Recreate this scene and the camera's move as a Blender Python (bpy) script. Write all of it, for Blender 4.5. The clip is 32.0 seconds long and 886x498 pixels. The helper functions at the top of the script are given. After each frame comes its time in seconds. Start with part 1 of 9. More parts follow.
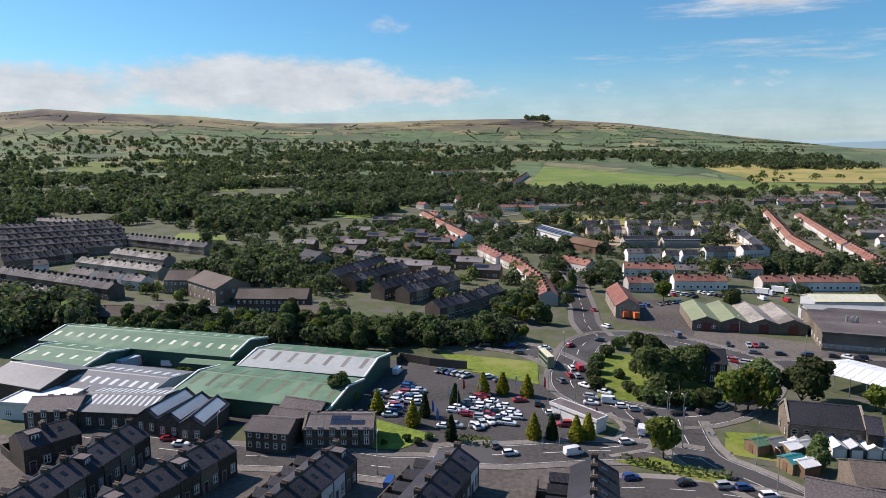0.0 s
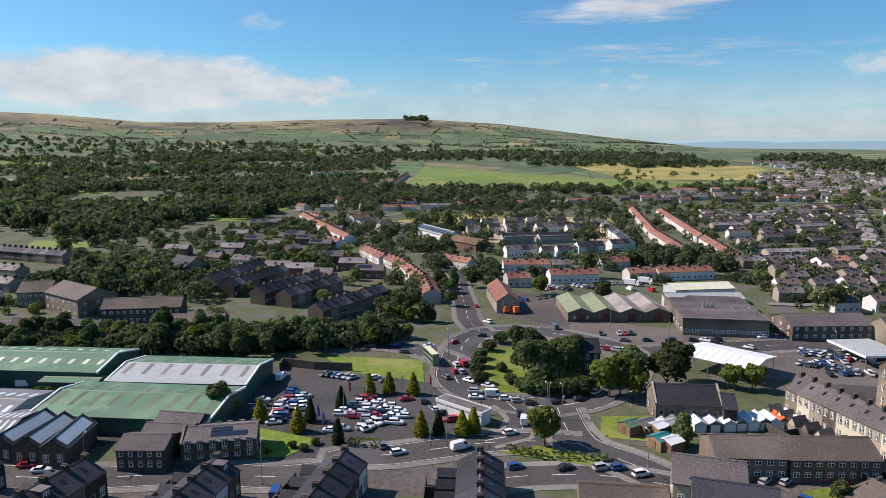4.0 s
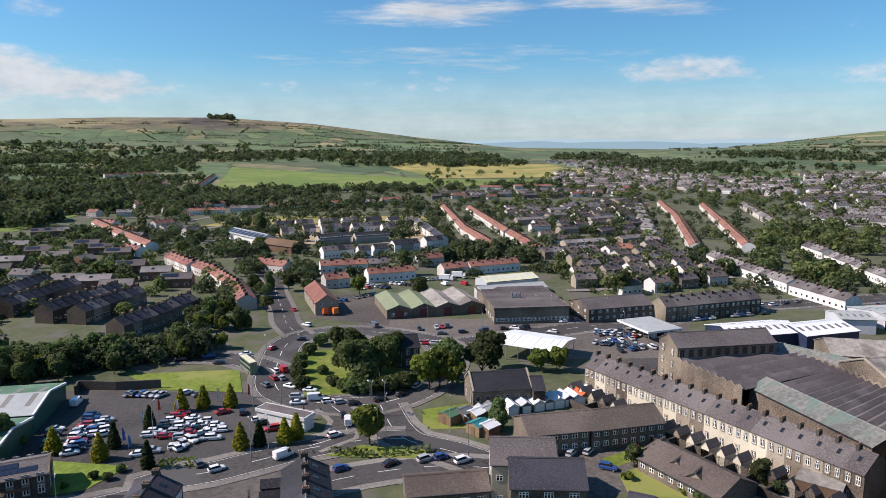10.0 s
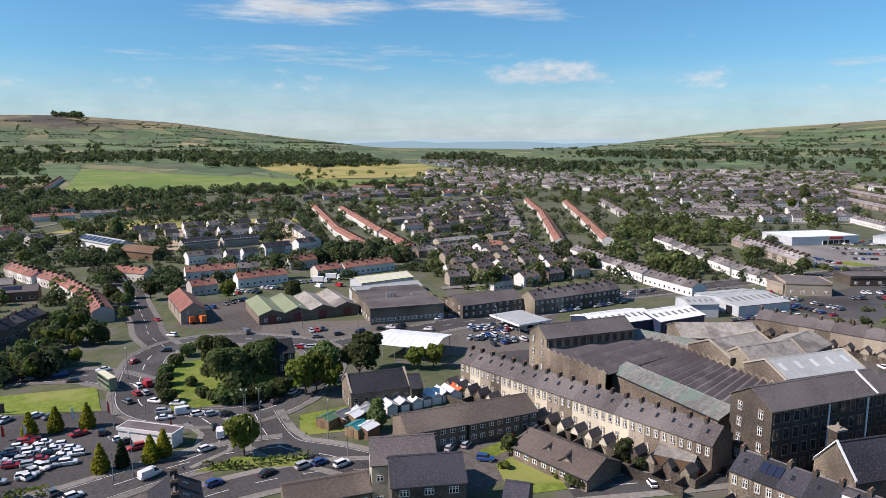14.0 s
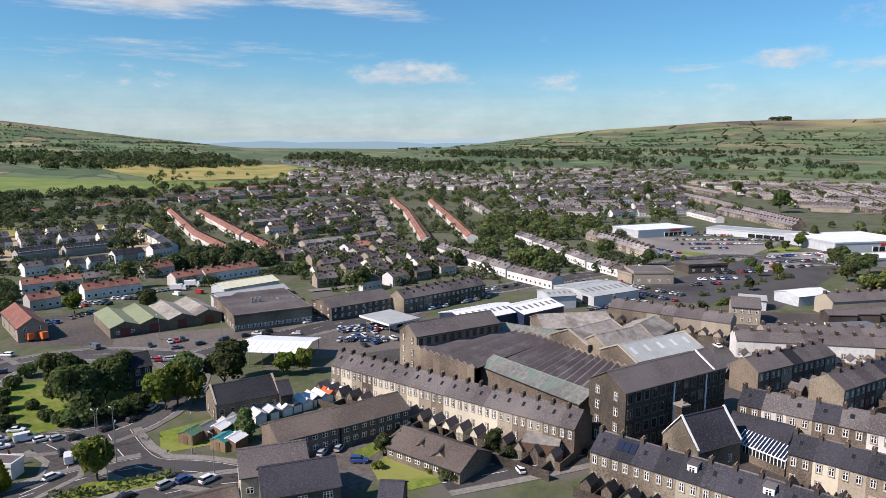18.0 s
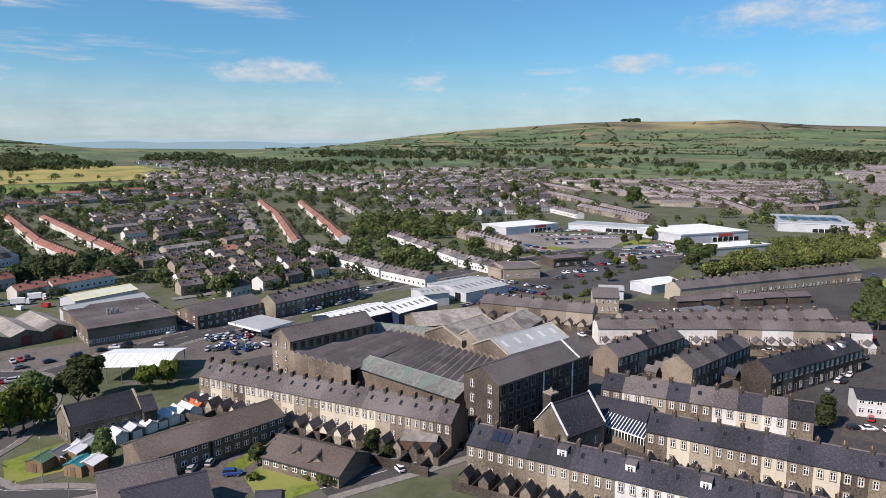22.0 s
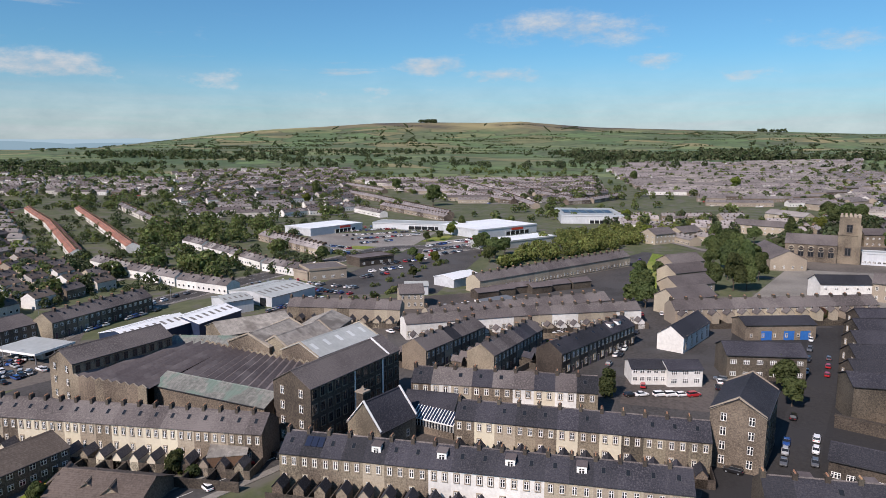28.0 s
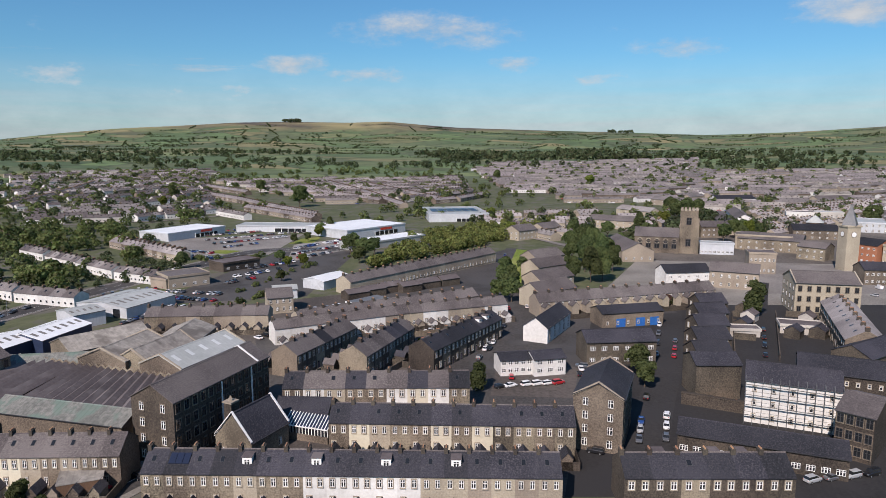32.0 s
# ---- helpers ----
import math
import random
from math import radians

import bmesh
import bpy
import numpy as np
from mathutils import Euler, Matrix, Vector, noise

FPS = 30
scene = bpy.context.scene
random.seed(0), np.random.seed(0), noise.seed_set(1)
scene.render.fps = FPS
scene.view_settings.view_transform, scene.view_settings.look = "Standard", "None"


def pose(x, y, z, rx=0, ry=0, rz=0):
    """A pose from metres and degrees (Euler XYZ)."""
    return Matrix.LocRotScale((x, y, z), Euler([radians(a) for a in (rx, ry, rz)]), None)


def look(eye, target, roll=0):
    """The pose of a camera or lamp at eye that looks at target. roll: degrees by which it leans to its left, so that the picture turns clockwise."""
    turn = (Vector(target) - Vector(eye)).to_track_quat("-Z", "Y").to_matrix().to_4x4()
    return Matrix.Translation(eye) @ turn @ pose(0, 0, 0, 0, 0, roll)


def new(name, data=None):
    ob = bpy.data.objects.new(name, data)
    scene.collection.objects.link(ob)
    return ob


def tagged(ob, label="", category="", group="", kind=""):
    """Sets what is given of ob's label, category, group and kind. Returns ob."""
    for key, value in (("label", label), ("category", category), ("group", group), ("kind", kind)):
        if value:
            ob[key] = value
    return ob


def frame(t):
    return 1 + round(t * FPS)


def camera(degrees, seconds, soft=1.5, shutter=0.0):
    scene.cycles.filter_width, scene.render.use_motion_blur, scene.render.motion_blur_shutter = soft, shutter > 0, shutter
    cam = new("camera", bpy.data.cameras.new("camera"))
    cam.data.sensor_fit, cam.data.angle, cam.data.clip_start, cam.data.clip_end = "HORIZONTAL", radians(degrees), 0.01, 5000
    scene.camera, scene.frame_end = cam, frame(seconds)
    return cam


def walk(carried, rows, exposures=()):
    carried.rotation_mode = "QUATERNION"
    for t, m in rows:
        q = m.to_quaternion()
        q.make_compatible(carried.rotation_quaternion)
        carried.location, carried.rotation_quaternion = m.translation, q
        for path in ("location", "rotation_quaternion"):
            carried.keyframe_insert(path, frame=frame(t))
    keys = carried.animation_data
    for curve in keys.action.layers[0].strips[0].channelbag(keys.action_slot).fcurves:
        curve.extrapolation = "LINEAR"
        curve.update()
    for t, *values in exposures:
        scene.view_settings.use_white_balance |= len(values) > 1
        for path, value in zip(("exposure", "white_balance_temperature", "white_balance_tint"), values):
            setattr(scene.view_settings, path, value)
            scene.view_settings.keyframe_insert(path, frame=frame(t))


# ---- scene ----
cam = camera(66.08, 32.0, soft=0.4)
PATH = (
    (0.0, 81.27, 0.0, 0.00),
    (1.0, 81.27, 0.0, -2.45),
    (2.0, 81.27, 0.0, -4.96),
    (3.0, 81.27, 0.0, -7.48),
    (3.5, 81.27, 0.0, -8.72),
    (5.5, 81.27, 0.0, -13.80),
    (6.0, 81.27, 0.0, -15.12),
    (7.0, 81.27, 0.0, -17.71),
    (8.0, 81.27, 0.0, -20.28),
    (9.0, 81.27, 0.0, -22.87),
    (10.0, 81.27, 0.0, -25.46),
    (11.0, 81.27, 0.0, -28.10),
    (12.0, 81.27, 0.0, -30.77),
    (13.0, 81.27, 0.0, -33.48),
    (14.0, 81.27, 0.0, -36.15),
    (14.5, 81.27, 0.0, -37.50),
    (16.5, 81.27, 0.0, -43.14),
    (17.0, 81.27, 0.0, -44.59),
    (18.0, 81.27, 0.0, -47.38),
    (19.0, 81.27, 0.0, -50.08),
    (20.0, 81.27, 0.0, -52.77),
    (21.0, 81.27, 0.0, -55.46),
    (22.0, 81.27, 0.0, -58.16),
    (23.0, 81.27, 0.0, -60.88),
    (24.0, 81.27, 0.0, -63.60),
    (24.5, 81.27, 0.0, -64.94),
    (26.5, 81.27, 0.0, -70.39),
    (27.0, 81.27, 0.0, -71.81),
    (28.0, 81.27, 0.0, -74.59),
    (29.0, 81.27, 0.0, -77.37),
    (30.0, 81.27, 0.0, -80.16),
    (31.0, 81.27, 0.0, -82.89),
    (32.0, 81.27, 0.0, -85.65),
)
walk(cam, [(t, pose(0, 0, 75.4, rx, ry, rz)) for t, rx, ry, rz in PATH],
     ((0.0, 0.47), (13.0, 0.50), (20.0, 0.45), (26.0, 0.33), (32.0, 0.19)))

# ---- daylight: afternoon sun from the west side, scattered cloud ----
SUN_AZ, SUN_EL = -68.0, 41.0          # degrees, azimuth clockwise from +y
world = bpy.data.worlds.new("world")
scene.world = world
world.use_nodes = True
wn, wl = world.node_tree.nodes, world.node_tree.links
wn.clear()


def wmath(op, a, b=None, c=None):
    n = wn.new("ShaderNodeMath")
    n.operation = op
    for i, v in enumerate((a, b, c)):
        if v is None:
            continue
        if isinstance(v, (int, float)):
            n.inputs[i].default_value = v
        else:
            wl.new(v, n.inputs[i])
    return n.outputs[0]


def wsmooth(v, lo, hi):
    n = wn.new("ShaderNodeMapRange")
    n.interpolation_type = "SMOOTHSTEP"
    wl.new(v, n.inputs[0])
    n.inputs[1].default_value, n.inputs[2].default_value = lo, hi
    return n.outputs[0]


sky = wn.new("ShaderNodeTexSky")
sky.sky_type = "NISHITA"
sky.sun_disc = False
sky.sun_elevation, sky.sun_rotation = radians(SUN_EL), radians(SUN_AZ)
sky.air_density, sky.dust_density, sky.ozone_density = 1.0, 0.5, 2.0
coord = wn.new("ShaderNodeTexCoord")
sep = wn.new("ShaderNodeSeparateXYZ")
wl.new(coord.outputs["Generated"], sep.inputs[0])
az = wmath("MULTIPLY", wmath("ARCTAN2", sep.outputs[0], sep.outputs[1]), 57.2958)
el = wmath("MULTIPLY", wmath("ARCSINE", sep.outputs[2]), 57.2958)


def wnoise(sx, sy, scale, detail, rough, shift=0.0):
    cmb = wn.new("ShaderNodeCombineXYZ")
    wl.new(wmath("MULTIPLY_ADD", az, sx, shift), cmb.inputs[0])
    wl.new(wmath("MULTIPLY", el, sy), cmb.inputs[1])
    n = wn.new("ShaderNodeTexNoise")
    n.inputs["Scale"].default_value, n.inputs["Detail"].default_value, n.inputs["Roughness"].default_value = scale, detail, rough
    wl.new(cmb.outputs[0], n.inputs["Vector"])
    return n.outputs[0]


def cloud(a0, e0, wa, we, tilt=0.0, gain=1.0):
    """A soft ellipse of cloud round azimuth a0 and elevation e0."""
    da = wmath("DIVIDE", wmath("SUBTRACT", az, a0), wa)
    de = wmath("DIVIDE", wmath("SUBTRACT", wmath("SUBTRACT", el, e0), wmath("MULTIPLY", wmath("SUBTRACT", az, a0), tilt)), we)
    d = wmath("ADD", wmath("POWER", wmath("ABSOLUTE", da), 2), wmath("POWER", wmath("ABSOLUTE", de), 2))
    return wmath("MULTIPLY", wmath("SUBTRACT", 1.0, wmath("MINIMUM", d, 1.0)), gain)


puff = wnoise(0.16, 0.34, 1.6, 7, 0.62)
wisp = wnoise(0.05, 0.42, 2.6, 6, 0.68, 3.0)
# cumulus bank, small puffs
bank = None
for args in ((-14, 4.6, 17, 3.0, 0.0, 1.3), (-31, 3.8, 12, 2.6, 0.0, 1.2), (-2, 4.2, 9, 1.8, 0, 1.0), (13, 4.6, 7, 1.4, 0, .5),
             (23, 5.0, 6, 1.6, 0, .5), (45.0, 5.4, 8.0, 1.8, 0, .8), (58, 5.0, 8, 1.4, 0, .5),
             (73.6, 6.2, 4.0, 1.2, 0, .75), (84.8, 9.0, 10, 1.9, -0.05, .72), (79.5, 5.4, 7, 1.1, 0, .62), (91, 6.4, 3.5, .9, 0, .6), (97, 5.2, 5, 1.0, 0, .5), (104, 7.4, 5, 1.2, 0, .6), (68, 4.0, 14, 1.2, 0, .5), (117, 9.3, 7, 1.8, 0, .8), (-5, 9.3, 3.2, 1.1, 0, .55), (-60, 9, 22, 6, 0, .9), (150, 10, 24, 6, 0, .9)):
    m = cloud(*args)
    bank = m if bank is None else wmath("MAXIMUM", bank, m)
cover = wsmooth(wmath("ADD", puff, wmath("MULTIPLY", bank, 0.55)), 0.64, 1.08)
streak = None
for args in ((25.0, 10.6, 11.0, 1.6, 0.06, 1.0), (39.5, 10.9, 10.0, 1.1, -0.07, .95), (27, 7.0, 20, 1.4, 0.02, .6), (5, 6.3, 16, .9, 0, .35), (64, 6.0, 18, 1.2, 0, .35), (-38, 8, 10, 1, 0, .3)):
    m = cloud(*args)
    streak = m if streak is None else wmath("MAXIMUM", streak, m)
cover2 = wsmooth(wmath("ADD", wisp, wmath("MULTIPLY", streak, 0.42)), 0.62, 1.05)
cover = wmath("MAXIMUM", cover, cover2)
# thin veil low over the horizon
veil = wmath("MULTIPLY", wsmooth(wmath("SUBTRACT", 7.5, el), 0.0, 7.5), wmath("MULTIPLY_ADD", wnoise(0.03, 0.5, 2.0, 5, 0.6, 9.0), 0.9, 0.22))
cover = wmath("MINIMUM", wmath("MAXIMUM", cover, veil), 0.95)
light = wn.new("ShaderNodeMix")
light.data_type = "RGBA"
wl.new(wmath("MULTIPLY_ADD", puff, 1.2, -0.15), light.inputs[0])
light.inputs[6].default_value, light.inputs[7].default_value = (4.9, 5.3, 6.1, 1), (9.9, 10.1, 10.4, 1)
tint = wn.new("ShaderNodeMix")
tint.data_type, tint.blend_type = "RGBA", "MULTIPLY"
tint.inputs[0].default_value = 1.0
wl.new(sky.outputs[0], tint.inputs[6])
tint.inputs[7].default_value = (0.65, 1.12, 1.43, 1)
both = wn.new("ShaderNodeMix")
both.data_type = "RGBA"
wl.new(cover, both.inputs[0])
wl.new(tint.outputs[2], both.inputs[6])
wl.new(light.outputs[2], both.inputs[7])
back = wn.new("ShaderNodeBackground")
back.inputs[1].default_value = 0.066
wl.new(both.outputs[2], back.inputs[0])
wo = wn.new("ShaderNodeOutputWorld")
wl.new(back.outputs[0], wo.inputs[0])
sun_data = bpy.data.lights.new("sun", "SUN")
sun_data.energy, sun_data.angle, sun_data.color = 5.0, radians(0.6), (1.0, 0.862, 0.81)
sun = new("sun", sun_data)
sun.matrix_world = look((0, 0, 200), (-200 * math.sin(radians(SUN_AZ)) * math.cos(radians(SUN_EL)), -200 * math.cos(radians(SUN_AZ)) * math.cos(radians(SUN_EL)), 200 - 200 * math.sin(radians(SUN_EL))))


# ---- materials ----
def mat(name, c1, c2, scale=1.0, rough=0.85, bump=0.3, metal=0.0, rnd=0.15, big=0.07, course=None, island=False, patch=None, contrast=(0.35, 0.65)):
    """Two tones mixed by grain and by broad stains; rnd: shift from thing to thing; course: spacing in metres of level courses or seams; patch: a third tone in blotches."""
    m = bpy.data.materials.new(name)
    m.use_nodes = True
    n, l = m.node_tree.nodes, m.node_tree.links
    b = n["Principled BSDF"]
    b.inputs["Roughness"].default_value, b.inputs["Metallic"].default_value = rough, metal
    if rough > 0.6:
        b.inputs["Specular IOR Level"].default_value = 0.25
    tc = n.new("ShaderNodeTexCoord")
    geo = n.new("ShaderNodeNewGeometry")
    info = n.new("ShaderNodeObjectInfo")
    pos = geo.outputs["Position"]
    fine = n.new("ShaderNodeTexNoise")
    fine.inputs["Scale"].default_value, fine.inputs["Detail"].default_value, fine.inputs["Roughness"].default_value = scale, 5, 0.7
    l.new(pos, fine.inputs["Vector"])
    broad = n.new("ShaderNodeTexNoise")
    broad.inputs["Scale"].default_value, broad.inputs["Detail"].default_value = big, 4
    l.new(pos, broad.inputs["Vector"])
    add = n.new("ShaderNodeMath")
    add.operation = "MULTIPLY_ADD"
    l.new(fine.outputs[0], add.inputs[0])
    add.inputs[1].default_value = 0.55
    half = n.new("ShaderNodeMath")
    half.operation = "MULTIPLY"
    l.new(broad.outputs[0], half.inputs[0])
    half.inputs[1].default_value = 0.45
    l.new(half.outputs[0], add.inputs[2])
    mr = n.new("ShaderNodeMapRange")
    mr.inputs[1].default_value, mr.inputs[2].default_value = contrast
    l.new(add.outputs[0], mr.inputs[0])
    mix = n.new("ShaderNodeMix")
    mix.data_type = "RGBA"
    l.new(mr.outputs[0], mix.inputs[0])
    mix.inputs[6].default_value, mix.inputs[7].default_value = (*c1, 1), (*c2, 1)
    col = mix.outputs[2]
    if patch:
        pn = n.new("ShaderNodeTexNoise")
        pn.inputs["Scale"].default_value, pn.inputs["Detail"].default_value = patch[1], 4
        l.new(pos, pn.inputs["Vector"])
        pr = n.new("ShaderNodeMapRange")
        pr.inputs[1].default_value, pr.inputs[2].default_value = 0.52, 0.62
        l.new(pn.outputs[0], pr.inputs[0])
        pm = n.new("ShaderNodeMix")
        pm.data_type = "RGBA"
        l.new(pr.outputs[0], pm.inputs[0])
        l.new(col, pm.inputs[6])
        pm.inputs[7].default_value = (*patch[0], 1)
        col = pm.outputs[2]
    hgt = fine.outputs[0]
    if course:
        wv = n.new("ShaderNodeTexWave")
        wv.bands_direction, wv.wave_profile = course[0], "SAW"
        wv.inputs["Scale"].default_value, wv.inputs["Distortion"].default_value = 0.314 / course[1], 0.25
        wv.inputs["Detail"].default_value = 1
        l.new(tc.outputs["Object"], wv.inputs["Vector"])
        cm = n.new("ShaderNodeMapRange")
        cm.inputs[1].default_value, cm.inputs[2].default_value, cm.inputs[3].default_value, cm.inputs[4].default_value = 0.0, 0.25, course[2], 1.0
        l.new(wv.outputs[0], cm.inputs[0])
        mu = n.new("ShaderNodeMix")
        mu.data_type, mu.blend_type = "RGBA", "MULTIPLY"
        mu.inputs[0].default_value = 1.0
        l.new(col, mu.inputs[6])
        l.new(cm.outputs[0], mu.inputs[7])
        col = mu.outputs[2]
    hs = n.new("ShaderNodeHueSaturation")
    vr = n.new("ShaderNodeMapRange")
    vr.inputs[3].default_value, vr.inputs[4].default_value = 1 - rnd, 1 + rnd
    l.new(geo.outputs["Random Per Island"] if island else info.outputs["Random"], vr.inputs[0])
    l.new(vr.outputs[0], hs.inputs["Value"])
    hr = n.new("ShaderNodeMapRange")
    hr.inputs[3].default_value, hr.inputs[4].default_value = 0.5 - rnd * 0.06, 0.5 + rnd * 0.06
    l.new(geo.outputs["Random Per Island"] if island else info.outputs["Random"], hr.inputs[0])
    l.new(hr.outputs[0], hs.inputs["Hue"])
    l.new(col, hs.inputs["Color"])
    l.new(hs.outputs[0], b.inputs["Base Color"])
    if bump:
        bp = n.new("ShaderNodeBump")
        bp.inputs["Strength"].default_value, bp.inputs["Distance"].default_value = bump, 0.05
        l.new(hgt, bp.inputs["Height"])
        l.new(bp.outputs[0], b.inputs["Normal"])
    return m


STONE = mat("gritstone", (0.075, 0.062, 0.050), (0.255, 0.212, 0.160), 2.6, 0.9, 0.5, rnd=0.25, course=("Z", 0.28, 0.75), contrast=(0.40, 0.60))
STONE_DARK = mat("sooty_stone", (0.028, 0.024, 0.021), (0.118, 0.098, 0.077), 2.4, 0.9, 0.5, rnd=0.2, course=("Z", 0.3, 0.75), contrast=(0.40, 0.60))
STONE_PALE = mat("cleaned_stone", (0.22, 0.188, 0.148), (0.42, 0.365, 0.285), 2.4, 0.88, 0.4, rnd=0.18, course=("Z", 0.3, 0.86))
RENDER_WHITE = mat("white_render", (0.50, 0.49, 0.465), (0.72, 0.71, 0.68), 0.8, 0.85, 0.15, rnd=0.06)
RENDER_GREY = mat("pebbledash", (0.36, 0.34, 0.31), (0.55, 0.52, 0.47), 1.6, 0.9, 0.3, rnd=0.18)
BRICK_RED = mat("red_brick", (0.26, 0.10, 0.06), (0.36, 0.15, 0.09), 3.0, 0.9, 0.3, rnd=0.1, course=("Z", 0.15, 0.8))
BRICK_BROWN = mat("brown_brick", (0.13, 0.075, 0.05), (0.22, 0.13, 0.09), 3.0, 0.9, 0.3, rnd=0.15, course=("Z", 0.15, 0.8))
SLATE = mat("slate", (0.017, 0.018, 0.023), (0.040, 0.040, 0.050), 3.2, 0.75, 0.4, rnd=0.35, course=("Z", 0.16, 0.75), patch=((0.052, 0.050, 0.057), 2.6), contrast=(0.42, 0.58))
SLATE_BROWN = mat("stone_slate", (0.070, 0.061, 0.061), (0.135, 0.119, 0.116), 3.0, 0.8, 0.4, rnd=0.22, course=("Z", 0.2, 0.8), patch=((0.145, 0.128, 0.122), 2.4), contrast=(0.42, 0.58))
TILE_RED = mat("red_tile", (0.175, 0.072, 0.054), (0.295, 0.125, 0.092), 2.0, 0.8, 0.4, rnd=0.16, course=("Z", 0.17, 0.75), patch=((0.22, 0.13, 0.10), 0.4), contrast=(0.42, 0.58))
TILE_BROWN = mat("brown_tile", (0.082, 0.066, 0.056), (0.142, 0.117, 0.10), 1.8, 0.85, 0.4, rnd=0.12, course=("Z", 0.17, 0.72), contrast=(0.42, 0.58))
SLATE_PALE = mat("pale_slate", (0.20, 0.180, 0.175), (0.335, 0.305, 0.295), 2.2, 0.85, 0.4, rnd=0.25, course=("Z", 0.2, 0.8), contrast=(0.42, 0.58))
TILE_GREY = mat("grey_tile", (0.145, 0.131, 0.127), (0.25, 0.23, 0.22), 1.8, 0.8, 0.4, rnd=0.25, course=("Z", 0.17, 0.75), contrast=(0.42, 0.58))
CHIM = mat("chimney_stone", (0.03, 0.026, 0.024), (0.10, 0.085, 0.068), 3.0, 0.9, 0.4, rnd=0.25)
POT = mat("clay_pot", (0.24, 0.13, 0.08), (0.36, 0.22, 0.14), 4, 0.8, 0.2)
WHITE = mat("white_paint", (0.70, 0.70, 0.68), (0.82, 0.82, 0.80), 2, 0.5, 0.05, rnd=0.04)
DARKTRIM = mat("dark_trim", (0.025, 0.025, 0.028), (0.05, 0.05, 0.052), 2, 0.5, 0.05)
DOORS = mat("door_paint", (0.16, 0.05, 0.035), (0.05, 0.07, 0.13), 0.15, 0.45, 0.05, rnd=0.5)
GREEN_SHEET = mat("green_sheet", (0.058, 0.135, 0.070), (0.100, 0.185, 0.105), 0.5, 0.6, 0.1, rnd=0.05, course=("X", 1.0, 0.9), patch=((0.130, 0.215, 0.130), 0.12))
GREEN_WALL = mat("green_cladding", (0.022, 0.075, 0.052), (0.035, 0.10, 0.07), 0.6, 0.5, 0.1, course=("X", 0.6, 0.85))
PALE_SHEET = mat("pale_sheet", (0.30, 0.315, 0.30), (0.43, 0.445, 0.43), 0.5, 0.5, 0.1, rnd=0.08, course=("X", 1.0, 0.9))
WHITE_SHEET = mat("white_sheet", (0.66, 0.68, 0.69), (0.82, 0.83, 0.83), 0.4, 0.45, 0.08, rnd=0.05, course=("X", 1.2, 0.92))
GREY_SHEET = mat("grey_sheet", (0.10, 0.104, 0.108), (0.165, 0.17, 0.175), 0.6, 0.55, 0.1, rnd=0.12, course=("X", 1.0, 0.88))
ASBESTOS = mat("cement_sheet", (0.20, 0.185, 0.165), (0.34, 0.315, 0.28), 0.5, 0.85, 0.3, rnd=0.12, course=("X", 1.1, 0.85), patch=((0.15, 0.135, 0.12), 0.1), contrast=(0.42, 0.58))
FELT = mat("mauve_felt", (0.085, 0.072, 0.073), (0.135, 0.116, 0.116), 0.9, 0.9, 0.2, rnd=0.08, patch=((0.15, 0.132, 0.13), 0.12))
MOSSY = mat("weathered_roof", (0.12, 0.125, 0.115), (0.235, 0.235, 0.215), 0.8, 0.85, 0.4, patch=((0.135, 0.18, 0.155), 0.16), course=("X", 1.1, 0.8), contrast=(0.42, 0.58))
BLUE_CLAD = mat("navy_cladding", (0.015, 0.026, 0.055), (0.03, 0.045, 0.085), 0.5, 0.4, 0.05, course=("X", 1.0, 0.85))
GREY_CLAD = mat("grey_cladding", (0.40, 0.42, 0.44), (0.52, 0.54, 0.56), 0.5, 0.45, 0.05, course=("X", 1.0, 0.9))
ASPHALT = mat("asphalt", (0.040, 0.038, 0.037), (0.080, 0.075, 0.072), 0.9, 0.9, 0.3, big=0.03, patch=((0.068, 0.066, 0.066), 0.05), contrast=(0.42, 0.58))
# darker copy of ASPHALT: cloud shade on the south-east streets put into its colour
ASPHALT_SHADED = mat("shaded_asphalt", (0.020, 0.0195, 0.020), (0.042, 0.040, 0.040), 0.9, 0.9, 0.3, big=0.03, patch=((0.032, 0.031, 0.032), 0.06))
CARPARK = mat("pale_tarmac", (0.17, 0.158, 0.145), (0.27, 0.252, 0.232), 0.7, 0.9, 0.3, big=0.03, contrast=(0.42, 0.58))
STRIP_GREY = mat("dull_strip", (0.16, 0.155, 0.145), (0.23, 0.22, 0.205), 0.8, 0.8, 0.1)
STRIP_GREEN = mat("brown_green_strip", (0.095, 0.115, 0.075), (0.15, 0.16, 0.11), 0.8, 0.8, 0.1)
STRIP_YELLOW = mat("yellowed_rooflight", (0.46, 0.48, 0.36), (0.62, 0.64, 0.50), 0.8, 0.5, 0.05)
TARMAC_RED = mat("old_tarmac", (0.068, 0.060, 0.054), (0.128, 0.112, 0.099), 0.7, 0.9, 0.3, big=0.03, contrast=(0.42, 0.58))
PAVING = mat("paving", (0.135, 0.125, 0.112), (0.215, 0.20, 0.18), 1.0, 0.9, 0.3, big=0.05, contrast=(0.42, 0.58))
LINE = mat("road_paint", (0.48, 0.48, 0.46), (0.72, 0.72, 0.70), 2.0, 0.7, 0.05)
LAWN = mat("mown_grass", (0.095, 0.135, 0.018), (0.175, 0.22, 0.036), 0.5, 0.95, 0.5, big=0.03, patch=((0.21, 0.22, 0.06), 0.05), contrast=(0.42, 0.58))
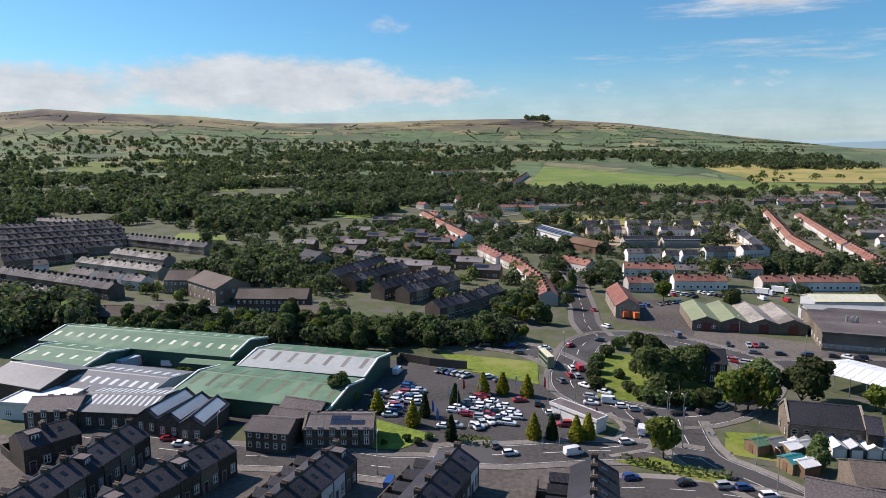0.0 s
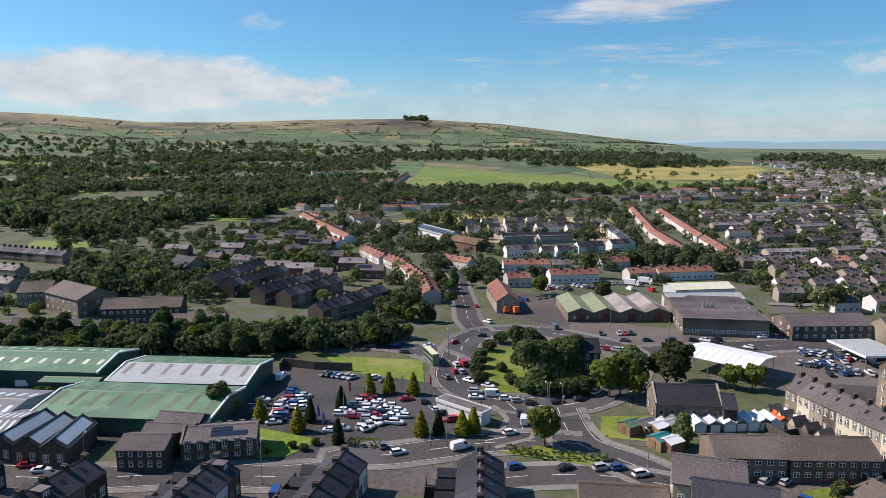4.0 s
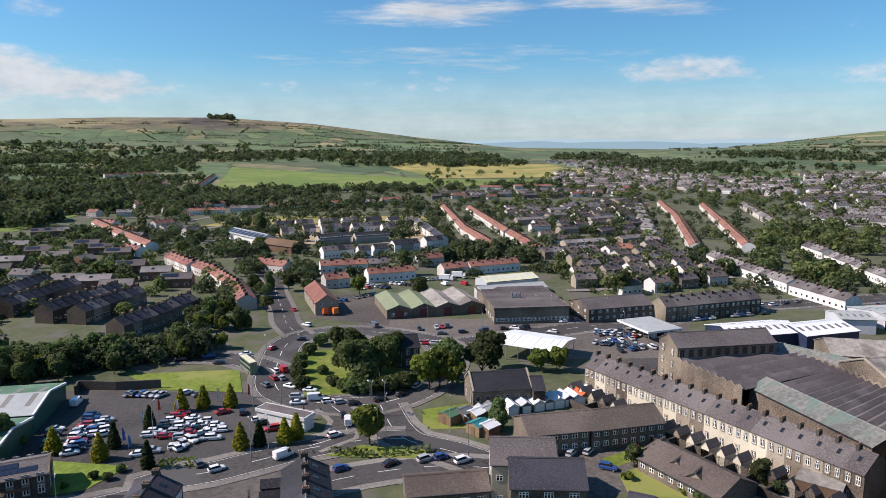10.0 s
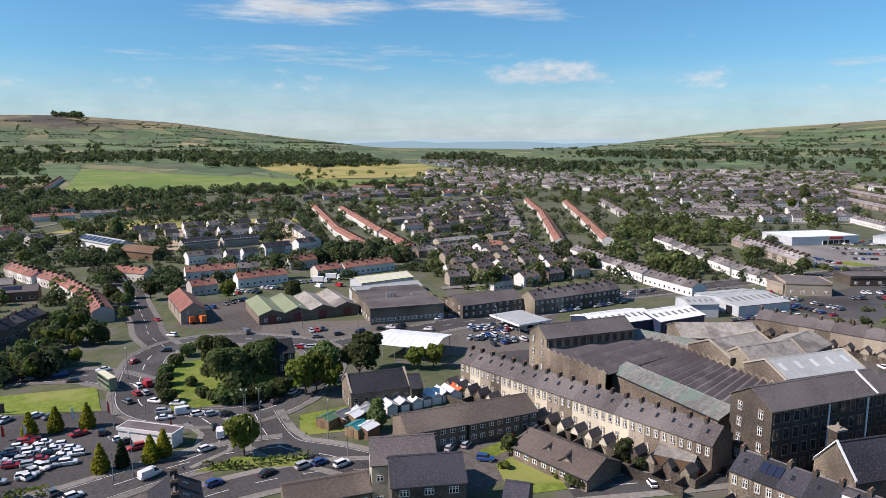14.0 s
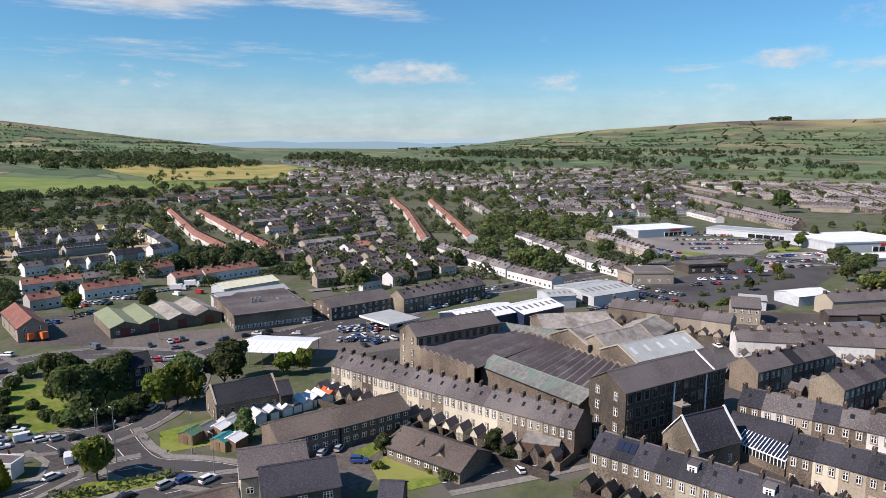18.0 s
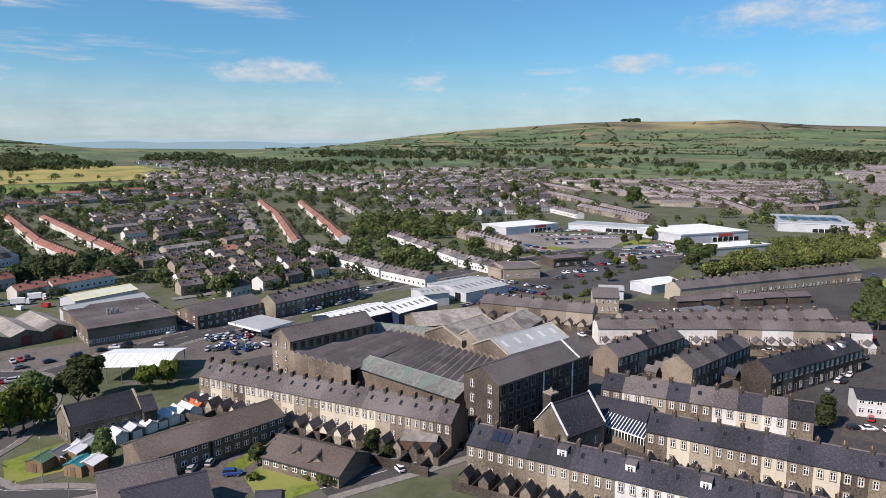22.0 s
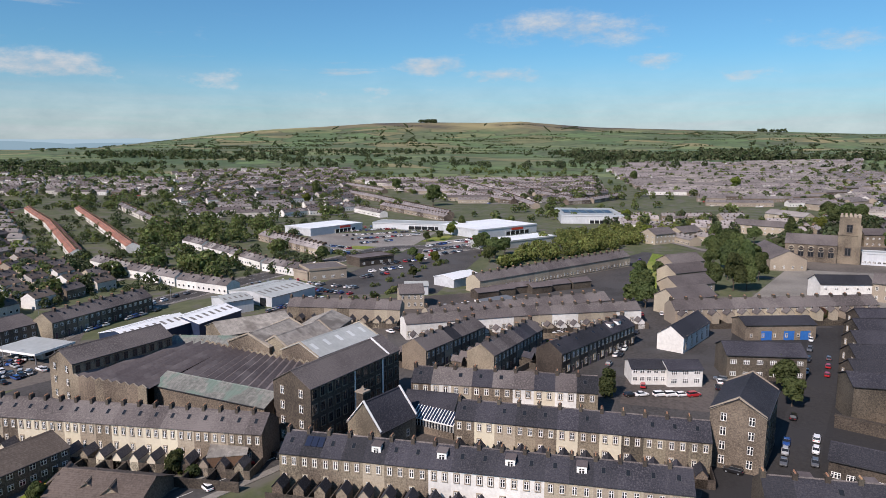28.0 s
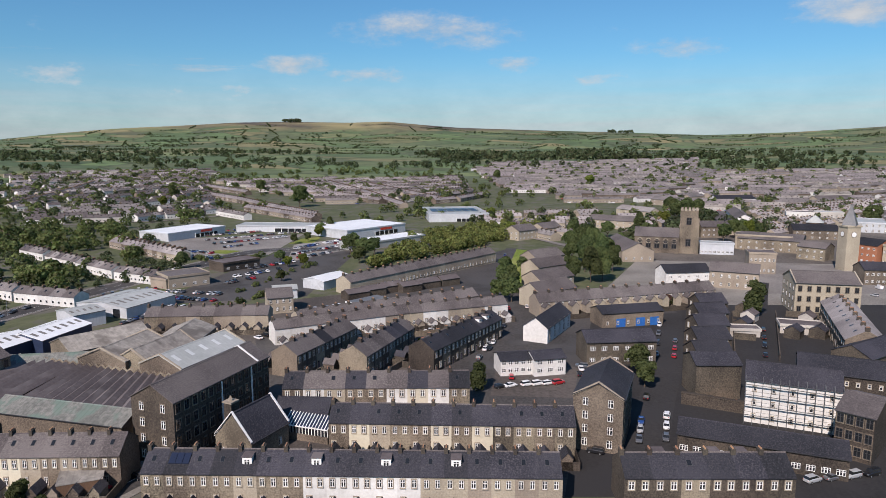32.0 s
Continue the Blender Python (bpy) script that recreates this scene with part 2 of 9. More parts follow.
HAY = mat("dry_meadow", (0.20, 0.165, 0.055), (0.33, 0.27, 0.095), 0.12, 0.95, 0.4, big=0.008, patch=((0.15, 0.165, 0.045), 0.012))
PASTURE = mat("pasture", (0.092, 0.135, 0.030), (0.155, 0.200, 0.046), 0.05, 0.95, 0.4, big=0.006, patch=((0.165, 0.185, 0.055), 0.012))
LEAF = mat("broad_leaf", (0.036, 0.054, 0.022), (0.140, 0.170, 0.062), 0.9, 0.75, 0.0, rnd=0.35, island=False)
LEAF_LIGHT = mat("light_leaf", (0.08, 0.10, 0.016), (0.17, 0.20, 0.04), 0.9, 0.75, 0.0, rnd=0.25)
LEAF_GOLD = mat("golden_conifer", (0.15, 0.15, 0.012), (0.32, 0.29, 0.03), 1.5, 0.75, 0.0, rnd=0.12)
LEAF_DARK = mat("dark_conifer", (0.018, 0.032, 0.012), (0.045, 0.07, 0.024), 1.2, 0.8, 0.0, rnd=0.2)
LEAF_COPPER = mat("copper_leaf", (0.035, 0.014, 0.014), (0.075, 0.028, 0.024), 1.2, 0.8, 0.0, rnd=0.2)
# blue raised in the leaf tones to stand in for haze
WOOD = mat("woodland_leaf", (0.034, 0.048, 0.028), (0.128, 0.150, 0.072), 0.12, 0.85, 0.0, rnd=0.45, island=True)
# lighter copy of WOOD: front sun on the eastern trees put into the colour
WOOD_LIGHT = mat("sunny_leaf", (0.058, 0.076, 0.032), (0.190, 0.215, 0.080), 0.14, 0.85, 0.0, rnd=0.45, island=True)
WOOD_BRIGHT = mat("lime_leaf", (0.090, 0.105, 0.034), (0.235, 0.250, 0.080), 0.14, 0.85, 0.0, rnd=0.4, island=True)
BARK = mat("bark", (0.05, 0.038, 0.028), (0.12, 0.095, 0.07), 3.0, 0.95, 0.6)
TIMBER = mat("fence_timber", (0.13, 0.085, 0.05), (0.24, 0.165, 0.10), 3, 0.9, 0.3, rnd=0.3)
STEEL = mat("galvanised_steel", (0.30, 0.31, 0.32), (0.42, 0.43, 0.44), 3, 0.45, 0.05, metal=0.6)
RUBBER = mat("tyre_rubber", (0.015, 0.015, 0.015), (0.03, 0.03, 0.03), 3, 0.85, 0.1)
CREAM = mat("cream_sheet", (0.52, 0.50, 0.34), (0.66, 0.64, 0.46), 0.5, 0.6, 0.1)
TEAL = mat("teal_paint", (0.02, 0.16, 0.18), (0.04, 0.22, 0.24), 1, 0.5, 0.05)
BLUE = mat("blue_paint", (0.02, 0.10, 0.34), (0.03, 0.14, 0.42), 1, 0.5, 0.05)
ORANGE = mat("orange_paint", (0.55, 0.11, 0.025), (0.65, 0.15, 0.04), 1, 0.5, 0.05)
RED = mat("red_paint", (0.42, 0.02, 0.02), (0.55, 0.035, 0.03), 1, 0.45, 0.05)
MAROON = mat("maroon_paint", (0.10, 0.022, 0.02), (0.16, 0.04, 0.035), 1, 0.6, 0.05)
OLIVE = mat("olive_sheet", (0.17, 0.20, 0.12), (0.25, 0.28, 0.17), 0.5, 0.7, 0.1, rnd=0.05, course=("X", 1.0, 0.88))
CREAM_WALL = mat("cream_render", (0.48, 0.44, 0.34), (0.62, 0.57, 0.45), 0.9, 0.85, 0.15, rnd=0.1)


def leafy(m, tone):
    """Lets part of the sunlight through the leaves."""
    n, l = m.node_tree.nodes, m.node_tree.links
    b, out = n["Principled BSDF"], n["Material Output"]
    t = n.new("ShaderNodeBsdfTranslucent")
    mul = n.new("ShaderNodeMix")
    mul.data_type, mul.blend_type = "RGBA", "MULTIPLY"
    mul.inputs[0].default_value = 1.0
    l.new(b.inputs["Base Color"].links[0].from_socket, mul.inputs[6])
    mul.inputs[7].default_value = (*tone, 1)
    l.new(mul.outputs[2], t.inputs[0])
    mix = n.new("ShaderNodeMixShader")
    mix.inputs[0].default_value = 0.45
    l.new(b.outputs[0], mix.inputs[1])
    l.new(t.outputs[0], mix.inputs[2])
    l.new(mix.outputs[0], out.inputs[0])


for _m in (LEAF, LEAF_LIGHT, LEAF_GOLD, WOOD, WOOD_LIGHT, WOOD_BRIGHT, LEAF_DARK):
    leafy(_m, (1.05, 1.2, 0.75))
EARTH = mat("bare_earth", (0.26, 0.19, 0.12), (0.42, 0.33, 0.22), 0.3, 0.95, 0.5)


def glass(name, tone, rough):
    m = bpy.data.materials.new(name)
    m.use_nodes = True
    b = m.node_tree.nodes["Principled BSDF"]
    b.inputs["Base Color"].default_value, b.inputs["Roughness"].default_value = (*tone, 1), rough
    b.inputs["Specular IOR Level"].default_value = 0.6
    return m


GLASS = glass("window_glass", (0.018, 0.020, 0.023), 0.08)
ROOFLIGHT = mat("rooflight_sheet", (0.50, 0.53, 0.53), (0.66, 0.68, 0.67), 0.7, 0.35, 0.05, rnd=0.1)
SOLAR = glass("solar_glass", (0.012, 0.018, 0.040), 0.32)


def car_paint(name, c):
    m = glass(name, c, 0.28)
    m.node_tree.nodes["Principled BSDF"].inputs["Coat Weight"].default_value = 0.6
    return m


PAINTS = {k: car_paint("paint_" + k, c) for k, c in dict(white=(0.72, 0.72, 0.72), black=(0.012, 0.012, 0.014), grey=(0.10, 0.105, 0.115), silver=(0.38, 0.39, 0.40), blue=(0.02, 0.06, 0.22), red=(0.36, 0.015, 0.02), yellow=(0.65, 0.50, 0.03), orange=(0.60, 0.12, 0.02), green=(0.16, 0.22, 0.14)).items()}


def ground_material():
    """Town gardens close by; walled fields and moor on the hills."""
    # extra blue in the ground's greens is haze put into the colour
    m = mat("ground", (0.050, 0.066, 0.030), (0.118, 0.122, 0.066), 0.22, 0.95, 0.5, big=0.035, rnd=0.0, patch=((0.108, 0.102, 0.085), 0.07))
    n, l = m.node_tree.nodes, m.node_tree.links
    b = n["Principled BSDF"]
    near = b.inputs["Base Color"].links[0].from_socket
    geo = [q for q in n if q.bl_idname == "ShaderNodeNewGeometry"][0]
    warp = n.new("ShaderNodeTexNoise")
    warp.inputs["Scale"].default_value = 0.003
    l.new(geo.outputs["Position"], warp.inputs["Vector"])
    wm = n.new("ShaderNodeVectorMath")
    wm.operation = "MULTIPLY_ADD"
    l.new(warp.outputs["Color"], wm.inputs[0])
    wm.inputs[1].default_value = (260, 260, 0)
    l.new(geo.outputs["Position"], wm.inputs[2])
    flat = n.new("ShaderNodeVectorMath")
    flat.operation = "MULTIPLY"
    flat.inputs[1].default_value = (1, 0.7, 0)
    l.new(wm.outputs[0], flat.inputs[0])
    cells = n.new("ShaderNodeTexVoronoi")
    cells.inputs["Scale"].default_value = 0.0078
    l.new(flat.outputs[0], cells.inputs["Vector"])
    ramp = n.new("ShaderNodeValToRGB")
    sepc = n.new("ShaderNodeSeparateColor")
    l.new(cells.outputs["Color"], sepc.inputs[0])
    l.new(sepc.outputs[0], ramp.inputs[0])
    e = ramp.color_ramp.elements
    e[0].position, e[0].color = 0.0, (0.070, 0.105, 0.052, 1)
    e[1].position, e[1].color = 1.0, (0.255, 0.225, 0.115, 1)
    for p, c in ((0.3, (0.120, 0.175, 0.075, 1)), (0.5, (0.090, 0.106, 0.062, 1)), (0.7, (0.150, 0.190, 0.085, 1)), (0.82, (0.15, 0.15, 0.078, 1))):
        q = e.new(p)
        q.color = c
    walls = n.new("ShaderNodeTexVoronoi")
    walls.feature = "DISTANCE_TO_EDGE"
    walls.inputs["Scale"].default_value = 0.0078
    l.new(flat.outputs[0], walls.inputs["Vector"])
    we = n.new("ShaderNodeMapRange")
    we.inputs[1].default_value, we.inputs[2].default_value = 0.012, 0.04
    l.new(walls.outputs[0], we.inputs[0])
    hedge = n.new("ShaderNodeMix")
    hedge.data_type = "RGBA"
    l.new(we.outputs[0], hedge.inputs[0])
    hedge.inputs[6].default_value = (0.055, 0.072, 0.035, 1)
    mott = n.new("ShaderNodeTexNoise")
    mott.inputs["Scale"].default_value, mott.inputs["Detail"].default_value = 0.02, 6
    l.new(geo.outputs["Position"], mott.inputs["Vector"])
    mv = n.new("ShaderNodeMapRange")
    mv.inputs[3].default_value, mv.inputs[4].default_value = 0.45, 1.45
    l.new(mott.outputs[0], mv.inputs[0])
    mm = n.new("ShaderNodeMix")
    mm.data_type, mm.blend_type = "RGBA", "MULTIPLY"
    mm.inputs[0].default_value = 1
    l.new(ramp.outputs[0], mm.inputs[6])
    l.new(mv.outputs[0], mm.inputs[7])
    l.new(mm.outputs[2], hedge.inputs[7])
    sz = n.new("ShaderNodeSeparateXYZ")
    l.new(geo.outputs["Position"], sz.inputs[0])
    # heather and rough grass above the intake walls
    moorn = n.new("ShaderNodeTexNoise")
    moorn.inputs["Scale"].default_value, moorn.inputs["Detail"].default_value = 0.0028, 5
    l.new(geo.outputs["Position"], moorn.inputs["Vector"])
    mh = n.new("ShaderNodeMath")
    mh.operation = "MULTIPLY_ADD"
    l.new(moorn.outputs[0], mh.inputs[0])
    mh.inputs[1].default_value = 115
    l.new(sz.outputs[2], mh.inputs[2])
    mo = n.new("ShaderNodeMapRange")
    mo.inputs[1].default_value, mo.inputs[2].default_value = 196, 240
    l.new(mh.outputs[0], mo.inputs[0])
    moor = n.new("ShaderNodeMix")
    moor.data_type = "RGBA"
    heath = n.new("ShaderNodeTexNoise")
    heath.inputs["Scale"].default_value, heath.inputs["Detail"].default_value, heath.inputs["Roughness"].default_value = 0.0022, 7, 0.62
    l.new(flat.outputs[0], heath.inputs["Vector"])
    hm = n.new("ShaderNodeMapRange")
    hm.inputs[1].default_value, hm.inputs[2].default_value = 0.42, 0.62
    l.new(heath.outputs[0], hm.inputs[0])
    l.new(hm.outputs[0], moor.inputs[0])
    moor.inputs[6].default_value, moor.inputs[7].default_value = (0.072, 0.060, 0.050, 1), (0.265, 0.232, 0.118, 1)
    hill = n.new("ShaderNodeMix")
    hill.data_type = "RGBA"
    l.new(mo.outputs[0], hill.inputs[0])
    l.new(hedge.outputs[2], hill.inputs[6])
    l.new(moor.outputs[2], hill.inputs[7])
    up = n.new("ShaderNodeMapRange")
    up.inputs[1].default_value, up.inputs[2].default_value = 3.0, 10.0
    l.new(sz.outputs[2], up.inputs[0])
    end = n.new("ShaderNodeMix")
    end.data_type = "RGBA"
    l.new(up.outputs[0], end.inputs[0])
    l.new(near, end.inputs[6])
    l.new(hill.outputs[2], end.inputs[7])
    l.new(end.outputs[2], b.inputs["Base Color"])
    return m


GROUND = ground_material()


# ---- mesh helpers ----
class Solid:
    """Collects faces for one mesh."""

    def __init__(self):
        self.v, self.f, self.m = [], [], []

    def face(self, pts, k=0):
        i = len(self.v)
        self.v += [tuple(p) for p in pts]
        self.f.append(tuple(range(i, i + len(pts))))
        self.m.append(k)
        return self

    def box(self, x0, x1, y0, y1, z0, z1, k=0, taper=0.0):
        i, t = len(self.v), taper
        self.v += [(x0, y0, z0), (x1, y0, z0), (x1, y1, z0), (x0, y1, z0), (x0 + t, y0 + t, z1), (x1 - t, y0 + t, z1), (x1 - t, y1 - t, z1), (x0 + t, y1 - t, z1)]
        for q in ((0, 3, 2, 1), (4, 5, 6, 7), (0, 1, 5, 4), (1, 2, 6, 5), (2, 3, 7, 6), (3, 0, 4, 7)):
            self.f.append(tuple(i + a for a in q))
            self.m.append(k)
        return self

    def prism(self, section, x0, x1, k=0):
        """A closed (y, z) section, counter-clockwise seen from +x, run along x."""
        i, n = len(self.v), len(section)
        self.v += [(x0, y, z) for y, z in section] + [(x1, y, z) for y, z in section]
        self.f.append(tuple(i + a for a in reversed(range(n))))
        self.f.append(tuple(i + n + a for a in range(n)))
        self.f += [(i + a, i + (a + 1) % n, i + n + (a + 1) % n, i + n + a) for a in range(n)]
        self.m += [k] * (n + 2)
        return self

    def extrude(self, plan, z0, z1, k=0):
        """A closed plan outline, counter-clockwise from above, raised from z0 to z1."""
        i, n = len(self.v), len(plan)
        self.v += [(x, y, z0) for x, y in plan] + [(x, y, z1) for x, y in plan]
        self.f += [tuple(i + a for a in reversed(range(n))), tuple(i + n + a for a in range(n))]
        self.f += [(i + a, i + (a + 1) % n, i + n + (a + 1) % n, i + n + a) for a in range(n)]
        self.m += [k] * (n + 2)
        return self

    def cyl(self, x, y, z0, z1, r, k=0, n=8, r2=None):
        i, r2 = len(self.v), r if r2 is None else r2
        ring = [(math.cos(2 * math.pi * a / n), math.sin(2 * math.pi * a / n)) for a in range(n)]
        self.v += [(x + c * r, y + s * r, z0) for c, s in ring] + [(x + c * r2, y + s * r2, z1) for c, s in ring]
        self.f.append(tuple(i + n + a for a in range(n)))
        self.f.append(tuple(i + a for a in reversed(range(n))))
        self.f += [(i + a, i + (a + 1) % n, i + n + (a + 1) % n, i + n + a) for a in range(n)]
        self.m += [k] * (n + 2)
        return self

    def mesh(self, name, *mats):
        me = bpy.data.meshes.new(name)
        me.from_pydata(self.v, [], self.f)
        for q in mats:
            me.materials.append(q)
        me.polygons.foreach_set("material_index", self.m)
        me.update()
        return me


def part(name, solid, materials, parent, label="", at=None):
    me = solid if isinstance(solid, bpy.types.Mesh) else solid.mesh(name, *(materials if isinstance(materials, (list, tuple)) else (materials,)))
    ob = new(name, me)
    ob.parent = parent
    if at is not None:
        ob.matrix_local = at
    return tagged(ob, label)


def thing(name, m, label, category, group="", kind=""):
    ob = new(name)
    ob.matrix_basis = m
    return tagged(ob, label, category, group, kind)


def slab(x0, x1, ya, za, yb, zb, t=0.14, s=None):
    """A sloping roof slab from (ya, za) to (yb, zb) along x."""
    s = s or Solid()
    if ya > yb:
        ya, za, yb, zb = yb, zb, ya, za
    return s.prism([(ya, za - t), (yb, zb - t), (yb, zb), (ya, za)], x0, x1)


def run(ax, ay, bx, by):
    """Length, and the pose at (ax, ay) with x along the run to (bx, by)."""
    return math.hypot(bx - ax, by - ay), math.degrees(math.atan2(by - ay, bx - ax))


# ---- terrain ----
SKYLINE = ((-60, 205), (-33, 211), (-30, 203), (-26, 208), (-20, 210), (-13.3, 221), (-7.7, 220), (0, 214), (7.6, 212), (14.7, 221), (17.8, 229), (23, 243), (27, 252), (31, 262), (44, 264),
           (48, 261), (52.5, 250), (56.6, 239), (60.5, 231), (64.8, 226), (69, 220), (73, 218), (78, 219), (81, 217), (86.5, 227), (93.5, 232), (100, 236), (106.8, 241), (112.7, 237), (119, 229), (150, 215))


def height(x, y):
    r = math.hypot(x, y)
    if r < 640:
        return 0.0
    a = math.degrees(math.atan2(x, y))
    sy = np.interp(a, [p[0] for p in SKYLINE], [p[1] for p in SKYLINE])
    top = 58 + (256 - sy) / 1205 * 3300
    mid = 42 + 0.22 * (top - 58)
    z = np.interp(r, (640, 900, 1250, 2000, 2500, 3300, 3790), (0, 3, 11, 34, mid, top, top - 35))
    if r > 1000:
        k = min(1, (r - 1000) / 1500) * min(1, max(0, (3300 - r) / 600))
        z += k * 18 * noise.noise((x * 0.0013, y * 0.0013, 3.1))
    return float(z)


def terrain():
    s = Solid()
    radii = [0, 40, 90, 160, 260, 380, 520, 640, 700, 760, 830, 900, 980, 1070, 1160, 1260, 1380, 1500, 1650, 1800, 2000, 2150, 2300, 2450, 2600, 2750, 2900, 3000, 3100, 3200, 3300, 3420, 3600, 3790]
    n = 240
    for r in radii[1:]:
        for i in range(n):
            a = 2 * math.pi * i / n
            x, y = r * math.sin(a), r * math.cos(a)
            s.v.append((x, y, height(x, y)))
    s.v.append((0, 0, 0))
    c = len(s.v) - 1
    for i in range(n):
        s.f.append((c, (i + 1) % n, i))
        for k in range(len(radii) - 2):
            s.f.append((k * n + i, k * n + (i + 1) % n, (k + 1) * n + (i + 1) % n, (k + 1) * n + i))
    s.m = [0] * len(s.f)
    me = s.mesh("ground", GROUND)
    me.polygons.foreach_set("use_smooth", [True] * len(me.polygons))
    tagged(new("ground", me), "valley ground with gardens, walled fields and moorland hills", "ground", kind="structure")


terrain()


def flat_patch(name, material, corners, z=0.03, label="", category="", kind="structure", cut=1):
    """A level or draped four-sided patch of ground; corners in turn."""
    s = Solid()
    (ax, ay), (bx, by), (cx, cy), (dx, dy) = corners
    for i in range(cut + 1):
        for j in range(cut + 1):
            u, v = i / cut, j / cut
            x = (ax * (1 - u) + bx * u) * (1 - v) + (dx * (1 - u) + cx * u) * v
            y = (ay * (1 - u) + by * u) * (1 - v) + (dy * (1 - u) + cy * u) * v
            s.v.append((x, y, height(x, y) + z))
    for i in range(cut):
        for j in range(cut):
            q = [i * (cut + 1) + j, (i + 1) * (cut + 1) + j, (i + 1) * (cut + 1) + j + 1, i * (cut + 1) + j + 1]
            p = [s.v[k] for k in q]
            if (p[1][0] - p[0][0]) * (p[2][1] - p[0][1]) - (p[1][1] - p[0][1]) * (p[2][0] - p[0][0]) < 0:
                q.reverse()
            s.f.append(tuple(q))
    s.m = [0] * len(s.f)
    return tagged(new(name, s.mesh(name, material)), label, category or name, kind=kind)


def smooth_line(pts, closed=False, step=5.0):
    """Points along a rounded line through pts."""
    out, n = [], len(pts)
    for i in range(n if closed else n - 1):
        p0, p1, p2, p3 = (Vector(pts[(i + k) % n] if closed else pts[min(max(i + k, 0), n - 1)]) for k in (-1, 0, 1, 2))
        m = max(1, int((p2 - p1).length / step))
        for j in range(m):
            t = j / m
            out.append(0.5 * (2 * p1 + (p2 - p0) * t + (2 * p0 - 5 * p1 + 4 * p2 - p3) * t * t + (3 * p1 - p0 - 3 * p2 + p3) * t ** 3))
    if not closed:
        out.append(Vector(pts[-1]))
    return out


def ribbon(pts, w, z, closed=False, off=0.0, dash=None, s=None, top=None):
    """A level strip w wide along the line, off to its left."""
    s = s or Solid()
    n, edge = len(pts), []
    for i in range(n):
        a, b = (pts[i - 1], pts[(i + 1) % n]) if closed else (pts[max(i - 1, 0)], pts[min(i + 1, n - 1)])
        d = (b - a).normalized()
        nrm = Vector((-d.y, d.x))
        edge.append((pts[i] + nrm * (off + w / 2), pts[i] + nrm * (off - w / 2)))
    for i in range(n if closed else n - 1):
        if dash and i % dash[0] >= dash[1]:
            continue
        (l0, r0), (l1, r1) = edge[i], edge[(i + 1) % n]
        h = [height(*p) + z for p in (r0, r1, l1, l0)]
        s.face([(r0.x, r0.y, h[0]), (r1.x, r1.y, h[1]), (l1.x, l1.y, h[2]), (l0.x, l0.y, h[3])])
        if top:
            s.face([(l0.x, l0.y, h[3] - top), (l0.x, l0.y, h[3]), (l1.x, l1.y, h[2]), (l1.x, l1.y, h[2] - top)])
            s.face([(r1.x, r1.y, h[1] - top), (r1.x, r1.y, h[1]), (r0.x, r0.y, h[0]), (r0.x, r0.y, h[0] - top)])
    return s


ROADS = [0]


def road(pts, w=7.0, walks=1.8, lines=True, closed=False, label="grey asphalt road with worn white markings", material=None):
    """A carriageway with raised pavements and a broken centre line."""
    ROADS[0] += 1
    p = smooth_line(pts, closed, 4.0)
    lift = 0.05 + 0.004 * (ROADS[0] % 9)
    tagged(new("road_%d" % ROADS[0], ribbon(p, w, lift, closed).mesh("road", material or ASPHALT)), label, "road", kind="structure")
    if walks:
        s = Solid()
        for side in (-1, 1):
            ribbon(p, walks, 0.12 - 0.003 * (ROADS[0] % 9), closed, side * (w + walks) / 2, s=s, top=0.14)
        tagged(new("pavement_%d" % ROADS[0], s.mesh("pavement", PAVING)), "grey paved footways with stone kerbs", "pavement", kind="structure")
    if lines and w > 8:
        s = Solid()
        for side in (-1, 1):
            ribbon(smooth_line(pts, closed, 2.0), 0.12, lift + 0.012, closed, side * (w / 2 - 0.35), s=s)
        tagged(new("edge_line_%d" % ROADS[0], s.mesh("edge_line", LINE)), "thin worn white edge lines on asphalt", "road marking", kind="structure")
    if lines:
        tagged(new("road_marking_%d" % ROADS[0], ribbon(smooth_line(pts, closed, 2.0), 0.16, lift + 0.012, closed, dash=(4, 2)).mesh("marking", LINE)), "worn broken white centre line on asphalt", "road marking", kind="structure")


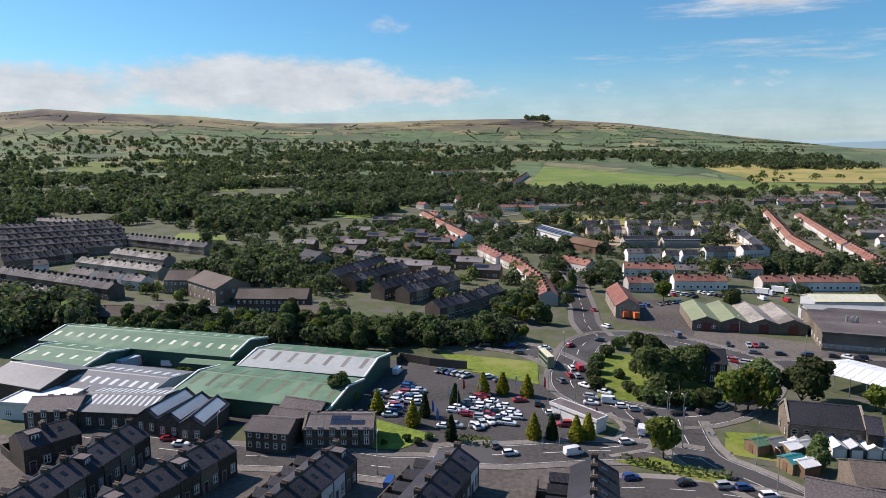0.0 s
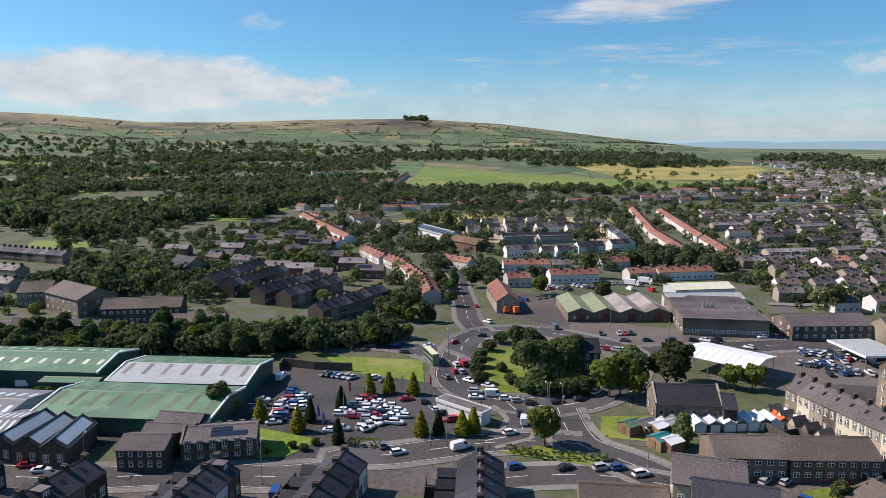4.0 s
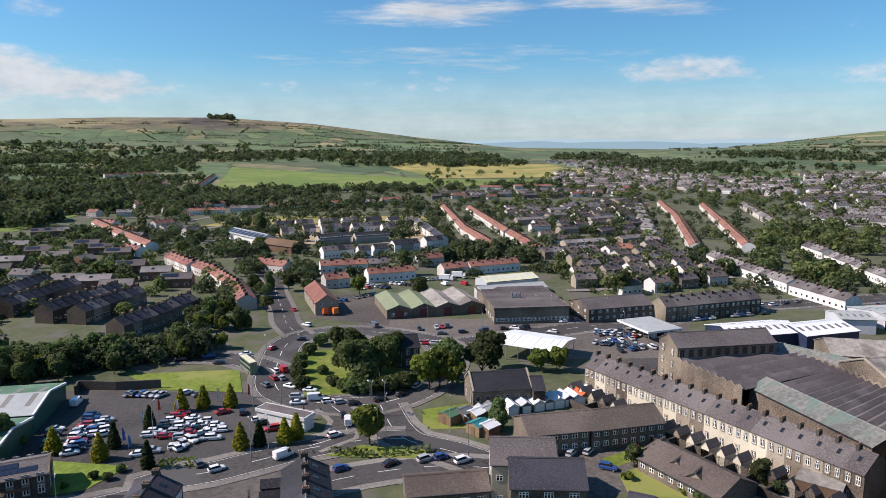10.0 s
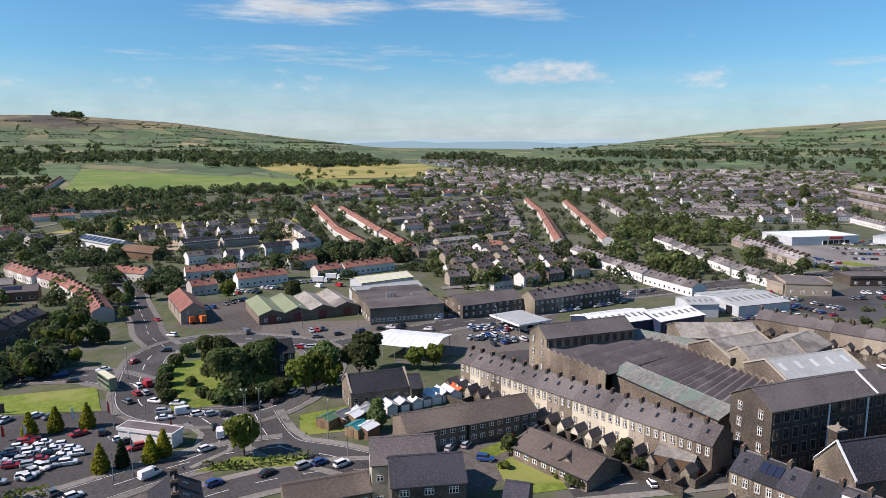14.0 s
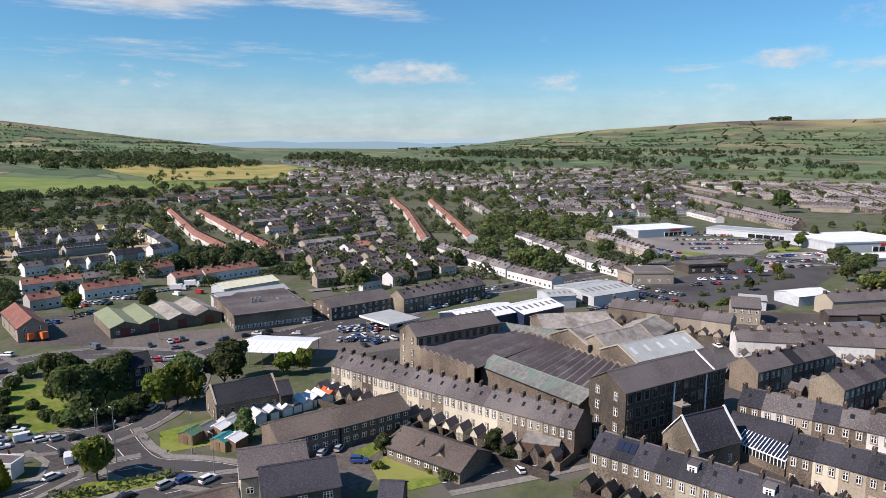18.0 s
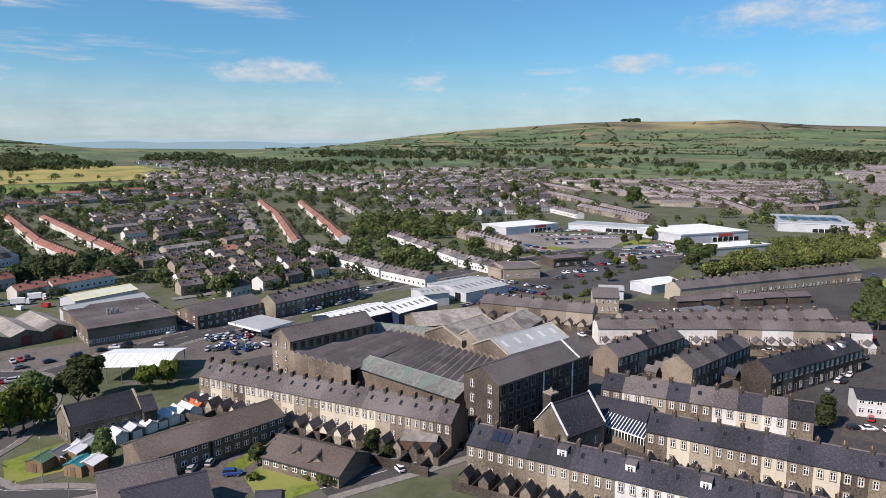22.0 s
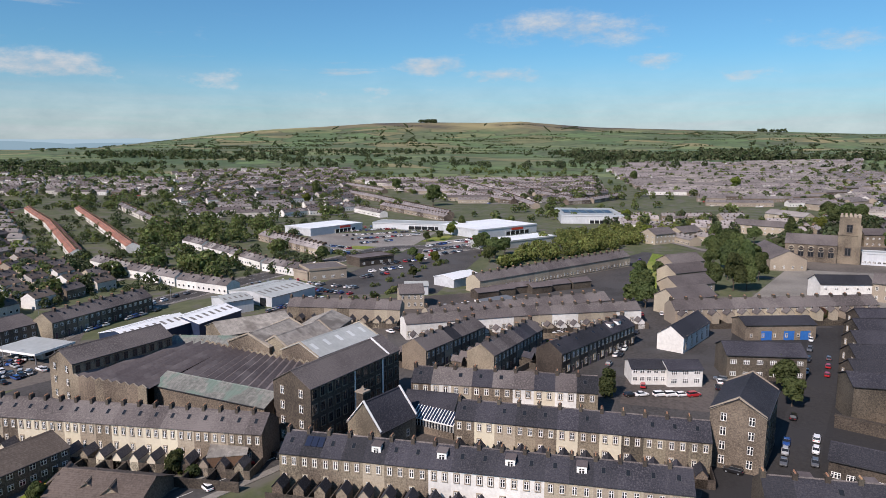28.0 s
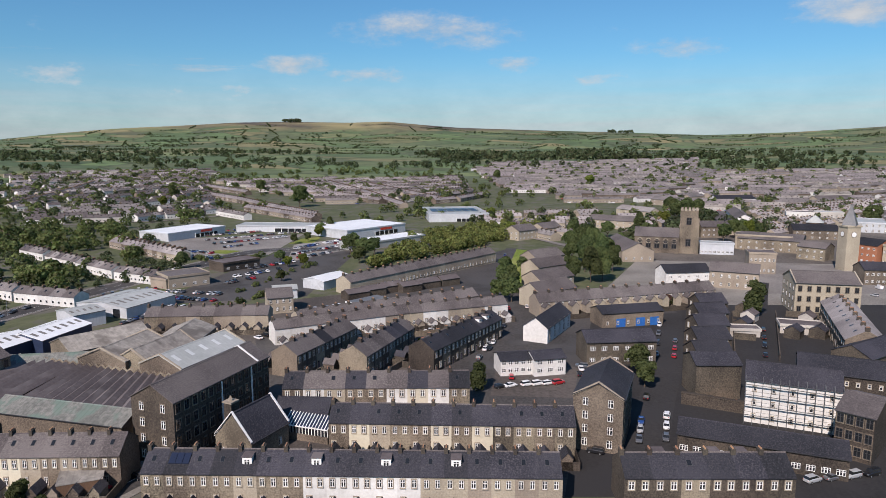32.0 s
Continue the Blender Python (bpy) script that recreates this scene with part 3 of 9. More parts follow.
# ---- openings ----
def relief(name, xs, zs, cell, mats, back=0.04):
    """One moulded sheet facing -y: cell(i, j) gives depth and material of each field of the grid."""
    s, seen = Solid(), {}

    def at(x, y, z):
        k = (round(x, 4), round(y, 4), round(z, 4))
        if k not in seen:
            seen[k] = len(s.v)
            s.v.append((x, y, z))
        return seen[k]

    nx, nz = len(xs) - 1, len(zs) - 1
    deep = [[cell(i, j) for j in range(nz)] for i in range(nx)]
    for i in range(nx):
        for j in range(nz):
            y, m = deep[i][j]
            s.f.append((at(xs[i], y, zs[j]), at(xs[i + 1], y, zs[j]), at(xs[i + 1], y, zs[j + 1]), at(xs[i], y, zs[j + 1])))
            s.m.append(m)
    for i in range(nx + 1):
        for j in range(nz):
            (ya, ma), (yb, mb) = deep[i - 1][j] if i else (back, None), deep[i][j] if i < nx else (back, None)
            if abs(ya - yb) > 1e-4:
                s.f.append((at(xs[i], ya, zs[j]), at(xs[i], yb, zs[j]), at(xs[i], yb, zs[j + 1]), at(xs[i], ya, zs[j + 1])))
                s.m.append(mb if ma is None or (mb is not None and yb < ya) else ma)
    for j in range(nz + 1):
        for i in range(nx):
            (ya, ma), (yb, mb) = deep[i][j - 1] if j else (back, None), deep[i][j] if j < nz else (back, None)
            if abs(ya - yb) > 1e-4:
                s.f.append((at(xs[i], ya, zs[j]), at(xs[i + 1], ya, zs[j]), at(xs[i + 1], yb, zs[j]), at(xs[i], yb, zs[j])))
                s.m.append(mb if ma is None or (mb is not None and yb < ya) else ma)
    return s.mesh(name, *mats)


def window_mesh(w, h, lights=2, frame_mat=None, surround=None, t=0.14):
    """Sashes between recessed panes; a stone surround with a proud sill where there is one."""
    f = 0.075
    xs = [-w / 2]
    for i in range(lights):
        xs += [-w / 2 + w * i / lights + f, -w / 2 + w * (i + 1) / lights - f]
    xs += [w / 2]
    zs = [0, f, h * 0.62, h * 0.62 + 0.07, h - f, h]
    if surround:
        xs, zs = [-w / 2 - t] + xs + [w / 2 + t], [-0.15] + zs + [h + 0.2]
    o = 1 if surround else 0

    def cell(i, j):
        if surround and (i in (0, len(xs) - 2) or j in (0, len(zs) - 2)):
            return (-0.16 if j == 0 else -0.10), 2
        if (i - o) % 2 == 1 and (j - o) in (1, 3):
            return -0.015, 1
        return -0.065, 0

    return relief("window", xs, zs, cell, (frame_mat or WHITE, GLASS, surround or WHITE))


def door_mesh(w=0.75, h=1.65, tall=0.25):
    s = Solid()
    s.box(-w / 2 - 0.14, -w / 2, -0.06, 0.04, 0, h + tall, 1).box(w / 2, w / 2 + 0.14, -0.06, 0.04, 0, h + tall, 1).box(-w / 2 - 0.14, w / 2 + 0.14, -0.06, 0.04, h + tall, h + tall + 0.22, 1)
    s.box(-w / 2, w / 2, -0.02, 0.03, 0, h)
    s.box(-w / 2, w / 2, -0.01, 0.03, h, h + tall, 2)
    for z0, z1 in ((0.15, 0.7), (0.85, 1.5)):
        for x in (-0.18, 0.18):
            s.box(x - 0.12, x + 0.12, -0.035, -0.02, z0, z1)
    s.box(0.26, 0.32, -0.07, -0.02, 0.78, 0.83, 2)
    return s.mesh("door", DOORS, STONE_PALE, GLASS)


WIN = {"tall": window_mesh(0.86, 1.38, 2, surround=STONE_PALE), "wide": window_mesh(1.45, 1.1, 3), "small": window_mesh(0.62, 0.95, 1, surround=STONE_PALE), "mill": window_mesh(1.15, 1.75, 2, frame_mat=DARKTRIM, surround=STONE), "plain": window_mesh(1.05, 1.0, 2), "gable": window_mesh(1.0, 1.55, 2, surround=STONE)}
DOOR = door_mesh()
WIN["far"] = Solid().face([(-0.5, -0.04, 0), (0.5, -0.04, 0), (0.5, -0.04, 1.0), (-0.5, -0.04, 1.0)]).face([(-0.4, -0.05, 0.1), (0.4, -0.05, 0.1), (0.4, -0.05, 0.9), (-0.4, -0.05, 0.9)], 1).mesh("window", WHITE, GLASS)
ROOFWIN = Solid().box(-0.4, 0.4, -0.55, 0.55, 0, 0.07).box(-0.33, 0.33, -0.48, 0.48, 0.07, 0.085, 1).mesh("roof_window", DARKTRIM, GLASS)


def chimney_mesh(wall, h=1.3, pots=4, w=0.75, l=1.5):
    s = Solid()
    s.box(-w / 2, w / 2, -l / 2, l / 2, -1.2, h).box(-w / 2 - 0.07, w / 2 + 0.07, -l / 2 - 0.07, l / 2 + 0.07, h - 0.22, h - 0.08)
    for i in range(pots):
        s.cyl(0, -l / 2 + l * (i + 0.5) / pots, h, h + 0.42, 0.14, 1, 7, 0.11)
    return s.mesh("chimney", wall, POT)


CHIMNEY = chimney_mesh(CHIM)
FAR_CHIMNEY = Solid().box(-0.4, 0.4, -0.8, 0.8, -0.6, 1.3).box(-0.15, 0.15, -0.6, 0.6, 1.3, 1.7, 1).mesh("chimney", CHIM, POT)


# ---- houses ----
class House:
    """A house to be set up many times: (name, mesh, local pose) of each part."""

    def __init__(self, name, w, d, eave, ridge, wall, roof, windows="tall", rear=True, chimney=True, dormer="", far=False, doors=True, front=None, panels=False, ends=0.0, out=(2.4, 3.2, 2.3, 3.4), turn=False):
        self.name, self.w, self.parts = name, w, []
        over = 0.22
        pitch = (ridge - eave) / (d / 2)
        hw = Solid().prism([(-d / 2, 0), (d / 2, 0), (d / 2, eave), (0, ridge - 0.12), (-d / 2, eave)], 0, w)
        hr = slab(-ends, w + ends, -d / 2 - over, eave - over * pitch + 0.1, 0, ridge)
        slab(-ends, w + ends, 0, ridge, d / 2 + over, eave - over * pitch + 0.1, s=hr)
        self.parts.append(("wall", hw.mesh("wall", wall), None))
        self.parts.append(("roof", hr.mesh("roof", roof), None))
        self.parts.append(("ridge_tile", Solid().prism([(-0.2, ridge - 0.06), (0.2, ridge - 0.06), (0, ridge + 0.1)], -ends, w + ends).mesh("ridge", SLATE_BROWN if roof is SLATE else roof), None))
        if chimney:
            self.parts.append(("chimney", FAR_CHIMNEY if far else CHIMNEY, Matrix.Translation((w - 0.3, 0, ridge - 0.1)) @ Matrix.Diagonal((0.95, 0.75, 0.6, 1))))
        back = Matrix.Rotation(math.pi, 4, "Z")
        storeys = max(1, int(eave / 2.6))
        for k in range(storeys):
            z = 0.95 + k * eave / storeys
            xs = (0.27, 0.75) if w < 7 else (0.18, 0.5, 0.82)
            for i, u in enumerate(xs):
                if not (k == 0 and i == 0 and doors):
                    self.parts.append(("window", WIN[windows], Matrix.Translation((u * w, -d / 2, z))))
                if not (rear and i == 0 and k == 0):
                    self.parts.append(("window", WIN[windows if i or k else "small" if windows == "tall" else windows], Matrix.Translation((u * w, d / 2, z + 0.1)) @ back))
        if doors:
            self.parts.append(("door", DOOR, Matrix.Translation((0.27 * w, -d / 2, 0))))
        if not far:
            self.parts.append(("gutter", Solid().box(0, w, -d / 2 - over - 0.1, -d / 2 - over + 0.02, eave - over * pitch - 0.08, eave - over * pitch + 0.03).box(w - 0.12, w - 0.02, -d / 2 - 0.12, -d / 2, 0, eave - 0.1).mesh("gutter", DARKTRIM), None))
        if rear:
            (g0, gd, oe, orr), xa, xb = out, w * 0.34, w * 0.84
            y0, y1 = d / 2 + g0, d / 2 + g0 + gd
            xm = (xa + xb) / 2
            s = Solid()
            sec = [(xa, 0), (xb, 0), (xb, oe), (xm, orr), (xa, oe)]
            for q in range(5):
                (p0, z0), (p1, z1) = sec[q], sec[(q + 1) % 5]
                s.face([(p0, y0, z0), (p0, y1, z0), (p1, y1, z1), (p1, y0, z1)])
            s.face([(p, y1, z) for p, z in sec]).face([(p, y0, z) for p, z in reversed(sec)])
            self.parts.append(("outhouse", s.mesh("outhouse", wall), None))
            s = Solid()
            for xe, k in ((xa - 0.15, 1), (xb + 0.15, -1)):
                for dz in (0.0, 0.12):
                    s.face([(xe, y0 - 0.1, (oe - 0.14) + dz), (xe, y1 + 0.15, (oe - 0.14) + dz), (xm, y1 + 0.15, (orr + 0.02) + dz), (xm, y0 - 0.1, (orr + 0.02) + dz)][::k])
                s.face([(xe, y1 + 0.15, (oe - 0.14)), (xm, y1 + 0.15, (orr + 0.02)), (xm, y1 + 0.15, orr + 0.14), (xe, y1 + 0.15, oe - 0.02)])
            self.parts.append(("outhouse_roof", s.mesh("outhouse_roof", roof), None))
            yw = d / 2 + 5.6
            s = Solid().extrude([(0, d / 2), (0.2, d / 2), (0.2, yw - 0.2), (w, yw - 0.2), (w, yw), (0, yw)], 0, 1.7)
            self.parts.append(("yard_wall", s.mesh("yard_wall", STONE_DARK), None))
        spin = Matrix.Translation((w, 0, 0)) @ back if turn else Matrix()
        if dormer:
            z = eave + 0.55 * (ridge - eave)
            yb = -d / 2 * 0.62
            s = Solid().box(w * 0.3, w * 0.72, yb, -0.3, z - 0.7, z + 0.75)
            s.box(w * 0.3 - 0.12, w * 0.72 + 0.12, yb - 0.15, -0.2, z + 0.75, z + 0.87, 1)
            self.parts.append(("dormer", s.mesh("dormer", WHITE if dormer == "white" else DARKTRIM, FELT), spin))
            self.parts.append(("window", WIN["plain"], spin @ Matrix.Translation((w * 0.51, yb - 0.01, z - 0.55))))
        else:
            self.parts.append(("roof_window", ROOFWIN, spin @ Matrix.Translation((w * 0.4, -d * 0.22, eave + (ridge - eave) * 0.57)) @ Matrix.Rotation(math.atan(pitch), 4, "X")))
        if panels:
            s = Solid()
            for i in range(3):
                s.box(0.4 + i * 1.3, 1.6 + i * 1.3, -1.0, 1.0, 0.02, 0.09)
            self.parts.append(("solar_panel", s.mesh("solar_panel", SOLAR), spin @ Matrix.Translation((0, -d * 0.22, eave + (ridge - eave) * 0.56 + 0.1)) @ Matrix.Rotation(math.atan(pitch), 4, "X")))
        if far:
            self.join()

    def join(self):
        """One mesh of all parts, for houses a long way off."""
        mats, v, f, mi = [], [], [], []
        for _, me, m in self.parts:
            base = len(v)
            m = m or Matrix()
            v += [tuple(m @ q.co) for q in me.vertices]
            for p in me.polygons:
                k = me.materials[p.material_index]
                if k not in mats:
                    mats.append(k)
                f.append(tuple(base + i for i in p.vertices))
                mi.append(mats.index(k))
        s = Solid()
        s.v, s.f, s.m = v, f, mi
        self.parts = s.mesh(self.name, *mats)

    def place(self, m, label, group=""):
        if isinstance(self.parts, bpy.types.Mesh):
            if m.translation.length > 395:
                DISTANT.setdefault((label, group), []).append((self.parts, m))
                return None
            ob = new(self.name, self.parts)
            ob.matrix_basis = m
            return tagged(ob, label, "house", group)
        ob = thing(self.name, m, label, "house", group)
        for name, me, at in self.parts:
            part(name, me, None, ob, at=at)
        return ob


DISTANT = {}
FAR_CARS = []


def join_distant():
    """Houses too far off and too many to tell apart: one object a quarter."""
    s, mats = Solid(), []
    for me, m in FAR_CARS:
        base = len(s.v)
        s.v += [tuple(m @ q.co) for q in me.vertices]
        for p in me.polygons:
            k = me.materials[p.material_index]
            if k not in mats:
                mats.append(k)
            s.f.append(tuple(base + i for i in p.vertices))
            s.m.append(mats.index(k))
    tagged(new("distant_cars", s.mesh("distant_cars", *mats)), "many parked cars in the far car parks", "cars", kind="stuff")
    for (label, group), items in DISTANT.items():
        s, mats = Solid(), []
        for me, m in items:
            base = len(s.v)
            s.v += [tuple(m @ q.co) for q in me.vertices]
            for p in me.polygons:
                k = me.materials[p.material_index]
                if k not in mats:
                    mats.append(k)
                s.f.append(tuple(base + i for i in p.vertices))
                s.m.append(mats.index(k))
        tagged(new("distant_houses", s.mesh("distant_houses", *mats)), label + ", one of many", "houses", group, "stuff")


def terrace(kinds, ax, ay, bx, by, label, group="terraced row", n=0, z=0.0, step=0.0, seed=1, runs=None):
    """Houses side by side along the line from a to b; fronts look to the right of the way from a to b. kinds: House list, drawn in turn."""
    rng = random.Random(seed)
    length, ang = run(ax, ay, bx, by)
    n = n or max(1, round(length / kinds[0].w))
    for i in range(n):
        k = kinds[rng.randrange(len(kinds))] if len(kinds) > 1 else kinds[0]
        u = i / n
        if runs:
            k = kinds[[q for q, e in runs if u < e][0] if u < 1 else 0]
        x, y = ax + (bx - ax) * u, ay + (by - ay) * u
        m = pose(x, y, height(x, y) + z + step * i, 0, 0, ang) @ Matrix.Diagonal((length / n / k.w, 1, 1, 1))
        k.place(m, label, group)


# ---- plants ----
def leaf_cloud(lobes, count, size, seed, squash=1.0):
    """Leaf sprays over the skin of lobes (x, y, z, rx, ry, rz), as quads."""
    rng = np.random.default_rng(seed)
    lob = np.array(lobes, float)
    area = (lob[:, 3] * lob[:, 5]) ** 1.0
    pick = rng.choice(len(lob), count, p=area / area.sum())
    d = rng.normal(size=(count, 3))
    d /= np.linalg.norm(d, axis=1)[:, None]
    d[:, 2] = np.where(d[:, 2] < -0.45, -d[:, 2], d[:, 2])
    rad = rng.uniform(0.72, 1.06, count)[:, None]
    c = lob[pick, :3] + d * lob[pick, 3:] * rad
    nrm = d + rng.normal(scale=0.55, size=(count, 3))
    nrm /= np.linalg.norm(nrm, axis=1)[:, None]
    up = rng.normal(size=(count, 3))
    t1 = np.cross(nrm, up)
    t1 /= np.linalg.norm(t1, axis=1)[:, None]
    t2 = np.cross(nrm, t1) * squash
    sz = (size * rng.uniform(0.55, 1.3, count))[:, None]
    v = np.stack([c - t1 * sz, c - t2 * sz * 0.8 + nrm * sz * 0.15, c + t1 * sz, c + t2 * sz * 0.8 + nrm * sz * 0.15], 1).reshape(-1, 3)
    return v


def quads_mesh(name, v, material):
    n = len(v) // 4
    me = bpy.data.meshes.new(name)
    me.vertices.add(4 * n)
    me.vertices.foreach_set("co", v.ravel())
    me.loops.add(4 * n)
    me.loops.foreach_set("vertex_index", np.arange(4 * n))
    me.polygons.add(n)
    me.polygons.foreach_set("loop_start", np.arange(0, 4 * n, 4))
    me.materials.append(material)
    me.update()
    return me


def trunk_mesh(h, r, limbs, seed, crown_h):
    rng = random.Random(seed)
    s = Solid()
    z = 0
    x = y = 0.0
    seg = 4
    for i in range(seg):
        s.cyl(x, y, z, z + h / seg + 0.05, r * (1 - 0.16 * i), 0, 7, r * (0.84 - 0.16 * i))
        z += h / seg
        x += rng.uniform(-0.06, 0.06)
        y += rng.uniform(-0.06, 0.06)
    for i in range(limbs):
        a = 2 * math.pi * i / limbs + rng.uniform(-0.4, 0.4)
        l, up = crown_h * rng.uniform(0.3, 0.5), crown_h * rng.uniform(0.3, 0.6)
        p, q = Vector((x, y, h * rng.uniform(0.75, 1.0))), Vector((x + l * math.cos(a), y + l * math.sin(a), h + up))
        dirv = (q - p).normalized()
        sx = dirv.orthogonal().normalized()
        sy = dirv.cross(sx)
        k = len(s.v)
        for e, rr in ((p, r * 0.45), (q, r * 0.12)):
            s.v += [tuple(e + (sx * math.cos(t * 1.2566) + sy * math.sin(t * 1.2566)) * rr) for t in range(5)]
        for t in range(5):
            s.f.append((k + t, k + (t + 1) % 5, k + 5 + (t + 1) % 5, k + 5 + t))
            s.m.append(0)
    return s.mesh("trunk", BARK)


class Tree:
    def __init__(self, name, h, spread, material, seed, count=900, leaf=0.5, form="round", trunk=0.25):
        rng = random.Random(seed)
        lobes = []
        th = h * 0.1
        if form == "round":
            for i in range(15):
                a, q = rng.uniform(0, 6.28), rng.uniform(0.1, 0.62) * spread
                z = th + (h - th) * rng.uniform(0.25, 0.82)
                k = spread * rng.uniform(0.30, 0.48) * (1.15 - 0.45 * (z - th) / (h - th))
                lobes.append((q * math.cos(a), q * math.sin(a), z, k, k, k * 0.8))
            lobes.append((0, 0, th + (h - th) * 0.5, spread * 0.62, spread * 0.62, (h - th) * 0.42))
        elif form == "tall":
            for i in range(10):
                z = th + (h - th) * (i + 0.6) / 11
                k = spread * (0.75 - 0.4 * abs(i / 9 - 0.35))
                a = rng.uniform(0, 6.28)
                lobes.append((spread * 0.25 * math.cos(a), spread * 0.25 * math.sin(a), z, k, k, k * 0.9))
        elif form == "cone":
            th = 0.2
            for i in range(9):
                z = h * (i + 0.5) / 9.5
                k = spread * (1.0 - i / 9.2) ** 0.8 * (0.75 + 0.25 * min(1, i / 1.5))
                lobes.append((0, 0, z, k, k, h / 10))
        elif form == "bush":
            th = 0.15
            for i in range(7):
                a, q = rng.uniform(0, 6.28), rng.uniform(0.1, 0.6) * spread
                lobes.append((q * math.cos(a), q * math.sin(a), h * rng.uniform(0.35, 0.62), spread * 0.48, spread * 0.48, h * 0.38))
        self.name = name
        self.crown = quads_mesh("crown", leaf_cloud(lobes, count, leaf, seed), material)
        self.trunk = trunk_mesh(max(th, h * 0.22), h * 0.022 + 0.05, 5 if form == "round" else 0, seed, h * 0.5)

    def place(self, x, y, s=1.0, label="", group="", rot=None, sz=None, category="tree"):
        rot = (x * 37.7 + y * 91.3) % 360 if rot is None else rot
        ob = thing(self.name, pose(x, y, height(x, y) - 0.02, 0, 0, rot) @ Matrix.Diagonal((s, s, sz or s, 1)), label, category, group)
        part("trunk", self.trunk, None, ob)
        part("crown", self.crown, None, ob)
        return ob


def woods(name, areas, label, material, seed, thr=-0.1, grain=0.006, kind="stuff"):
    """Many far trees in one mesh, thick where a broad noise is high. areas: (azimuth from, to, distance from, to, count, height)."""
    rng = np.random.default_rng(seed)
    out = []
    for a0, a1, r0, r1, n, h in areas:
        az_ = np.radians(rng.uniform(a0, a1, n))
        rr = np.sqrt(rng.uniform(r0 * r0, r1 * r1, n))
        for a, r in zip(az_, rr):
            x, y = r * math.sin(a), r * math.cos(a)
            if noise.noise((x * grain, y * grain, seed * 1.7)) < thr:
                continue
            out.append(far_tree(x, y, h * rng.uniform(0.6, 1.25), r, rng))
    tagged(new(name, quads_mesh(name, np.concatenate(out), material)), label, "woodland", kind=kind)


def far_tree(x, y, hh, r, rng):
    z = height(x, y) - 0.3
    w = hh * rng.uniform(0.36, 0.58)
    lob = [(x, y, z + hh * 0.56, w, w, hh * 0.42), (x + w * 0.6, y - w * .5, z + hh * 0.42, w * 0.65, w * 0.65, hh * 0.3), (x - w * 0.6, y + w * 0.4, z + hh * 0.45, w * 0.65, w * 0.65, hh * 0.3), (x, y, z + hh * .22, w * .85, w * .85, hh * .24)]
    n, k = (190, 0.10) if r < 480 else (90, 0.13) if r < 900 else (44, 0.18) if r < 1600 else (22, 0.27)
    return leaf_cloud(lob, n, hh * k, int(rng.integers(1 << 30)))


def tree_lines(name, areas, label, material, seed):
    """Hedgerows: straight and cross lines of small trees. areas: (azimuth from, to, distance from, to, lines, height)."""
    rng = np.random.default_rng(seed)
    out = []
    for a0, a1, r0, r1, n, h in areas:
        for _ in range(n):
            a, r = math.radians(rng.uniform(a0, a1)), rng.uniform(r0, r1)
            x, y = r * math.sin(a), r * math.cos(a)
            d = a + (1.57 if rng.random() < 0.65 else 0.0) + rng.uniform(-0.35, 0.35)
            length = rng.uniform(60, 240)
            for k in range(int(length / 6)):
                if rng.random() < 0.2:
                    continue
                px, py = x + math.sin(d) * 6 * k + rng.uniform(-2, 2), y + math.cos(d) * 6 * k + rng.uniform(-2, 2)
                q = math.hypot(px, py)
                if r0 * 0.95 < q < 3250:
                    out.append(far_tree(px, py, h * rng.uniform(0.45, 1.2), q, rng))
    tagged(new(name, quads_mesh(name, np.concatenate(out), material)), label, "hedgerow", kind="stuff")


def thicket(name, a, b, c, d, n, h0, h1, seed, label, leaf=None):
    """A closed canopy inside the quarter a, b, c, d, in one mesh."""
    rng = np.random.default_rng(seed)
    A, B, C, D = (Vector(q) for q in (a, b, c, d))
    out = []
    for _ in range(n):
        u, v = rng.random(2)
        p = A.lerp(B, u).lerp(D.lerp(C, u), v)
        out.append(far_tree(p.x, p.y, rng.uniform(h0, h1), 300, rng))
    tagged(new(name, quads_mesh(name, np.concatenate(out), leaf or WOOD)), label, "woodland", kind="stuff")


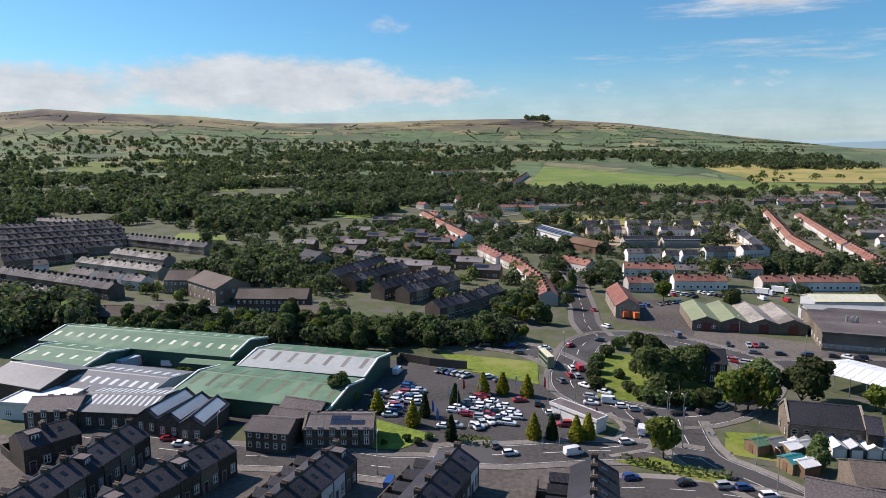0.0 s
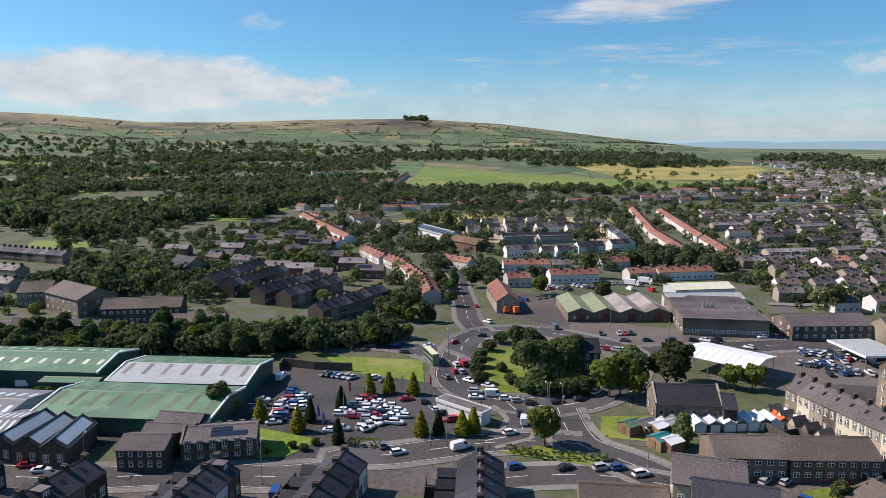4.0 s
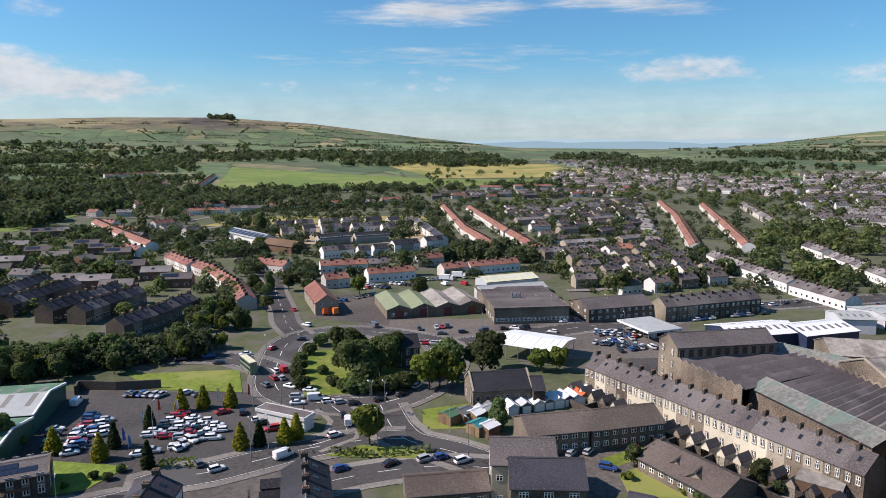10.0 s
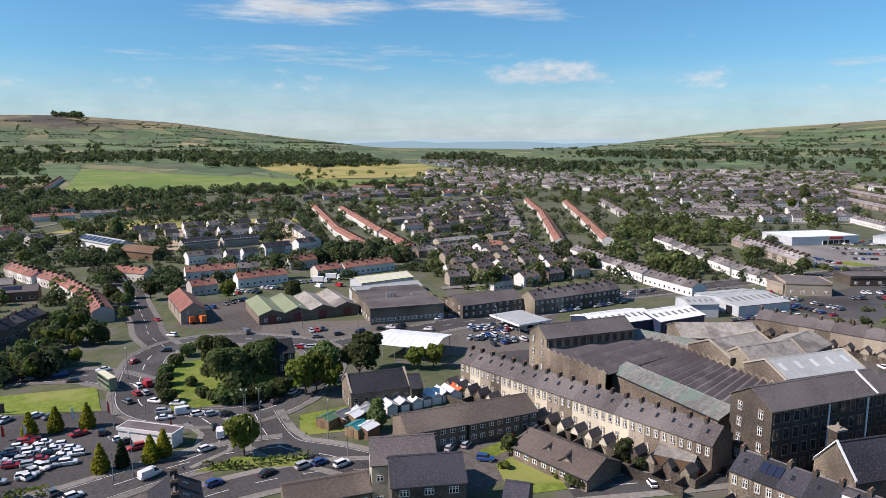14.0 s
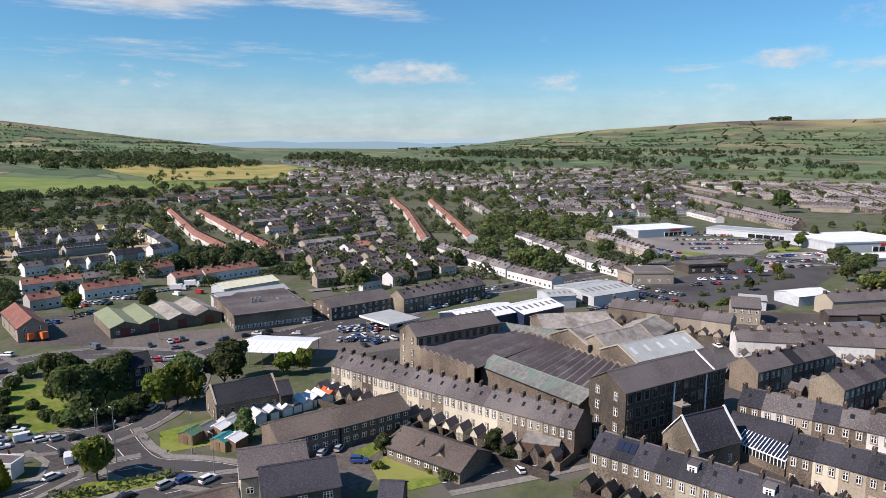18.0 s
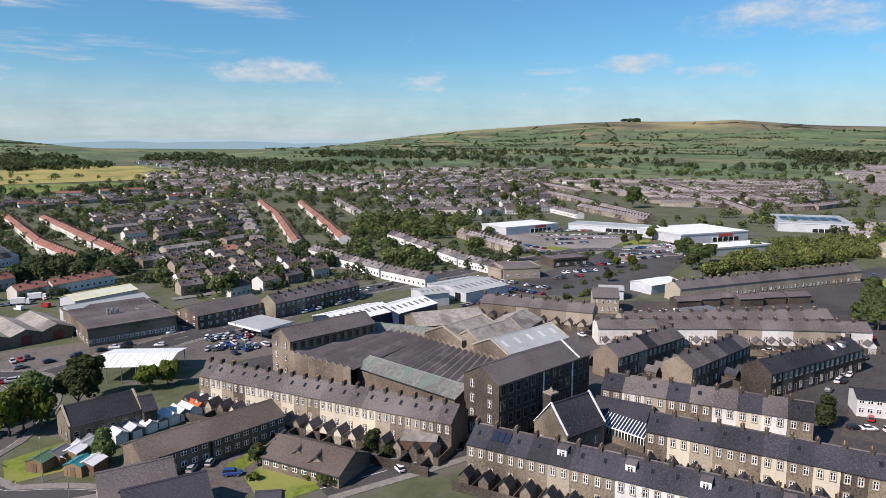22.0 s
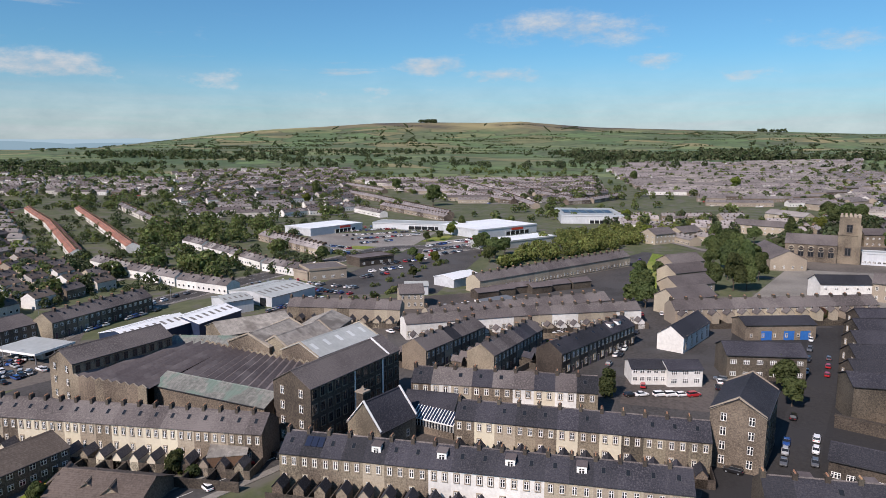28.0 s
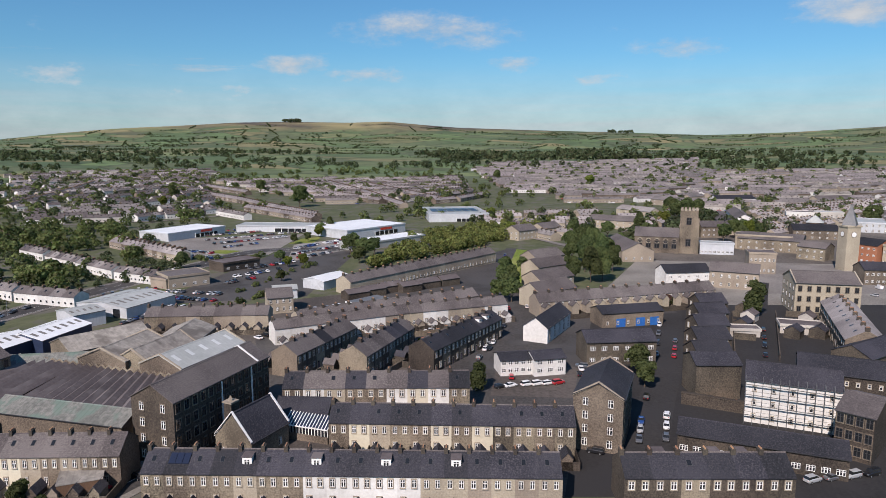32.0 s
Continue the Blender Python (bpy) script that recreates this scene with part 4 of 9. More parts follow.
# ---- larger buildings ----
def shed(name, ax, ay, bx, by, width, eave, ridge, wall, roof, label, category="industrial building", lights=0, windows=None, storeys=1, bays=0, sides="fb", gables="", group="", doors=(), off=0.0, wallmat2=None, coping=None, over=0.25, z=0.0, roof2=None, lightmat=None, span=(0.74, 0.26)):
    """A gabled building: its ridge runs from a to b; front is on the right of the way from a to b. off: ridge off the middle. sides: which long sides have windows."""
    length, ang = run(ax, ay, bx, by)
    ob = thing(name, pose(ax, ay, z, 0, 0, ang), label, category, group)
    f, b = -width / 2 - off, width / 2 - off
    s = Solid().prism([(f, 0), (b, 0), (b, eave), (0, ridge - 0.15), (f, eave)], 0, length)
    part("wall", s, wall, ob)
    pf, pb = (ridge - eave) / -f, (ridge - eave) / b
    part("roof_slope", slab(-over, length + over, f - over, eave - over * pf + 0.05, 0, ridge, 0.15), roof, ob)
    part("roof_slope", slab(-over, length + over, 0, ridge, b + over, eave - over * pb + 0.05, 0.15), roof2 or roof, ob)
    part("ridge_cap", Solid().prism([(-0.25, ridge - 0.05), (0.25, ridge - 0.05), (0, ridge + 0.1)], -over, length + over), roof, ob)
    part("gutter", Solid().box(0, length, f - over - 0.14, f - over, eave - over * pf - 0.12, eave - over * pf + 0.04), DARKTRIM, ob)
    if coping:
        for x in (-0.2, length - 0.15):
            s = slab(x, x + 0.4, f - 0.1, eave + 0.12, 0, ridge + 0.32, 0.45)
            slab(x, x + 0.4, 0, ridge + 0.32, b + 0.1, eave + 0.12, 0.45, s)
            part("gable_coping", s, coping, ob)
    if lights:
        w = min(1.1, length / lights * 0.4)
        for i in range(lights):
            x = length * (i + 0.5) / lights
            for y0, p in ((f, pf), (b, -pb)):
                ya, yb = y0 * span[0], y0 * span[1]
                za, zb = ridge - abs(ya) * abs(p) + 0.03, ridge - abs(yb) * abs(p) + 0.03
                part("rooflight", slab(x - w / 2, x + w / 2, ya, za, yb, zb, 0.02), lightmat or ROOFLIGHT, ob)
    if windows:
        me = WIN[windows]
        for k in range(storeys):
            z = 1.0 + k * (eave - 0.3) / storeys
            for i in range(bays):
                x = length * (i + 0.5) / bays
                if "f" in sides:
                    part("window", me, None, ob, at=pose(x, f, z))
                if "b" in sides:
                    part("window", me, None, ob, at=pose(x, b, z, 0, 0, 180))
            g = max(2, int(width / 3.6))
            mg = WIN["gable"] if windows == "mill" else me
            for i in range(g):
                y = f + width * (i + 0.5) / g
                if "a" in gables:
                    part("window", mg, None, ob, at=pose(0, y, z, 0, 0, -90))
                if "b" in gables:
                    part("window", mg, None, ob, at=pose(length, y, z, 0, 0, 90))
    for side, u, w, h, m in doors:
        s = relief("roller_door", [-w / 2, w / 2], [h * q / 12 for q in range(13)], lambda i, j: (-0.08 if j % 2 else -0.06, 0), (m,))
        at = {"f": pose(length * u, f, 0), "b": pose(length * u, b, 0, 0, 0, 180), "a": pose(0, f + width * u, 0, 0, 0, -90), "e": pose(length, f + width * u, 0, 0, 0, 90)}[side]
        part("roller_door", s, m, ob, at=at)
    return ob


def flat_block(name, ax, ay, bx, by, depth, h, wall, roof, label, category="building", windows=None, storeys=1, bays=0, parapet=0.4, sides="f", group="", base=0.0):
    """A flat-roofed block: front edge from a to b, the body to the left of it."""
    length, ang = run(ax, ay, bx, by)
    ob = thing(name, pose(ax, ay, base, 0, 0, ang), label, category, group)
    part("wall", Solid().box(0, length, 0, depth, 0, h - 0.05), wall, ob)
    part("roof", Solid().box(-0.1, length + 0.1, -0.1, depth + 0.1, h - 0.05, h + 0.12), roof, ob)
    if parapet:
        t = 0.25
        for q in ((-t, length + t, -t, 0), (-t, length + t, depth, depth + t), (-t, 0, 0, depth), (length, length + t, 0, depth)):
            part("parapet", Solid().box(*q, h - 0.5, h + parapet), wall, ob)
    for k in range(storeys):
        for i in range(bays):
            z = 0.9 + k * h / storeys
            if "f" in sides:
                part("window", WIN[windows], None, ob, at=pose(length * (i + 0.5) / bays, 0, z))
            if "b" in sides:
                part("window", WIN[windows], None, ob, at=pose(length * (i + 0.5) / bays, depth, z, 0, 0, 180))
        g = max(1, int(depth / 4))
        for i in range(g):
            if "a" in sides:
                part("window", WIN[windows], None, ob, at=pose(0, depth * (i + 0.5) / g, 0.9 + k * h / storeys, 0, 0, -90))
            if "e" in sides:
                part("window", WIN[windows], None, ob, at=pose(length, depth * (i + 0.5) / g, 0.9 + k * h / storeys, 0, 0, 90))
    return ob


# ---- vehicles ----
def car_meshes(kind):
    l, w, h = {"hatch": (4.1, 1.76, 1.48), "suv": (4.5, 1.88, 1.68), "saloon": (4.6, 1.8, 1.45), "van": (5.2, 2.0, 2.2)}[kind]
    bonnet, belt = {"van": (1.25, 1.3)}.get(kind, (0.62 * h, 0.66 * h))
    st = [(-l / 2, 0.80, 0.42, belt - 0.18), (-l / 2 + 0.25, 0.95, 0.26, belt), (-l / 4, 1.0, 0.22, belt + 0.02), (l / 6, 1.0, 0.22, belt), (l / 2 - 0.85, 0.98, 0.24, bonnet), (l / 2 - 0.25, 0.92, 0.27, bonnet - 0.14), (l / 2, 0.72, 0.38, bonnet - 0.32)]
    s = Solid()
    for x, k, z0, z1 in st:
        y = w / 2 * k
        s.v += [(x, -y * 0.9, z0), (x, y * 0.9, z0), (x, y, z0 + 0.2), (x, y, z1 - 0.14), (x, y * 0.86, z1), (x, -y * 0.86, z1), (x, -y, z1 - 0.14), (x, -y, z0 + 0.2)]
    for i in range(len(st) - 1):
        for j in range(8):
            s.f.append((i * 8 + j, i * 8 + (j + 1) % 8, i * 8 + 8 + (j + 1) % 8, i * 8 + 8 + j))
    s.f += [tuple(reversed(range(8))), tuple(range(len(s.v) - 8, len(s.v)))]
    s.m = [0] * len(s.f)
    g = Solid()
    x0, x1, x2, x3 = {"hatch": (-l / 2 + 0.12, -l / 2 + 0.5, 0.35, 1.05), "suv": (-l / 2 + 0.1, -l / 2 + 0.4, 0.5, 1.15), "saloon": (-l / 2 + 0.65, -l / 2 + 1.35, 0.3, 1.1), "van": (0.55, 0.6, 1.3, 1.95)}[kind]
    yb, yt = w / 2 * 0.88, w / 2 * 0.70
    g.v = [(x0, -yb, belt - 0.05), (x3, -yb, bonnet - 0.03), (x3, yb, bonnet - 0.03), (x0, yb, belt - 0.05), (x1, -yt, h - 0.05), (x2, -yt, h - 0.05), (x2, yt, h - 0.05), (x1, yt, h - 0.05)]
    g.f = [(4, 5, 6, 7), (0, 1, 5, 4), (1, 2, 6, 5), (2, 3, 7, 6), (3, 0, 4, 7)]
    g.m = [0] * 5
    if kind == "van":
        s.box(-l / 2 + 0.05, 0.7, -w / 2 * 0.97, w / 2 * 0.97, belt - 0.2, h, 0, 0.07)
    s.box(x1 - 0.06, x2 + 0.05, -yt - 0.02, yt + 0.02, h - 0.05, h, 0, 0.04)
    for y in (-w / 2 * 0.62, w / 2 * 0.62):
        s.box(l / 2 - 0.2, l / 2 - 0.05, y - 0.2, y + 0.2, bonnet - 0.3, bonnet - 0.18, 1)
        s.box(-l / 2 - 0.01, -l / 2 + 0.2, y - 0.17, y + 0.17, belt - 0.35, belt - 0.2, 2)
    return s, g.mesh("glass", GLASS), l, w


WHEEL = Solid()
for _i in range(12):
    _a = 2 * math.pi * _i / 12
    WHEEL.v += [(0.31 * math.cos(_a), -0.1, 0.31 * math.sin(_a)), (0.31 * math.cos(_a), 0.1, 0.31 * math.sin(_a)), (0.19 * math.cos(_a), 0.11, 0.19 * math.sin(_a)), (0.19 * math.cos(_a), -0.11, 0.19 * math.sin(_a))]
for _i in range(12):
    _b, _c = 4 * _i, 4 * ((_i + 1) % 12)
    WHEEL.f += [(_b, _b + 1, _c + 1, _c), (_b + 1, _b + 2, _c + 2, _c + 1), (_c, _c + 3, _b + 3, _b)]
    WHEEL.m += [0, 0, 0]
WHEEL.f += [tuple(4 * _i + 2 for _i in range(12)), tuple(4 * _i + 3 for _i in reversed(range(12)))]
WHEEL.m += [1, 1]
WHEEL = WHEEL.mesh("wheel", RUBBER, STEEL)
CARS = {}
for _k in ("hatch", "suv", "saloon", "van"):
    _s, _g, _l, _w = car_meshes(_k)
    CARS[_k] = ({c: _s.mesh("body", p, STEEL, RED) for c, p in PAINTS.items()}, _g, _l, _w)
CAR_RNG = random.Random(7)
FAR_CAR_MESHES = [CARS[_k][0][_c] for _k in ("hatch", "suv", "saloon") for _c in ("white", "silver", "black", "grey", "white", "red", "blue")]
COLOURS = ["white"] * 5 + ["black"] * 4 + ["grey"] * 3 + ["silver"] * 3 + ["blue"] * 2 + ["red"] * 2


def car(x, y, deg, colour="", kind="", near=True, where="on the street", group=""):
    kind = kind or CAR_RNG.choice(("hatch", "hatch", "suv", "saloon"))
    colour = colour or CAR_RNG.choice(COLOURS)
    bodies, g, l, w = CARS[kind]
    word = {"hatch": "hatchback", "suv": "tall estate car", "saloon": "saloon car", "van": "panel van"}[kind]
    if math.hypot(x, y) > 215:
        for me in (bodies[colour], g):
            FAR_CARS.append((me, pose(x, y, height(x, y) + 0.05, 0, 0, deg) @ Matrix.Scale(0.76, 4)))
        return None
    ob = thing("van" if kind == "van" else "car", pose(x, y, height(x, y) + 0.075, 0, 0, deg) @ Matrix.Scale(0.76, 4), "%s painted %s %s" % (colour, word, where), "van" if kind == "van" else "car", group)
    part("body", bodies[colour], None, ob)
    part("window_glass", g, None, ob)
    if near and math.hypot(x, y) < 165:
        for sx in (-l * 0.29, l * 0.31):
            for sy in (-w / 2 + 0.08, w / 2 - 0.08):
                part("wheel", WHEEL, None, ob, at=Matrix.Translation((sx, sy, 0.31)))
    return ob


def cars(ax, ay, bx, by, n, turn=90, near=True, colours=None, where="parked in the yard", group="parked cars", skip=0.1):
    """n cars in a row from a to b, each turned by that angle from the row."""
    _, ang = run(ax, ay, bx, by)
    for i in range(n):
        if CAR_RNG.random() < skip:
            continue
        u = (i + 0.5) / n
        car(ax + (bx - ax) * u, ay + (by - ay) * u, ang + turn + CAR_RNG.uniform(-3, 3) + 180 * CAR_RNG.randrange(2), CAR_RNG.choice(colours) if colours else "", near=near, where=where, group=group)


def bus(x, y, deg):
    ob = thing("bus", pose(x, y, 0.075, 0, 0, deg) @ Matrix.Scale(0.77, 4), "green and cream double-deck bus in the traffic queue", "bus")
    part("body", Solid().box(-5.2, 5.2, -1.25, 1.25, 0.35, 4.2, 0, 0.06), PAINTS["green"], ob)
    part("roof", Solid().box(-5.1, 5.1, -1.15, 1.15, 4.2, 4.32, 0, 0.1), CREAM, ob)
    for z0, z1 in ((1.35, 2.2), (2.95, 3.75)):
        for y0 in (-1.27, 1.22):
            for i in range(7):
                part("window_glass", Solid().box(-4.9 + i * 1.42, -3.62 + i * 1.42, y0, y0 + 0.05, z0, z1), GLASS, ob)
        part("window_glass", Solid().box(5.17, 5.22, -1.05, 1.05, z0, z1), GLASS, ob)
    for sx in (-3.2, 3.4):
        for sy in (-1.15, 1.15):
            part("wheel", WHEEL, None, ob, at=pose(sx, sy, 0.48) @ Matrix.Diagonal((1.5, 1.5, 1.5, 1)))


# ---- street furniture ----
def lamp(x, y, deg=0, h=9.0):
    ob = thing("street_lamp", pose(x, y, 0.02, 0, 0, deg) @ Matrix.Scale(0.85, 4), "grey steel street lamp on the pavement", "street lamp", "street lamps")
    part("pole", LAMP_POLE, None, ob)
    part("arm", LAMP_ARM, None, ob)
    part("lamp_head", LAMP_HEAD, None, ob)


LAMP_POLE = Solid().cyl(0, 0, 0, 1.3, 0.13).cyl(0, 0, 1.3, 9.0, 0.085, 0, 8, 0.055).mesh("pole", STEEL)
LAMP_ARM = Solid().prism([(-0.05, 8.9), (0.05, 8.9), (0.05, 9.0), (-0.05, 9.0)], 0, 1.3).mesh("arm", STEEL)
LAMP_HEAD = Solid().box(1.1, 1.85, -0.14, 0.14, 8.86, 9.06, 0, 0.04).mesh("lamp_head", GREY_CLAD)


def garden_wall(pts, h=1.2, t=0.35, material=None, label="low coursed stone wall along the road", name="stone_wall", category="wall"):
    s = Solid()
    p = [Vector(q) for q in pts]
    for a, b in zip(p, p[1:]):
        d = (b - a).normalized()
        n = Vector((-d.y, d.x)) * t / 2
        i = len(s.v)
        for q in (a - n, b - n, b + n, a + n):
            s.v.append((q.x, q.y, -0.05))
        for q in (a - n, b - n, b + n, a + n):
            s.v.append((q.x, q.y, h))
        s.f += [tuple(i + k for k in q) for q in ((4, 5, 6, 7), (0, 1, 5, 4), (1, 2, 6, 5), (2, 3, 7, 6), (3, 0, 4, 7))]
        s.m += [0] * 5
    ob = new(name, s.mesh(name, material or STONE_DARK))
    return tagged(ob, label, category)


def hedge(pts, h=1.6, w=1.6, material=None, label="clipped green hedge", seed=1, dens=14, size=0.35):
    rng = np.random.default_rng(seed)
    p = smooth_line(pts, False, 1.0)
    lob = [(q.x + rng.uniform(-.2, .2), q.y + rng.uniform(-.2, .2), h * 0.5, w * 0.62, w * 0.62, h * rng.uniform(0.42, 0.58)) for q in p]
    tagged(new("hedge", quads_mesh("hedge", leaf_cloud(lob, dens * len(lob), size, seed), material or LEAF)), label, "hedge")


def flag(x, y, deg, colour):
    ob = thing("flag_pole", pose(x, y, 0, 0, 0, deg) @ Matrix.Scale(0.72, 4), "tall sail flag at the edge of the car yard", "flag", "sail flags")
    part("pole", Solid().cyl(0, 0, 0, 4.8, 0.04, 0, 6), STEEL, ob)
    s = Solid()
    for i in range(6):
        z0, z1 = 1.2 + i * 0.6, 1.8 + i * 0.6
        w0, w1 = 0.95 - 0.03 * i * i * 0.6, 0.95 - 0.03 * (i + 1) ** 2 * 0.6
        b0, b1 = 0.12 * math.sin(i * 1.1), 0.12 * math.sin(i * 1.1 + 1.1)
        s.face([(0.04, 0, z0), (w0, b0, z0), (w1, b1, z1), (0.04, 0, z1)]).face([(0.04, 0.03, z1), (w1, b1 + 0.03, z1), (w0, b0 + 0.03, z0), (0.04, 0.03, z0)])
    part("flag", s, colour, ob)


TREES = [Tree("tree", 9, 4.0, LEAF, 1, 2600, 0.44), Tree("tree", 10, 4.4, LEAF, 2, 2900, 0.44), Tree("tree", 8, 3.7, LEAF_LIGHT, 3, 2400, 0.42), Tree("tree", 11, 3.7, LEAF, 4, 2600, 0.44, "tall")]
CONES = {"gold": Tree("conifer", 5.2, 1.8, LEAF_GOLD, 11, 1500, 0.24, "cone"), "dark": Tree("conifer", 5.4, 1.55, LEAF_DARK, 12, 1400, 0.24, "cone")}
BUSHES = [Tree("bush", 2.4, 1.9, LEAF, 21, 1100, 0.3, "bush"), Tree("bush", 1.6, 1.3, LEAF_LIGHT, 22, 700, 0.24, "bush")]
BIGTREE = Tree("tree", 12, 6.2, LEAF, 31, 6500, 0.48)


def tree(x, y, s=1.0, k=None, label="broadleaf tree in full summer leaf", group=""):
    k = int(abs(x * 3.3 + y * 7.7)) % 4 if k is None else k
    return TREES[k].place(x, y, s, label, group)


def bush(x, y, s=1.0, k=None, label="rounded green garden shrub"):
    k = int(abs(x * 3.3 + y * 7.7)) % 2 if k is None else k
    return BUSHES[k].place(x, y, s, label, category="shrub")


def cone(x, y, s, k):
    return CONES[k].place(x, y, s, "clipped golden conifer on the lawn" if k == "gold" else "narrow dark green conifer", "clipped conifers")


# ---- house kinds ----
def kinds(far, wall, roof, **k):
    return House("terraced_house", wall=wall, roof=roof, far=far, **k)


NEAR = dict(w=4.3, d=7.8, eave=6.1, ridge=8.6)
K_DARK, K_DARKD, K_STONE, K_BROWN = kinds(False, STONE_DARK, SLATE, **NEAR), kinds(False, STONE_DARK, SLATE, dormer="white", **NEAR), kinds(False, STONE, SLATE, turn=True, **NEAR), kinds(False, STONE, SLATE_BROWN, turn=True, **NEAR)
K_PALE, K_WHITE, K_WHITED, K_CREAM = kinds(False, STONE_PALE, SLATE, turn=True, **NEAR), kinds(False, RENDER_WHITE, SLATE, **NEAR), kinds(False, RENDER_WHITE, SLATE, dormer="white", **NEAR), kinds(False, CREAM_WALL, SLATE, **NEAR)
K_CREAMB = kinds(False, CREAM_WALL, SLATE_BROWN, turn=True, **NEAR)
K_WHITEB, K_PALEB = kinds(False, RENDER_WHITE, SLATE_BROWN, **NEAR), kinds(False, STONE_PALE, SLATE_BROWN, turn=True, **NEAR)
OUT = dict(NEAR, out=(1.5, 2.7, 2.1, 3.2), turn=True)
FRONT_2 = [kinds(False, w_, SLATE, **OUT) for w_ in (STONE, RENDER_WHITE, STONE_PALE, CREAM_WALL)] + [kinds(False, w_, SLATE, dormer="white", **OUT) for w_ in (RENDER_WHITE, STONE_DARK, STONE_PALE)] + [kinds(False, STONE, SLATE, panels=True, **OUT)]
DARK_2 = [K_DARK, K_DARK, K_STONE, K_DARKD]
LOW = dict(w=4.0, d=7.4, eave=4.6, ridge=6.7, out=(0.0, 3.4, 2.9, 3.9))
LOW_2 = [kinds(False, STONE_DARK, SLATE, **LOW), kinds(False, STONE_DARK, SLATE, dormer="grey", **LOW), kinds(False, STONE, SLATE, **LOW), kinds(False, RENDER_WHITE, SLATE, **LOW), kinds(False, STONE_DARK, SLATE, **LOW)]
STONE_2 = [K_BROWN, K_BROWN, K_STONE, K_PALEB]
MIXED_2 = [K_PALE, K_STONE, K_CREAM, K_DARK, K_PALE, K_WHITE, K_DARKD, K_STONE]
WHITE_2 = [kinds(False, w_, SLATE_BROWN, w=4.3, d=7.6, eave=4.9, ridge=7.0) for w_ in (RENDER_WHITE, RENDER_WHITE, STONE_PALE, RENDER_WHITE)]

# streets below and beside the camera
terrace(LOW_2, -77.0, 116.0, -70.6, 123.4, "soot-dark stone terraced house with slate roof", "west terrace", seed=1)
terrace(LOW_2, -65.6, 89.7, -58.3, 121.0, "soot-dark stone terraced house with slate roof", "west terrace", seed=2)
terrace(LOW_2, -51.0, 93.0, -39.9, 115.3, "soot-dark stone terraced house with slate roof", "west terrace", seed=3)
terrace(LOW_2, -26.7, 89.7, -18.4, 111.8, "soot-dark stone terraced house with slate roof", "west terrace", seed=4)
terrace(LOW_2, -6.7, 87.1, 2.6, 110.8, "soot-dark stone terraced house with slate roof", "west terrace", seed=5)
terrace(LOW_2, 19.8, 83.4, 25.2, 106.7, "soot-dark stone terraced house with slate roof", "west terrace", seed=6)
terrace([K_PALEB, K_BROWN, K_BROWN, K_CREAMB, K_BROWN], 107.8, 63.1, 100.9, 126.0, "stone terraced house beside the weaving shed", "mill terrace", n=19)
terrace(FRONT_2, 105.6, -11.0, 102.1, 56.3, "stone or white-rendered terraced house with slate roof", "front terrace", n=18, runs=((2, 0.06), (3, 0.1), (2, 0.2), (6, 0.24), (2, 0.28), (1, 0.36), (4, 0.42), (1, 0.55), (4, 0.6), (0, 0.72), (6, 0.76), (0, 0.84), (7, 0.9), (0, 1.0)))

# the mill
_r0, _r1, _w = Vector((111.9, 56.8)), Vector((139.7, 48.8)), 9.7
_d = (_r1 - _r0).normalized()
_a, _b = _r0 + Vector((-_d.y, _d.x)) * _w / 2, _r1 + Vector((-_d.y, _d.x)) * _w / 2
_o = shed("mill_building", _a.x, _a.y, _b.x, _b.y, _w, 12.5, 15.3, STONE_DARK, SLATE_BROWN, "four-storey sooty stone mill with slate roof", "mill", windows="mill", storeys=4, bays=13, gables="ab")
_L = (_b - _a).length
_s = slab(_L * 0.86, _L * 0.86 + 0.45, -_w / 2 - 0.1, 12.6, 0, 15.5, 0.3)
part("gable_coping", slab(_L * 0.86, _L * 0.86 + 0.45, 0, 15.5, _w / 2 + 0.1, 12.6, 0.3, _s), WHITE, _o, "white-painted coping across the roof")
for _u in (0.45, 0.78):
    part("downpipe", Solid().box(_L * _u, _L * _u + 0.28, -_w / 2 - 0.22, -_w / 2 - 0.03, 0.3, 12.3), WHITE, _o, "white downpipe")
flat_patch("road_yard", ASPHALT, ((-12.4, 152.2), (23.3, 152.2), (23.3, 122.6), (-10.1, 122.6)), label="asphalt car sales yard", category="yard")


# ---- paved ground of the town ----
flat_patch("town_paving", TARMAC_RED, ((-73.5, 105.4), (-89.5, 130.3), (-10.1, 122.6), (-2.2, 105.4)), 0.015, "worn tarmac back streets between terraces", "street")
flat_patch("town_paving", TARMAC_RED, ((-70, 60), (-75, 92), (30, 92), (40, 60)), 0.014, "worn tarmac back streets between terraces", "street")
flat_patch("town_paving", ASPHALT, ((98.1, 103.5), (110.1, 139.8), (221.8, 143.2), (118.1, 64.6)), 0.016, "worn tarmac round the mill", "street")
flat_patch("town_paving", TARMAC_RED, ((105.2, 62.0), (217.7, 123.8), (258.5, 56.2), (107.0, -12.2)), 0.018, "worn tarmac back streets between terraces", "street")
flat_patch("town_paving", ASPHALT, ((258.5, 56.2), (381.5, -8.1), (229.7, -34.0), (107.0, -12.2)), 0.02, "worn tarmac back streets between terraces", "street")
flat_patch("town_paving", ASPHALT_SHADED, ((107.0, -12.2), (246.4, -36.4), (254.6, -143.1), (110.7, -65.3)), 0.022, "worn tarmac streets of the town", "street")
flat_patch("town_paving", PAVING, ((246.3, -34.3), (387.6, -87.5), (397.7, -220.4), (250.0, -140.6)), 0.019, "paved town centre streets", "street")
